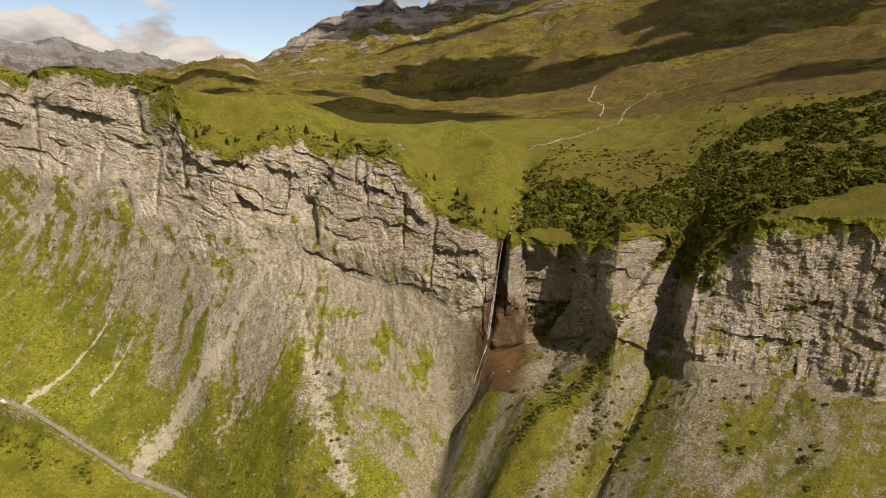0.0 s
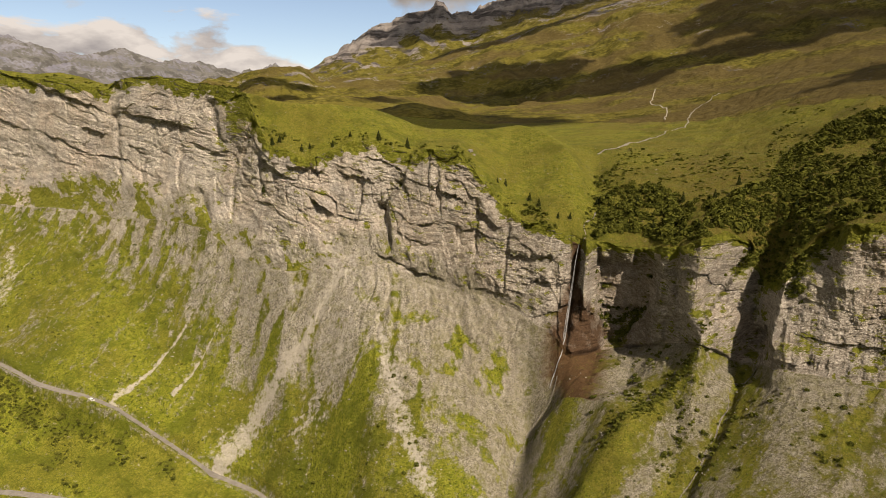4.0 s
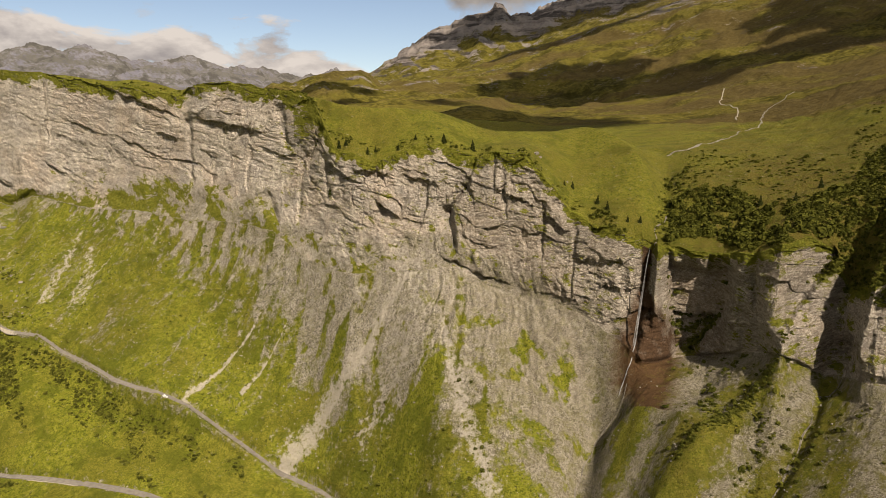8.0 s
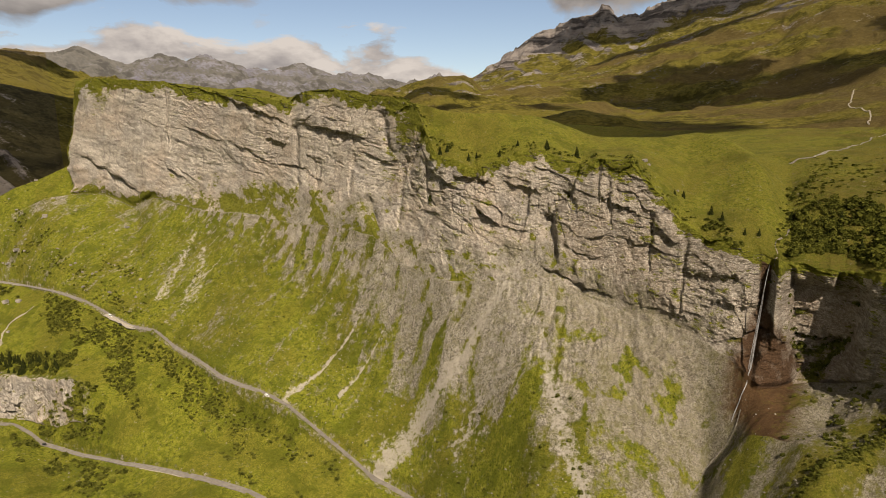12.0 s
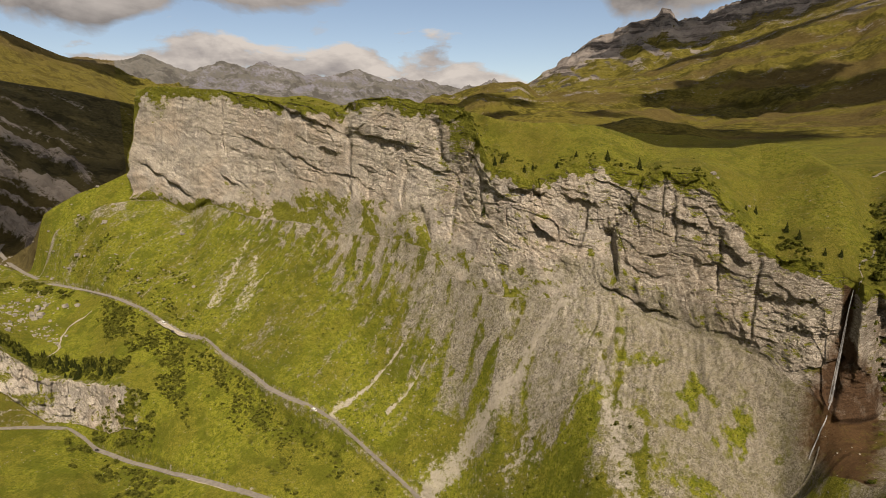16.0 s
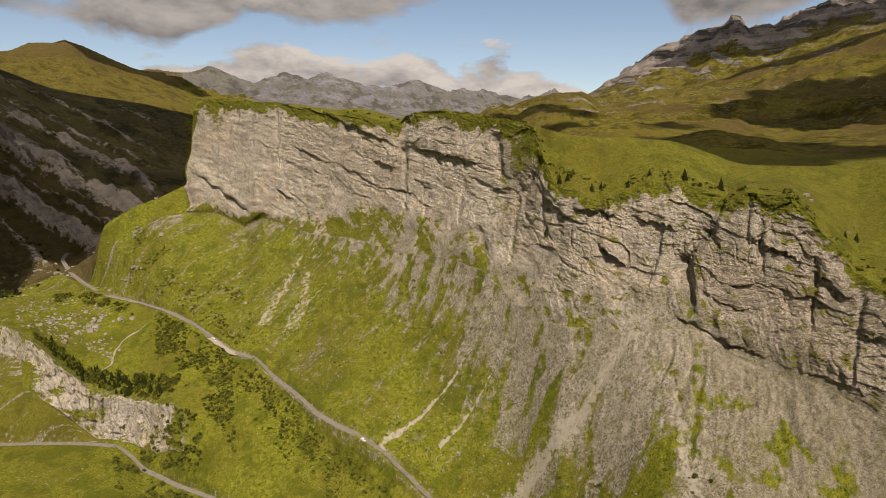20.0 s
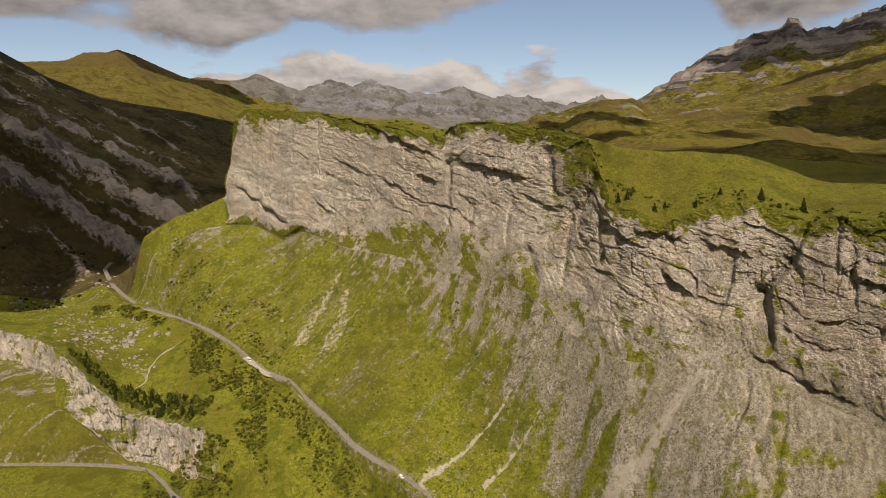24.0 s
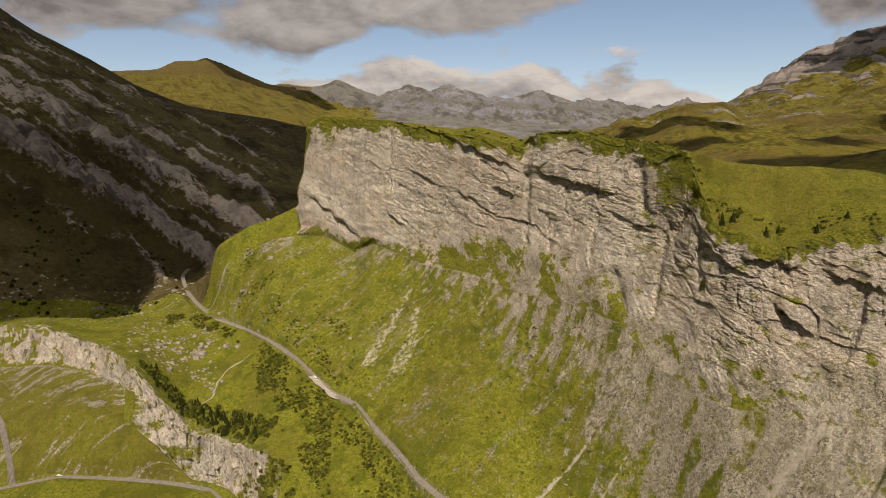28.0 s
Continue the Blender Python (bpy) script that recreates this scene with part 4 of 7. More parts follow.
def cliff_relief():
    """Push of the cliff face towards the valley: buttresses, broken beds, clefts and roofs."""
    c0, c1 = int(np.searchsorted(AZ, -46.2)), int(np.searchsorted(AZ, 60))
    rs, cs = slice(i_foot, i_rim + 1), slice(c0, c1)
    z, az, v = ZZ[rs, cs], AZG[rs, cs], cliff_v[rs, cs]
    arc = np.broadcast_to(arc_line[None, cs], z.shape)
    left = 1 - sstep(-40, -37, az)                  # the smooth buttress
    mid_ = sstep(-40, -37, az) * (1 - sstep(-21, -18, az))
    right = sstep(28.2, 29.6, az)                   # the fluted wall beyond the gorge
    w1 = fbm(arc / 28, z / 28, 5.0, 3)
    w2 = fbm(arc / 9, z / 9, 25.0, 3)
    bz = z + BED_DIP[None, cs] + 4 * fbm(arc / 60, z / 50, 2.0, 2) + 0.8 * w2
    apron = sstep(-39, -34, az) * (1 - sstep(3, 7, az)) * (1 - sstep(0.12, 0.5, v + 0.12 * w1))
    hard = 1 - 0.75 * apron
    push = 6.0 * fbm(arc / 85, z / 120, 0.3, 2) + 2.0 * ridged(arc / 38 + 0.5 * w1, z / 90, 4.0, 2) * (1 - 0.6 * left)
    broken = hard * np.clip(0.75 + 1.2 * fbm(arc / 36, z / 30, 41.0, 2), 0.3, 1.35) * (1 - 0.55 * left - 0.2 * mid_ - 0.45 * right)
    push += 1.2 * facets(arc + 4 * w1, bz + 2 * w1, 24, 12, 3) * (1 - 0.45 * left) * hard
    push += 0.50 * broken * facets(arc + 1.6 * w1 + w2, bz, 10, 3.9, 11)
    push += 0.32 * broken * facets(arc + w2, bz, 4.6, 1.9, 23)
    push += 0.22 * (0.3 + broken) * facets(arc, bz, 2.3, 1.2, 29)
    # open bedding: a step out over a step in, in runs
    for thick, deep, seed in ((13.0, 0.9, 51.0), (5.3, 0.6, 53.0), (2.4, 0.42, 57.0)):
        runs = np.clip(0.35 + 1.5 * fbm(arc / (5 * thick), bz / (1.6 * thick), seed, 2), 0, 1.2)
        push += deep * runs * hard * (1 - 0.4 * left - 0.6 * right) * (saw(bz / thick + 0.25 * w1) ** 2 - 0.33)
    push += apron * (1.0 * ridged((arc + 0.35 * z) / 9 + 0.4 * w1, z / 80, 44.0, 3) + 0.5 * ridged((arc + 0.35 * z) / 3.4, z / 40, 46.0, 2) - 0.5)
    push += right * (1.5 * ridged(arc / 10 + 0.3 * w1, z / 45, 12.0, 3) + 0.8 * fbm(arc / 5, z / 5, 15.0, 3) + 0.6 * (saw(bz / 17 + 0.2 * w1) - 0.5) + (1 - sstep(0.0, 0.28, v + 0.06 * w1)) * 2.0 * ridged(arc / 6, z / 90, 17.0, 2))
    # steep joints that cut some of the beds
    for k, (sx_, sz_, tilt, d, th) in enumerate(((30, 120, 0.1, 3.0, 0.030), (22, 80, -0.35, 2.2, 0.030), (12, 60, 0.15, 1.6, 0.035))):
        n = pnoise((arc + tilt * z) / sx_ + 0.10 * w1 + 0.05 * w2, z / sz_, 20.0 + 3 * k)
        gate = sstep(0.10, 0.40, fbm(arc / 34, z / 26, 30.0 + k, 2)) * hard
        push -= d * gate * np.exp(-(n / th) ** 2) * (1 - 0.5 * left - 0.4 * right) * (1 - 0.7 * sstep(-1, 3, az))
    push += 0.35 * fbm(arc / 3.0, z / 2.2, 3.0, 2) + 0.5 * fbm(arc / 7, bz / 4, 8.0, 3) * hard
    # the buttress's blunt edge, and the flat set back beside it
    push += 8 * np.exp(-np.abs(az + 41.2 + 0.004 * (z - 160)) / 1.5) * left - 3.0 * sstep(-39.15, -39.0, az) * (1 - sstep(-38.6, -36.5, az)) * sstep(150, 166, z)
    # named clefts: azimuth, lower and upper height, lean and half width in degrees, depth
    for ca, z0, z1, lean, hw, depth in ((-29.25, 172, 206, 0.1, 0.30, 10), (-29.2, 118, 174, 0.15, 0.10, 8), (-19.1, 138, 168, 1.2, 0.17, 9), (-6.2, 106, 126, 1.5, 0.15, 10), (-6.75, 80, 108, -0.6, 0.28, 13),
                                        (-21.65, 156, 184, -0.3, 0.20, 9), (-22.9, 93, 111, -0.5, 0.34, 10), (-5.0, 122, 150, 0.9, 0.14, 6), (-2.9, 124, 150, 0.0, 0.12, 4), (-1.9, 108, 138, -0.3, 0.14, 3.5),
                                        (1.8, 78, 118, 0.2, 0.11, 3.5), (4.7, 58, 98, 0.3, 0.13, 3.5), (-9.4, 92, 120, 0.9, 0.10, 5), (-27.6, 112, 140, 0.6, 0.10, 4), (-24.7, 118, 150, 0.5, 0.11, 5), (-20.3, 95, 150, 0.8, 0.14, 5),
                                        (11.05, 32, 98, 0.75, 0.50, 13), (-39.1, 163, 214, 0.25, 0.06, 5), (25.0, 66, 108, 3.6, 0.60, 15), (28.1, 34, 82, 0.8, 0.75, 13), (20.6, 66, 98, -0.4, 0.20, 7)):
        zc = np.clip((z - z0) / (z1 - z0), 0, 1)
        off = (az - ca - lean * (zc - 0.5) - 0.10 * fbm(z / 12, ca + 0.0 * z, 0.0, 2) - 0.05 * w2) / (hw * (0.75 + 0.6 * zc))
        off = np.where(off < 0, off / 2.1, off / 0.9)
        push -= 0.85 * depth * np.exp(-np.abs(off) ** 2.2) * sstep(z0 - 5, z0 + 6, z) * (1 - sstep(z1, z1 + 9, z))
    # roofs: overhung ledges
    for ca, half, zc, slope, depth in ((-43.6, 1.8, 129, -12.0, 5.5), (-38.8, 0.6, 129, -10, 6), (-33.0, 2.5, 199, -5.8, 5.5), (-33.0, 1.7, 153, -6.7, 3.0), (-26.0, 2.4, 174, -2.6, 7), (-17.2, 1.1, 139, -7.0, 7), (-12.7, 0.9, 110, -6, 6),
                                       (-4.4, 3.0, 68, -2.3, 5), (2.6, 3.0, 57, -0.6, 2.6), (-30.9, 0.9, 165, -4, 4), (-14.3, 1.6, 137, -1.5, 4), (-36.6, 1.2, 172, -6, 2.5), (-22.4, 1.3, 150, -3, 4), (-9.5, 1.4, 132, -2, 3.5),
                                       (-1.0, 1.6, 122, -3, 4), (2.8, 1.2, 106, -5, 4), (7.5, 2.6, 84, 0.5, 2.2), (8.6, 2.0, 68, 0.4, 2), (15.8, 2.6, 52, 1, 4)):
        zl = zc + slope * (az - ca) + 2.5 * fbm(az * 1.7, ca + 0 * az, 0.0, 3)
        w = np.exp(-((az - ca) / half) ** 4) * np.clip(0.85 + 0.7 * pnoise(az * 1.5, ca + 5.0), 0.3, 1.3)
        push += depth * w * sstep(-0.5, 0.5, z - zl) * (1 - sstep(2, 22, z - zl))
        push -= 0.6 * depth * w * sstep(-13, -1, z - zl) * (1 - sstep(-0.5, 0.5, z - zl))
    # the hollow beside the fall, narrowing downwards
    a_l = np.interp(z, [30, 70], [13.8, 13.0]) + 0.18 * w2
    a_r = np.interp(z, [28, 38, 58, 70], [15.8, 16.5, 18.2, 18.8]) + 0.30 * w2
    push -= (10 + 5 * sstep(75, 40, z)) * sstep(-0.3, 0.4, az - a_l) * (1 - sstep(-0.4, 0.25, az - a_r)) * (1 - sstep(80, 91, z + 6 * fbm(az * 1.2, 0.3, 5.0, 2)))
    # the shaded wall over the dark mouth of the gorge
    push += 17 * np.exp(-((az - 28.3) / 1.2) ** 4) * sstep(54, 64, z + 5 * w2) * (1 - 0.5 * sstep(76, 92, z))
    # swellings: pillar by the fall, its brown cone, the ribs and the knob in the gorge
    push += 10 * np.exp(-((az - 12.35) / 0.33) ** 4) * sstep(42, 58, z + 4 * w2) * (1 - sstep(92, 97, z))
    push += 7 * np.clip((78 - z) / 46, 0, 1) * np.exp(-((az - 11.7) / (0.4 + 2.6 * np.clip((78 - z) / 46, 0, 1))) ** 2)
    push -= 0.42 * np.clip(z - 60, 0, 45) * np.exp(-((az - 31.0) / 2.2) ** 4)
    push += 10 * np.exp(-((az - 24.9) / 1.55) ** 4) * (1 - sstep(60, 76, z + 4 * w2))
    push += 7 * np.exp(-((az - 22.3 + 0.02 * (z - 70)) / 0.9) ** 4) * (1 - sstep(72, 92, z)) + 4 * np.exp(-((az - 18.9) / 0.8) ** 4) * (1 - sstep(82, 96, z))
    grade = 0.07 + 0.25 * sstep(-40, -33, az) * (1 - sstep(0, 6, az)) * np.clip(0.6 + fbm(arc / 30, 0.7, 2.0, 2), 0.15, 1.2)
    amt = 0.5 * sstep(-0.02, 0.06, v) + 0.5 * sstep(-0.02, 1.0, v / grade)
    rim_push = push[-1].copy()
    RR[rs, cs] -= push * amt
    ZZ[rs, cs] += 0.5 * fbm(arc / 6, z / 6, 3.0, 2) * amt
    wide = np.convolve(np.pad(rim_push, 24, mode="edge"), np.hanning(49) / np.hanning(49).sum(), "valid")
    for k in range(1, 22):
        RR[i_rim + k, cs] -= (rim_push + (wide - rim_push) * min(1, k / 5)) * (1 - k / 22) ** 2


cliff_relief()
# the rim's own unevenness
edge_line = (1.5 * fbm(arc_line / 14, 0.5, 0.0, 2) + 1.6 * ridged(arc_line / 34, 3.5, 0.0, 2)) * on_cliff
ZZ += np.exp(-((rowi - i_rim) / 14.0) ** 2) * edge_line[None, :]


def near_line(pts, rs, cs):
    """Distance of the land's points from a line in plan, and the share of the way along it."""
    x, y = XX[rs, cs], YY[rs, cs]
    p = np.array(pts, float)
    best, along = np.full(x.shape, 1e9), np.zeros(x.shape)
    for k in range(len(p) - 1):
        d = p[k + 1, :2] - p[k, :2]
        t = np.clip(((x - p[k, 0]) * d[0] + (y - p[k, 1]) * d[1]) / (d @ d), 0, 1)
        q = np.hypot(x - p[k, 0] - t * d[0], y - p[k, 1] - t * d[1])
        m = q < best
        best[m], along[m] = q[m], (k + t[m]) / (len(p) - 1)
    return best, along


# -- relief of the slopes below the cliff --
SL = slice(0, i_foot + 1)
xs, ys = XX[SL], YY[SL]
bend = 13 * fbm(xs / 45, ys / 45, 0.0, 3)
u_left = 0.88 * xs - 0.47 * ys
u_cone = np.degrees(np.arctan2(xs + 95, 545 - ys)) * 1.7
u_right = 0.63 * xs - 0.78 * ys
wl, wr = 1 - sstep(-23, -15, AZG[SL]), sstep(6, 12, AZG[SL])
lanes = [fbm((u + bend) / 11, ys / 70, k, 4) for k, u in enumerate((u_left, u_cone, u_right))]
LANE = np.zeros_like(ZZ)
LANE[SL] = lanes[0] * wl + lanes[2] * wr + lanes[1] * (1 - wl) * (1 - wr)
rills = [ridged((u + bend) / 24, ys / 300, 6 + k, 2) for k, u in enumerate((u_left, u_cone, u_right))]
RILL = rills[0] * wl + rills[2] * wr + rills[1] * (1 - wl) * (1 - wr)
ribs = [ridged((u + 0.5 * bend) / 9, ys / 120, 16 + k, 3) for k, u in enumerate((u_left, u_cone, u_right))]
RIB = ribs[0] * wl + ribs[2] * wr + ribs[1] * (1 - wl) * (1 - wr)
apron = sstep(START["road"] + 5, START["talus"], rowi[SL])
steep_az = sstep(-38, -28, AZG[SL]) * (1 - sstep(40, 60, AZG[SL]))
ZZ[SL] += calm[SL] * (1.5 * fbm(xs / 34, ys / 34, 0.0, 4) + 0.45 * fbm(xs / 7, ys / 7, 4.0, 2) + apron * (0.25 + 0.75 * steep_az) * sstep(0, 16, i_foot - rowi[SL]) * 1.2 * RILL + steep_az * (1 - sstep(6, 10, AZG[SL])) * sstep(START["talus"], i_foot - 15, rowi[SL]) * sstep(0, 4, i_foot - rowi[SL]) * 1.5 * RIB)
# the escarpment over the lower road
ES = slice(START["esc_foot"] - 6, START["esc"] + 5)
ec = slice(int(np.searchsorted(AZ, -75)), int(np.searchsorted(AZ, -46)))
esc_w = np.zeros_like(ZZ)
esc_w[ES, ec] = (sstep(START["esc_foot"] - 6, START["esc_foot"] + 8, rowi) * (1 - sstep(START["esc"] - 4, START["esc"] + 4, rowi)) * (1 - sstep(-48.0, -46.5, AZG)) * sstep(-75, -70, AZG))[ES, ec]
ea, ez = np.broadcast_to(arc_line[None, ec], ZZ[ES, ec].shape) * 0.75, ZZ[ES, ec]
steep = np.where(AZG[ES, ec] > -57.5, 1.0, 0.15 + 0.85 * sstep(0.70, 0.80, esc_f[ES] * np.ones_like(ea)))
RR[ES, ec] -= esc_w[ES, ec] * steep * (5.0 * ridged(ea / 15, ez / 60, 2.0, 3) + 2.2 * facets(ea + 0.3 * ez, ez, 8, 7, 31) + 1.2 * facets(ea, ez, 3.4, 3.0, 37) + 1.0 * fbm(ea / 3, ez / 3, 5.0, 2))
ZZ[ES, ec] += esc_w[ES, ec] * 3.2 * ridged(ea / 9, 0.5, 7.0, 2) * np.exp(-((rowi[ES, ec] - START["esc"] + 4) / 4.0) ** 2)
# -- the plateau --
PL = slice(i_rim + 1, START["base"])
xp, yp = XX[PL], YY[PL]
ZZ[PL] += sstep(0, 30, rowi[PL] - i_rim) * (1.3 * fbm(xp / 45, yp / 45, 4.0, 4) + sstep(12, 16, AZG[PL]) * 2.6 * fbm(xp / 22, yp / 22, 6.0, 3))
bed_az = 12.1 + 0.7 * np.sin(RR[PL] / 31.0) + 0.5 * pnoise(RR[PL] / 14, 0.5)
ZZ[PL] -= 2.2 * np.exp(-((AZG[PL] - bed_az) / 1.3) ** 2) * (rowi[PL] < START["dip"])
# -- the mountains --
MT = slice(START["mead"] - 10, NR)
mt = sstep(START["mead"] - 10, START["base"] + 10, rowi[MT])
near_sky = np.exp(-((rowi[MT] - START["back"]) / 7.0) ** 2) + np.exp(-((rowi[MT] - START["front"]) / 7.0) ** 2) + np.exp(-((rowi[MT] - START["top"]) / 7.0) ** 2)
rug = ridged(XX[MT] / 300, YY[MT] / 300, 1.0, 5)
mt = mt * (1 - 0.72 * (1 - sstep(-46, -42, AZG[MT]))) * (1 - 0.15 * (rowi[MT] > START["back_dip"]) * (AZG[MT] < -19))
calm_sky = 1 - 0.8 * np.clip(near_sky, 0, 1)
run = RR[MT] * RAD[MT]
gull = ridged(run / 130 + 0.6 * fbm(XX[MT] / 240, YY[MT] / 240, 3.0, 2), RR[MT] / 900, 6.0, 4)
back_f = np.clip((rowi[MT] - START["back_dip"]) / 56.0, 0, 1)
crag = sstep(0.30, 0.66, back_f + 0.22 * fbm(XX[MT] / 200, YY[MT] / 200, 33.0, 3)) * sstep(-14.5, -11, AZG[MT]) * (rowi[MT] <= START["back"] + 2)
ZZ[MT] += mt * calm_sky * (16 * (rug - 0.6) + 9 * gull) + mt * (3 * fbm(XX[MT] / 70, YY[MT] / 70, 2.0, 3))
ZZ[MT] += crag * (14 * ridged(run / 85, RR[MT] / 260, 8.0, 4) * calm_sky + 6 * facets(run + 20 * gull, ZZ[MT] * 1.4, 60, 45, 5))
# folds of the western peak
ZZ[MT] += (rowi[MT] > START["back_dip"] + 4) * (rowi[MT] < START["back"]) * (1 - sstep(-47, -44, AZG[MT])) * calm_sky * 34 * (ridged(run / 330 + 0.5 * fbm(XX[MT] / 400, YY[MT] / 400, 5.0, 2), RR[MT] / 2200, 14.0, 3) - 0.5)
# spurs and gullies of the far range
spur = sstep(START["back"] - 20, START["back"] + 6, rowi[MT]) * (1 - sstep(-17, -14, AZG[MT])) * sstep(-52, -46, AZG[MT])
ZZ[MT] += spur * (1 - np.exp(-((rowi[MT] - START["top"]) / 5.0) ** 2) * 0.75) * (70 * ridged(run / 430, RR[MT] / 1500, 2.0, 5) - 55) + spur * 9 * ridged(run / 110, RR[MT] / 400, 9.0, 3)
# dark hummocks in the hollow behind the crest
for ha, hr, hh, wa, wr_ in ((-5.2, 985, 20, 3.0, 95), (-1.6, 930, 11, 1.8, 60), (-12.5, 1180, 13, 3.2, 110), (-18.0, 1500, 22, 2.2, 160), (-8.5, 1330, 14, 2.0, 90)):
    ZZ += hh * np.exp(-((AZG - ha) / wa) ** 2 - ((RR - hr) / wr_) ** 2) * (rowi > START["crest"])
# rock bands of the slope beyond the valley
bq = np.zeros_like(ZZ)
ML = slice(START["crest"], START["back_dip"])
bq[ML] = ZZ[ML] + 16 * (AZG[ML] + 55) + 14 * fbm(AZG[ML] * 0.35, RR[ML] / 160, 3.0, 3)
band = np.zeros_like(ZZ)
for q0, hw, amp in ((203, 13, 0.8), (142, 24, 1.0), (60, 24, 1.0), (283, 10, 0.55), (240, 8, 0.5), (100, 5, 0.6), (-10, 12, 0.5), (350, 10, 0.3)):
    band[ML] = np.maximum(band[ML], amp * np.exp(-((bq[ML] - q0) / hw) ** 4))
band[ML] *= np.clip(0.95 + 0.8 * fbm(AZG[ML] * 0.5, RR[ML] / 90, 13.0, 3), 0.1, 1.0) * (1 - sstep(-49.5, -46.8, AZG[ML])) * (RR[ML] < 1960)
BN = slice(START["crest"], START["front"])
bl = slice(0, int(np.searchsorted(AZ, -46)))
ZZ[BN, bl] += band[BN, bl] * (8 + 9 * ridged(AZG[BN, bl] * 0.9 + RR[BN, bl] / 110, RR[BN, bl] / 45, 0.0, 4))
XX, YY = CX + RR * SIN, CY + RR * COS

# even out the bank beside the gorge's gully
er, ecol = slice(START["road"], i_foot - 1), slice(int(np.searchsorted(AZ, 18)), int(np.searchsorted(AZ, 40)))
kern = np.exp(-0.5 * (np.arange(-54, 55) * 0.0928 / 1.7) ** 2)
wz_ = sstep(2, 16, i_foot - rowi[er, ecol]) * sstep(22.5, 25, AZG[er, ecol]) * (1 - sstep(34, 37, AZG[er, ecol]))
for arr in (RR, ZZ):
    zpad = np.pad(arr[er, ecol], ((0, 0), (54, 54)), mode="edge")
    zsm = sum(w * zpad[:, k:k + zpad.shape[1] - 108] for k, w in enumerate(kern / kern.sum()))
    arr[er, ecol] += (zsm - arr[er, ecol]) * wz_
XX, YY = CX + RR * SIN, CY + RR * COS
# level the roads' benches, cut the streams, raise the moraine between them
ZZ = ZZ * (1 - road_near) + ROADZ * road_near
ZZ = ZZ * (1 - low_near) + LOWZ * low_near
WEST = slice(int(np.searchsorted(AZ, -60)), int(np.searchsorted(AZ, -50)))
EAST = slice(int(np.searchsorted(AZ, -4)), int(np.searchsorted(AZ, 34)))
LEG = [(-1122, 833, 10), (-1080, 789, 10), (-1033, 748, 10), (-979, 715, 9), (-911, 676, 8), (-849, 646, 7), (-778, 616, 6)]
dl, tl = near_line(LEG, slice(0, i_rim + 30), WEST)
zl = np.interp(tl, np.linspace(0, 1, len(LEG)), [p[2] for p in LEG])
k = 1 - sstep(5, 26, dl)
ZZ[0:i_rim + 30, WEST] = ZZ[0:i_rim + 30, WEST] * (1 - k) + (zl - 0.3) * k
STREAM_1 = [(31, 433), (25, 416), (20, 409), (12, 410), (5, 402), (-3, 380), (-9, 356), (-30, 300)]
STREAM_2 = [(137, 384), (130, 372), (114, 358), (98, 334), (83, 319), (70, 300), (40, 260)]
MORAINE = [(106, 376), (88, 366), (66, 352), (40, 332), (20, 316)]
SCAR = [(76, 410), (60, 394), (42, 374), (22, 350), (8, 330)]
DN = slice(START["low"], i_foot)
for pts, h, w in ((STREAM_1, -9, 9), (STREAM_2, -4.5, 4), (MORAINE, 6, 9), (SCAR, -4, 9)):
    d, t = near_line(pts, DN, EAST)
    ZZ[DN, EAST] += h * np.exp(-(d / w) ** 2) * sstep(0.0, 0.12, t)

# -- what covers the land --
dn = np.clip((ring["foot"][0] - RR) / np.maximum(ring["foot"][0] - ROADR, 1), 0, 1.5)   # 0 at the foot, 1 at the road
reach = np.interp(AZ, [-47, -40, -36, -30, -25, -20, -15, -11, -8, -5, -2, 2, 8, 10, 13, 20, 24, 30, 45], [0, 0.02, 0.15, 0.36, 0.46, 0.56, 0.58, 0.50, 0.48, 0.56, 0.60, 0.66, 0.75, 0.25, 0.02, 0.25, 0.05, 0.12, 0.1])[None, :]
bare = np.zeros_like(ZZ)
low_land = (rowi < i_foot + 1) & (rowi >= START["esc"])
patchy = fbm(xs / 26, ys / 26, 11.0, 3)
bare[SL] = sstep(-0.22, 0.22, reach - dn[SL] + (0.05 + 0.07 * sstep(-28, -22, AZG[SL])) * LANE[SL] + 0.22 * patchy) * low_land[SL]
bare[SL] *= 1 - 0.62 * sstep(0.12, 0.5, fbm(xs / 15, ys / 15, 23.0, 3)) * sstep(0.05, 0.2, dn[SL])
bare[SL] *= 1 - 0.75 * sstep(-42, -38, AZG[SL]) * (1 - sstep(-27, -20, AZG[SL])) * sstep(-0.1, 0.25, fbm(xs / 11, ys / 11, 29.0, 3))
right = sstep(10, 14, AZG)
bare[SL] = np.maximum(bare[SL], (0.24 + 0.14 * sstep(17, 21, AZG[SL]) + 0.42 * LANE[SL] + 0.3 * patchy) * right[SL] * low_land[SL])
bare[SL] = np.maximum(bare[SL], (0.13 + 0.38 * LANE[SL]) * low_land[SL] * (dn[SL] < 0.9))
bare = np.where(in_cliff > 0, 1.0, bare)
bare = np.maximum(bare, esc_w * np.where(AZG > -57.5, 0.75, 0.16 + 0.75 * sstep(0.60, 0.76, esc_f)) + esc_w * 0.6 * LANE)
bank = np.zeros_like(ZZ)
eb = slice(START["esc_foot"], START["esc"])
eu = AZG[eb] - 7.0 * esc_f[eb]
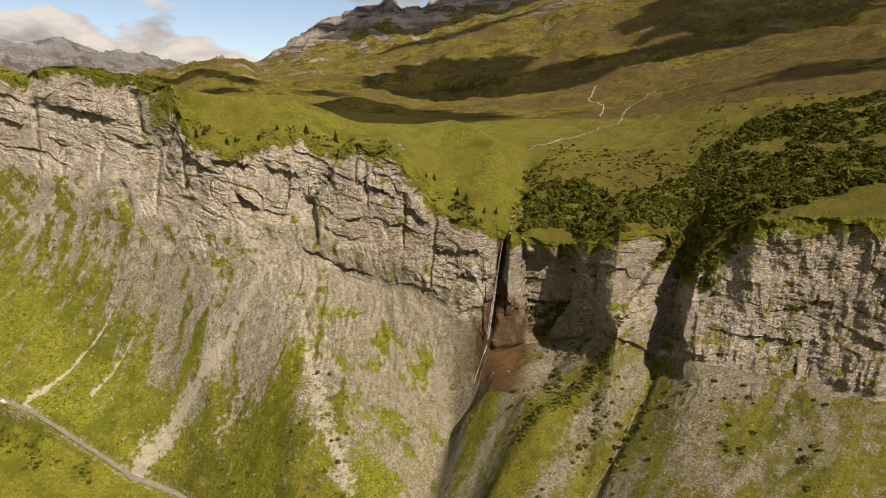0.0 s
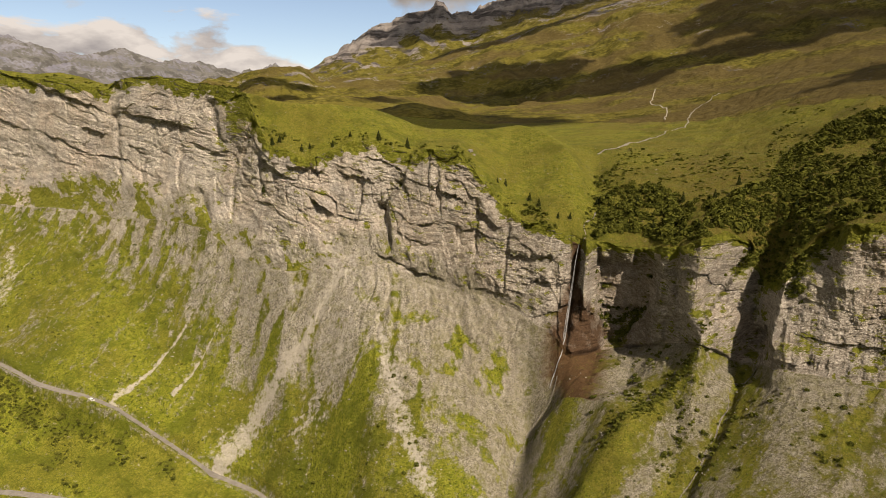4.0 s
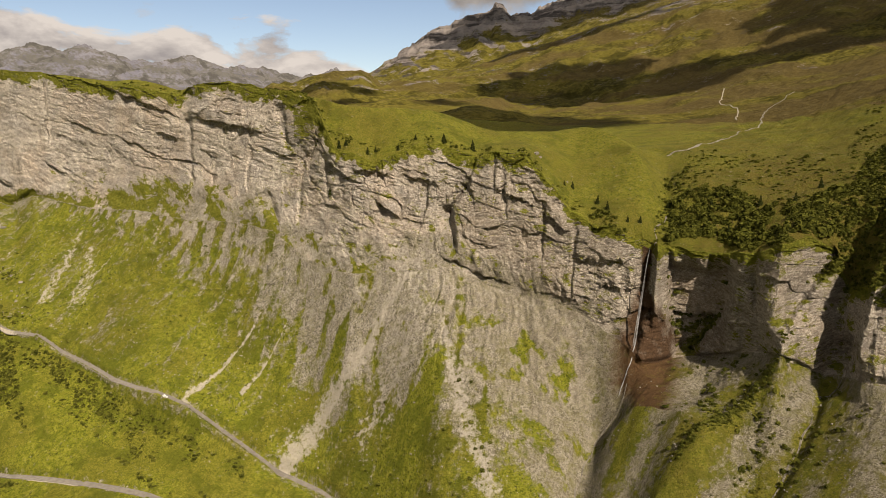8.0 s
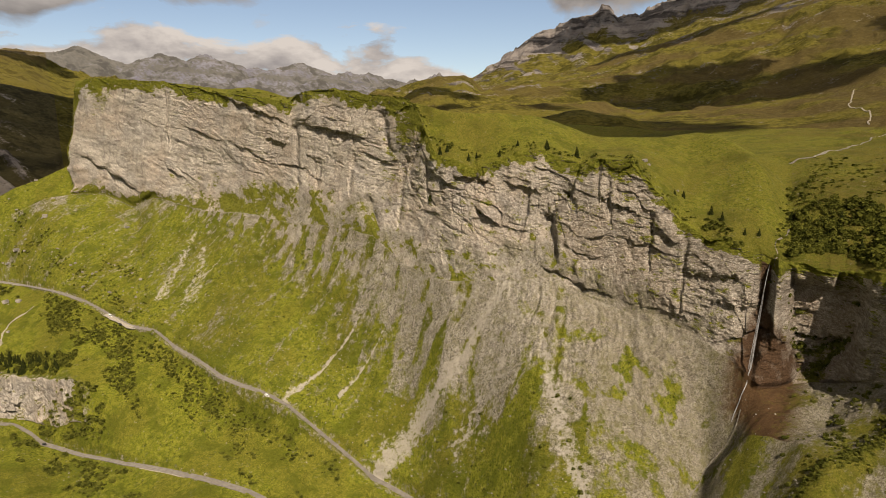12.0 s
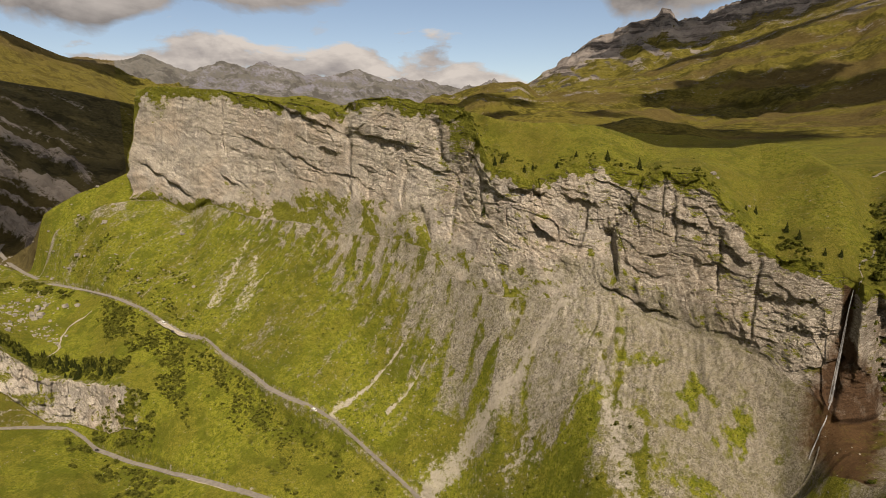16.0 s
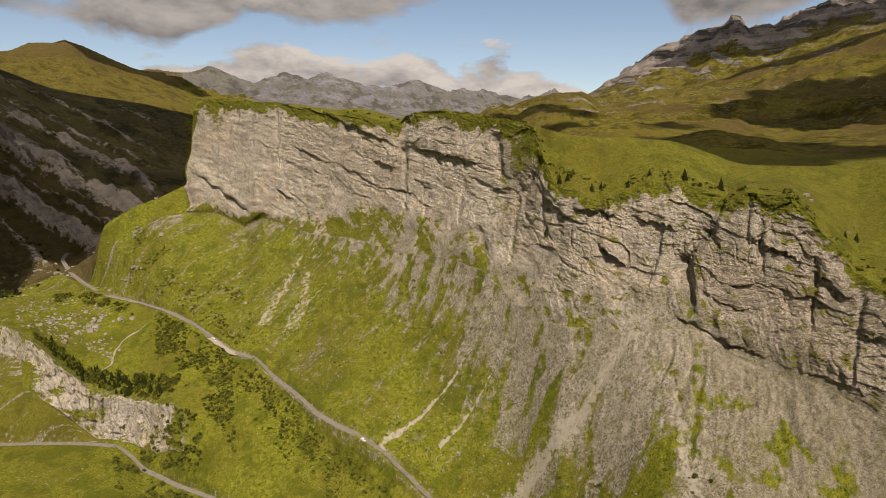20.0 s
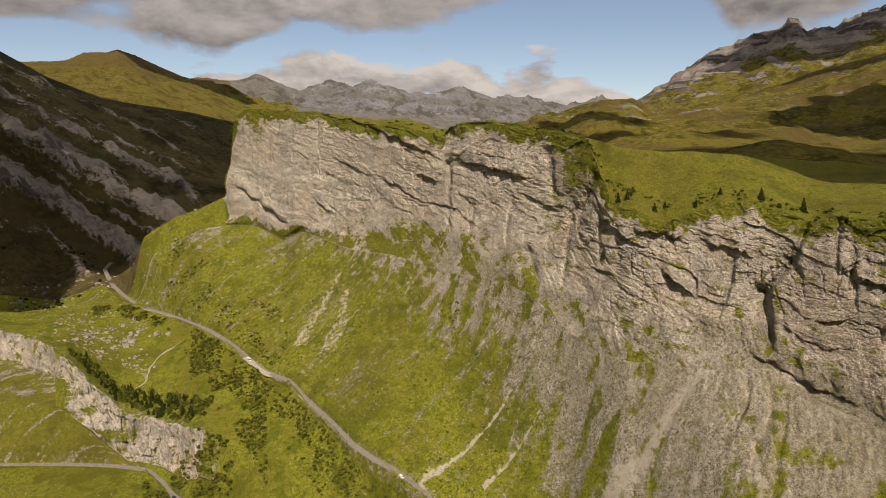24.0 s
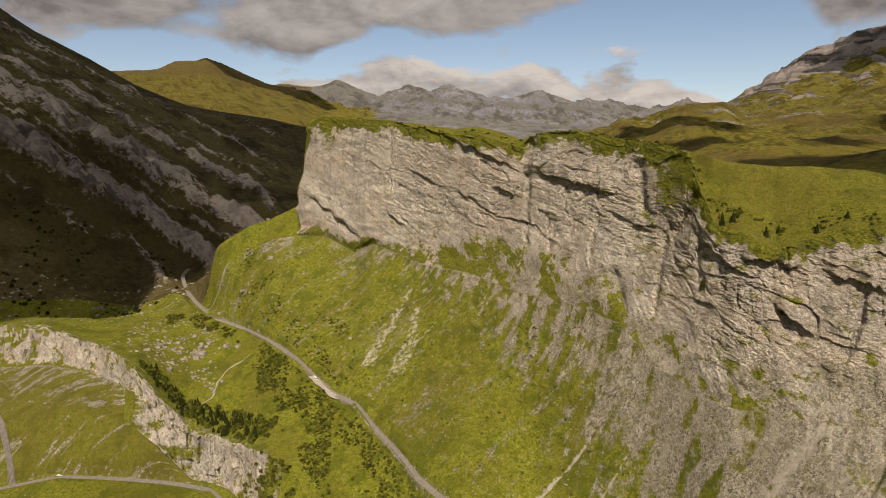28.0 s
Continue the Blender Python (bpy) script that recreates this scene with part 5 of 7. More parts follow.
bank[eb] = sstep(-0.12, 0.34, fbm(eu / 0.5, esc_f[eb] * 1.6 + 0 * eu, 81.0, 3)) * sstep(0.08, 0.2, esc_f[eb]) * sstep(-68, -65, AZG[eb]) * (1 - sstep(-57.5, -56.5, AZG[eb])) * np.clip(0.85 + fbm(AZG[eb] * 0.6, esc_f[eb] * 2 + 0 * eu, 83.0, 2), 0, 1)
# the same streaks run on down the meadow to the lower road
lb = slice(START["low"] + 7, START["esc_foot"] + 1)
lf = np.clip((rowi[lb] - START["low"]) / (START["esc_foot"] - START["low"]), 0, 1)
lu = AZG[lb] + 4.0 * (1 - lf)
bank[lb] = np.maximum(bank[lb], 0.75 * sstep(0.02, 0.42, fbm(lu / 0.5, -lf * 1.0 + 0 * lu, 81.0, 3)) * sstep(-70, -66, AZG[lb]) * (1 - sstep(-53.5, -51.5, AZG[lb])) * np.clip(0.75 + 1.2 * fbm(lu * 0.7, lf * 2, 85.0, 2), 0, 1))
bare = np.maximum(bare, 1.0 * bank)
esc_crown = np.exp(-((rowi - START["esc"] + 6) / 7.0) ** 2) * (AZG < -48) * (AZG > -72)
bare = np.maximum(bare, esc_crown * 0.75)
plateau = (rowi > i_rim) & (rowi < START["base"])
bare = np.where((plateau | (rowi == i_rim)) & (AZG > -46.2), 0.02, bare)
bare = np.maximum(bare, np.maximum(sstep(0.0, 0.5, road_near) * 0.40, sstep(0.0, 0.6, low_near) * 0.25))
rock_hi = np.zeros_like(ZZ)
rock_hi[MT] = 0.85 * crag + 0.62 * sstep(0.05, 0.4, fbm((run + 0.5 * RR[MT]) / 55, RR[MT] / 420, 39.0, 4)) * sstep(0.02, 0.2, back_f) * sstep(-15, -13, AZG[MT]) * (1 - sstep(-2, 2, AZG[MT])) + 0.16 * sstep(0.2, 0.6, gull) * sstep(START["base"], START["front"], rowi[MT]) + 0.34 * sstep(0.05, 0.5, fbm(XX[MT] / 90, YY[MT] / 60, 33.0, 4)) * sstep(START["base"] - 22, START["base"], rowi[MT]) + 0.45 * np.exp(-((AZG[MT] - 11.0) / 3.2) ** 2) * sstep(START["front"] - 16, START["front"] - 3, rowi[MT]) * (rowi[MT] <= START["front"] + 4)
bare = np.where((rowi > START["mead"]) & (AZG > -46), 0.06 + rock_hi, bare)
bare = np.where((rowi > START["back_dip"]) & (AZG < -18) & (AZG > -46), 0.13 + 0.32 * sstep(-44, -40, AZG), bare)
bare = np.where((AZG < -46.2) & (rowi > i_rim), band * 0.9 + 0.08, bare)
chute, wet = np.zeros_like(ZZ), np.zeros_like(ZZ)
for pts, w, amp in (([(-118, 489), (-150, 470), (-180, 456), (-206, 441)], 7.5, 1.0), ([(-107, 469), (-116, 456), (-126, 448), (-136, 434)], 13.0, 0.55), ([(-253, 518), (-271, 494), (-285, 476), (-292, 461)], 2.2, 1.0),
               ([(-94, 457), (-88, 441), (-82, 423), (-74, 407), (-63, 382), (-53, 364)], 6.0, 0.85), ([(-490, 632), (-486, 596), (-485, 563)], 6.5, 0.72), ([(-465, 612), (-456, 588), (-446, 562)], 10.0, 0.68),
               ([(-434, 596), (-450, 574)], 4.0, 0.7), ([(-225, 508), (-240, 490), (-252, 474)], 1.6, 0.9)):
    cs = slice(int(np.searchsorted(AZ, -52)), int(np.searchsorted(AZ, 4)))
    rs = slice(START["esc"], i_foot)
    d, t = near_line(pts, rs, cs)
    w_ = w * (0.55 + 0.9 * t) * (1 + 0.5 * pnoise(XX[rs, cs] / 9, YY[rs, cs] / 9, 1.0))
    m = amp * np.exp(-(d / np.maximum(w_, 0.5)) ** 2)
    chute[rs, cs] = np.maximum(chute[rs, cs], m)
    ZZ[rs, cs] -= 1.0 * m * calm[rs, cs]
# green tongues on the scree
for pts, w in (([(-84, 486), (-82, 455), (-80, 440)], 4.0), ([(-151, 497), (-160, 486)], 5.0), ([(-35, 446), (-40, 425)], 4.0), ([(-12, 440), (-16, 420)], 5.0), ([(-60, 420), (-63, 390), (-66, 372)], 3.0), ([(-96, 430), (-120, 400)], 14.0), ([(-175, 480), (-195, 462)], 4.0)):
    cs = slice(int(np.searchsorted(AZ, -22)), int(np.searchsorted(AZ, 8)))
    rs = slice(START["esc"], i_foot)
    d, t = near_line(pts, rs, cs)
    bare[rs, cs] -= np.clip(0.55 + 0.7 * pnoise(XX[rs, cs] / 6, YY[rs, cs] / 6, 3.0), 0, 1) * np.exp(-(d / w) ** 2)
# bare streaks and turf ridges below the gorge
for pts, w, q in ((SCAR, 14.0, 0.80), (MORAINE, 7.0, -0.6), ([(96, 360), (80, 345), (60, 325), (36, 300)], 7.5, 0.55), ([(112, 370), (102, 356), (96, 346), (90, 331)], 5.0, 0.62),
                  ([(150, 335), (139, 317), (134, 308), (121, 287)], 13.0, 0.50), ([(181, 310), (169, 296), (159, 284)], 11.0, 0.50), ([(122, 352), (106, 334), (90, 316)], 4.0, -0.45),
                  ([(165, 318), (148, 300), (140, 290)], 6.0, -0.5), ([(52, 417), (34, 399), (16, 372)], 4.0, -0.4)):
    cs = slice(int(np.searchsorted(AZ, 8)), int(np.searchsorted(AZ, 44)))
    rs = slice(START["esc"], i_foot)
    d, t = near_line(pts, rs, cs)
    bare[rs, cs] += q * np.exp(-(d / w) ** 2) * np.clip(0.7 + 0.7 * pnoise(XX[rs, cs] / 7, YY[rs, cs] / 7, 9.0), 0, 1.2)
fan = np.clip((68 - ZZ) / 32, 0, 1)
wet = np.exp(-((AZG - 11.2 - 0.5 * fan) / (0.5 + 3.0 * fan)) ** 4) * sstep(-2, 14, ZZ) * (rowi > START["talus"]) * (rowi < i_rim - 8) * 0.95
# the hollow's brown rock, darkened by colour to stand for its shade
wet = np.maximum(wet, 0.40 * sstep(12.9, 13.4, AZG) * (1 - sstep(18.0, 20.0, AZG)) * in_cliff * (1 - sstep(0.8, 1, cliff_v)))
dry = (plateau & (rowi < START["mead"])) * (0.36 + 0.16 * fbm(XX / 40, YY / 40, 55.0, 3) + 0.45 * sstep(8, 22, AZG) * (1 - 0.8 * sstep(START["dip"], START["mead"] - 4, rowi))) + (rowi > START["back_dip"]) * ((0.28 + 0.6 * sstep(490, 620, ZZ + 60 * fbm(XX / 300, YY / 300, 71.0, 2))) * (AZG < -46) + 0.4 * sstep(520, 680, ZZ) * (AZG > -18))
heath = np.zeros_like(ZZ)
heath[MT] = sstep(-0.15, 0.35, fbm(XX[MT] / 160 + RR[MT] / 300, RR[MT] / 110, 37.0, 3) + 0.25 * sstep(4, 20, AZG[MT])) * (0.7 + 0.3 * sstep(-9, -3, AZG[MT])) * sstep(-30, -22, AZG[MT]) * (rowi[MT] < START["front"])
dry = np.maximum(dry, 0.85 * heath)
# below the gorge the browner turf stands in for shade on the slopes
dry = np.maximum(dry, 0.42 * sstep(12, 16, AZG) * (rowi < i_foot) * (rowi > START["esc_foot"]))
dry[eb] = np.maximum(dry[eb], 0.55 * (AZG[eb] < -56))
dry[lb] = np.maximum(dry[lb], 0.5 * sstep(-70, -66, AZG[lb]) * (1 - sstep(-55, -52, AZG[lb])))

turf = np.zeros_like(ZZ)
arc_patch = np.zeros_like(ZZ)
arc_patch[i_foot:i_rim + 1] = fbm(arc_line[None, :] / 11 + 0 * ZZ[i_foot:i_rim + 1], ZZ[i_foot:i_rim + 1] / 9, 61.0, 3)
tz = slice(i_foot, i_rim + 1)
tarc = np.broadcast_to(arc_line[None, :], ZZ[tz].shape)
turf[tz] = in_cliff[tz] * (1.35 * sstep(0.89, 0.95, cliff_v[tz] + 0.05 * fbm(tarc / 16, 0.3, 1.0, 2) + 0.05 * fbm(tarc / 6, ZZ[tz] / 5, 1.0, 3)) + (0.45 + 0.35 * sstep(-44, -40, AZG[tz]) * (1 - sstep(-28, -22, AZG[tz]))) * (1 - sstep(0.0, 0.36, cliff_v[tz])) * sstep(-0.15, 0.4, fbm(tarc / 26, ZZ[tz] / 22, 7.0, 3)))
turf = np.maximum(turf, esc_w * (0.20 - 0.6 * LANE + 0.9 * (1 - sstep(-58.0, -57.0, AZG)) * (1 - sstep(0.66, 0.80, esc_f)) + 0.9 * sstep(-48.6, -47.6, AZG) + 0.5 * (1 - sstep(0.0, 0.25, esc_f))))
# grass runs up into the lowest beds, uneven along the foot
lip = 0.05 + 0.05 * saw(arc_line / 23.0) + 0.05 * fbm(arc_line / 9, 0.4, 3.0, 3)
turf += in_cliff * 1.1 * (1 - sstep(0.7, 1.1, cliff_v / np.maximum(lip, 0.008)[None, :])) * (1 - sstep(-40, -37, AZG))
turf[tz] += in_cliff[tz] * 0.55 * sstep(-38, -34, AZG[tz]) * (1 - sstep(-15, -10, AZG[tz])) * (1 - sstep(0.1, 0.45, cliff_v[tz])) * sstep(0.0, 0.35, fbm((tarc + 0.5 * ZZ[tz]) / 13, ZZ[tz] / 34, 27.0, 3))
turf[tz] += in_cliff[tz] * 0.42 * sstep(0.15, 0.5, fbm(tarc / 9, (ZZ[tz] + BED_DIP[None, :]) / 5, 67.0, 3)) * sstep(-28, -20, AZG[tz])
turf += in_cliff * 0.5 * sstep(12, 14, AZG) * sstep(0.72, 1.0, cliff_v) + in_cliff * 0.30 * sstep(18, 20, AZG) * sstep(-0.1, 0.5, arc_patch)
for ta, tzz, wa, wz, q in ((-32.3, 112, 1.6, 12, 0.75), (-20.2, 178, 0.9, 16, 0.62), (-43.8, 214, 1.1, 20, 0.80), (-6.2, 108, 0.25, 7, 0.6), (-22.9, 92, 0.6, 10, 0.5), (-30.5, 100, 1.0, 8, 0.4), (22.3, 72, 0.6, 12, 0.45), (-19.3, 184, 1.0, 16, 0.85), (-20.4, 168, 0.7, 16, 0.45), (-18.6, 172, 0.5, 14, 0.8), (-21.3, 140, 0.7, 18, 0.40), (-36, 100, 2.0, 8, 0.55), (-14, 75, 1.0, 8, 0.35), (-26, 96, 1.5, 8, 0.3)):
    turf += in_cliff * q * np.exp(-((AZG - ta) / wa) ** 2 - ((ZZ - tzz) / wz) ** 2)
# rock slabs that crop out of the apron near the foot
slab = np.zeros_like(ZZ)
slab[SL] = sstep(0.62, 0.12, dn[SL] + 0.25 * patchy) * sstep(-44, -36, AZG[SL]) * (1 - sstep(6, 9, AZG[SL])) + 0.7 * sstep(12, 16, AZG[SL]) * sstep(0.4, 0.0, dn[SL])
rough = slab * calm * (rowi <= i_foot)
AP = slice(START["talus"] - 20, i_foot)
ra = np.broadcast_to(arc_line[None, :], ZZ[AP].shape)
ZZ[AP] += rough[AP] * sstep(0, 5, i_foot - rowi[AP]) * (1.3 * np.round(2.5 * fbm(ra / 9, ZZ[AP] / 9, 17.0, 2)) / 2.5 + 1.1 * fbm(ra / 3.2, ZZ[AP] / 5, 19.0, 3))
# break up the upright lines of the face
jit = np.zeros_like(ZZ)
jr = slice(i_foot, i_rim + 26)
jarc = np.broadcast_to(arc_line[None, :], ZZ[jr].shape)
jit[jr] = (0.10 * fbm(jarc / 22, ZZ[jr] / 13, 14.0, 3) + 0.40 * fbm(ZZ[jr] / 24, 3.3, 0.5, 3) * np.exp(-((AZG[jr] + 45.8) / 0.8) ** 2)) * on_cliff[None, :]
jit[i_rim + 1:i_rim + 26] *= np.linspace(1, 0, 25)[:, None]
jit[i_foot:i_foot + 6] *= np.linspace(0, 1, 6)[:, None]
SIN, COS = np.sin(RAD + np.radians(jit)), np.cos(RAD + np.radians(jit))
XX, YY = CX + RR * SIN, CY + RR * COS
# distances along the beds, through them, and across the fall of the slopes
arc_g = np.broadcast_to(arc_line[None, :], ZZ.shape)
BEDZ = ZZ + BED_DIP[None, :]
jb = slice(START["road"], i_rim + 30)
BEDZ[ML] = np.where(AZG[ML] < -46, bq[ML] * 0.35, BEDZ[ML])
BEDZ[jb] += 4 * fbm(arc_g[jb] / 60, ZZ[jb] / 50, 2.0, 2) + 0.8 * fbm(arc_g[jb] / 9, ZZ[jb] / 9, 25.0, 3)
FALL = np.zeros_like(ZZ)
FALL[SL] = u_left * wl + u_right * wr + u_cone * (1 - wl) * (1 - wr) + 0.6 * bend
FALL[i_foot:i_rim + 1] = FALL[i_foot - 1]
scree = np.zeros_like(ZZ)
jf = slice(i_foot, i_rim + 1)
scree[jf] = sstep(-38, -33, AZG[jf]) * (1 - sstep(4, 9, AZG[jf])) * (1 - sstep(0.0, 0.34, cliff_v[jf] + 0.22 * fbm(arc_g[jf] / 22, ZZ[jf] / 26, 51.0, 3)))
scree[:i_foot] = 1.0
scree[START["esc_foot"] - 6:START["esc"] + 6] = 0.1
ATTRS = {"arc": arc_g, "bedz": BEDZ, "fall": FALL, "scree": scree, "bare": bare, "chute": chute, "wet": wet, "dry": dry, "turf": turf, "slab": slab}


RMONO = np.maximum.accumulate(RR, axis=0)


def height(x, y):
    """Ground height at a place, and the row it falls in."""
    az = math.degrees(math.atan2(x - CX, y - CY))
    c = min(int(np.searchsorted(AZ, az)), NC - 1)
    r = math.hypot(x - CX, y - CY)
    return float(np.interp(r, RMONO[:, c], ZZ[:, c])), int(np.searchsorted(RMONO[:, c], r)), c


def at(az, r):
    x, y = CX + r * math.sin(radians(az)), CY + r * math.cos(radians(az))
    z, row, col = height(x, y)
    return x, y, z, row, col


def sheet(name, r0, r1, mask_cols, mat, label, category="", kind="structure", smooth=True):
    """A piece of the land: the rows r0 to r1 over a run of columns."""
    c0, c1 = mask_cols
    x, y, z = XX[r0:r1 + 1, c0:c1 + 1], YY[r0:r1 + 1, c0:c1 + 1], ZZ[r0:r1 + 1, c0:c1 + 1]
    nr, nc = x.shape
    me = bpy.data.meshes.new(name)
    v = np.stack([x, y, z], -1).reshape(-1, 3).astype(np.float32)
    idx = np.arange(nr * nc).reshape(nr, nc)
    f = np.stack([idx[:-1, :-1], idx[:-1, 1:], idx[1:, 1:], idx[1:, :-1]], -1).reshape(-1, 4)
    me.vertices.add(len(v))
    me.vertices.foreach_set("co", v.ravel())
    me.loops.add(f.size)
    me.loops.foreach_set("vertex_index", f.ravel().astype(np.int32))
    me.polygons.add(len(f))
    me.polygons.foreach_set("loop_start", (np.arange(len(f)) * 4).astype(np.int32))
    me.polygons.foreach_set("use_smooth", np.full(len(f), smooth))
    me.update(calc_edges=True)
    for key, arr in ATTRS.items():
        a = me.attributes.new(key, "FLOAT", "POINT")
        a.data.foreach_set("value", np.ascontiguousarray(arr[r0:r1 + 1, c0:c1 + 1]).reshape(-1).astype(np.float32))
    me.materials.append(mat)
    ob = new(name, me)
    return tagged(ob, label, category, "", kind)


def col_of(az):
    return int(np.searchsorted(AZ, az))


LAST = NC - 1
c_left, c_ridge, c_mid, c_right = col_of(-46.1), col_of(-41.0), col_of(-19.0), col_of(60)
c_e0, c_e1 = col_of(-58.0), col_of(-47.6)
for nm, r0, r1, cc in (("ground_low", 0, START["esc_foot"], (0, LAST)), ("ground_terrace_west", START["esc_foot"], START["esc_foot"] + 33, (col_of(-72), c_e0)), ("ground_terrace_far", START["esc_foot"], START["esc"], (0, col_of(-72))), ("ground_terrace_east", START["esc_foot"], START["esc"], (c_e1, LAST)), ("ground", START["esc"], i_foot, (0, LAST))):
    sheet(nm, r0, r1, cc, MAT_GROUND, "steep green alpine slope with grey scree aprons below the cliff", "slope")
i_crown = START["esc_foot"] + 33
sheet("cliff_crown", i_crown, START["esc"], (col_of(-72), c_e0), MAT_CLIFF, "pale jagged limestone band along the top of the grassy bank", "cliff", smooth=False)
sheet("cliff_low", START["esc_foot"], START["esc"], (c_e0, c_e1), MAT_CLIFF, "low pale limestone escarpment above the lower road", "cliff", smooth=False)
sheet("ground_shoulder", i_foot, i_rim, (0, c_left), MAT_GROUND, "green turf shoulder falling away beside the cliff", "slope")
sheet("ground_valley", i_rim, START["crest"], (0, c_left), MAT_DARKMOUNT, "shaded valley floor with turf and scattered boulders", "slope")
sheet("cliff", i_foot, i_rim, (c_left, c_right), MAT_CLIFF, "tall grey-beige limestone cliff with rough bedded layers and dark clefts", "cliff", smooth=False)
sheet("ground_behind", i_foot, START["mead"], (c_right, LAST), MAT_GROUND, "grassy mountainside behind the flight", "slope")
sheet("plateau", i_rim, START["mead"], (c_left, c_right), MAT_GROUND, "rolling green alpine meadow on top of the cliff", "meadow")
sheet("mountain_west", START["crest"], START["back_dip"], (0, c_left), MAT_DARKMOUNT, "dark shaded mountainside with slanting bands of grey rock", "mountain")
sheet("mountain_peak", START["back_dip"], START["back"], (0, c_ridge), MAT_MOUNT, "grassy far peak with a sunlit ridge", "mountain")
sheet("mountain_foothills", START["mead"], START["back_dip"], (c_left, LAST), MAT_MOUNT, "green foothills and mountainside behind the meadow", "mountain")
sheet("mountain_range", START["back_dip"], START["back"], (c_ridge, c_mid), MAT_FAR_HAZED, "distant grey mountain slopes under clouds", "mountain")
sheet("mountain_skyline", START["back"], START["end"], (0, LAST), MAT_FAR_HAZED, "far grey mountain range on the skyline", "mountain")
sheet("mountain_east", START["back_dip"], START["back"], (c_mid, LAST), MAT_MOUNT, "rocky grey peaks above green mountainside", "mountain")


# ---- roads and water ----
def ribbon(name, pts, width, mat, label, category, lift=0.25, kind="structure", thick=0.5, taper=None, drape=False, step=2.5, wob=0.08):
    """A flat strip with thickness along a line of places."""
    p = np.array([(*q[:2], q[2] if len(q) > 2 else 0) for q in pts], float)
    seg = np.concatenate([[0], np.cumsum(np.linalg.norm(np.diff(p[:, :2], axis=0), axis=1))])
    n = max(int(seg[-1] / step), 4)
    s = np.linspace(0, seg[-1], n)
    q = np.stack([np.interp(s, seg, p[:, k]) for k in range(3)], -1)
    for _ in range(6):
        q[1:-1] = 0.25 * q[:-2] + 0.5 * q[1:-1] + 0.25 * q[2:]
    d = np.gradient(q[:, :2], axis=0)
    d /= np.linalg.norm(d, axis=1)[:, None]
    side = np.stack([d[:, 1], -d[:, 0]], -1)
    w = (np.full(n, width) if taper is None else np.interp(s / seg[-1], *taper)) * (1 + wob * pnoise(s / 9, 0.3))
    if drape:
        q[:, :2] += side * (wob * 6 * pnoise(s / 17, 4.4))[:, None]
    vs, fs = [], []
    for k in range(n):
        for sgn, top in ((-0.5, 1), (0.5, 1), (0.5, 0), (-0.5, 0)):
            x, y = q[k, 0] + side[k, 0] * w[k] * sgn, q[k, 1] + side[k, 1] * w[k] * sgn
            z = height(x, y)[0] if drape else q[k, 2]
            vs.append((x, y, z + (lift if top else lift - thick)))
    for k in range(n - 1):
        a, b = 4 * k, 4 * k + 4
        for i in range(4):
            j = (i + 1) % 4
            fs.append((a + i, b + i, b + j, a + j))
    fs += [(3, 2, 1, 0), (4 * n - 4, 4 * n - 3, 4 * n - 2, 4 * n - 1)]
    me = bpy.data.meshes.new(name)
    me.from_pydata(vs, [], fs)
    me.materials.append(mat)
    return tagged(new(name, me), label, category, "", kind)


def polar(az, r, z):
    return CX + r * math.sin(radians(az)), CY + r * math.cos(radians(az)), z


road_az = np.arange(-52.4, -14, 0.25)
rr_, rz_ = line_at("road", road_az)
upper = LEG[:-1] + [polar(a, r, z) for a, r, z in zip(road_az, rr_, rz_)]
ribbon("road", upper, 5.6, MAT_ROAD, "narrow grey mountain road winding below the cliff", "road", 0.3)
low_az = np.arange(-69, -28, 0.25)
lr_, lz_ = line_at("low", low_az)
ribbon("road_lower", [polar(a, r, z) for a, r, z in zip(low_az, lr_, lz_)], 6.0, MAT_ROAD, "narrow grey lower road with a tight bend", "road", 0.3)
ribbon("road_branch", [polar(-64.9, 742, 0), polar(-65.2, 771, 0), polar(-65.9, 825, 0), polar(-67, 870, 0)], 4.5, MAT_ROAD, "pale side track leaving the lower road", "road", 0.35, drape=True)
for nm, a0, a1, off, w in (("pavement_layby", -45.0, -43.0, -5.0, 5.5), ("pavement_verge", -52.2, -50.0, -4.0, 3.0), ("pavement_verge_lower", -44.0, -40.5, -4.0, 2.2)):
    aa = np.arange(a0, a1 + 0.01, 0.2)
    r_, z_ = line_at("low" if nm.endswith("lower") else "road", aa)
    ribbon(nm, [polar(a, r + off, z) for a, r, z in zip(aa, r_, z_)], w, MAT_GRAVEL, "pale gravel verge beside the mountain road", "verge", 0.22, wob=0.5)

# stream on the plateau and paths
ribbon("water_stream", [(75, 605), (90, 614), (135, 683), (190, 762), (221, 855), (288, 966)], 4.0, MAT_STREAM, "shallow pale stream winding across the high meadow", "stream", 0.35, drape=True, wob=0.7,
       taper=((0, 0.15, 0.4, 1), (1.8, 3.0, 1.2, 0.9)))
ribbon("water_upper_fall", [polar(12.4, 450, 0), polar(12.0, 432, 0), polar(11.9, 414, 0)], 0.9, MAT_STREAM, "small stream just above the waterfall", "stream", 0.3, drape=True, wob=0.8, step=1.5)
ribbon("path", [(259, 1205), (235, 1110), (207, 1008), (212, 930), (188, 841)], 1.3, MAT_GRAVEL, "pale footpath on the far meadow", "path", 0.4, drape=True, wob=0.3)
ribbon("path_terrace", [(-640, 560), (-652, 540), (-645, 525), (-628, 508), (-622, 488)], 1.6, MAT_GRAVEL, "thin pale footpath across the grassy terrace", "path", 0.3, drape=True, wob=0.6)
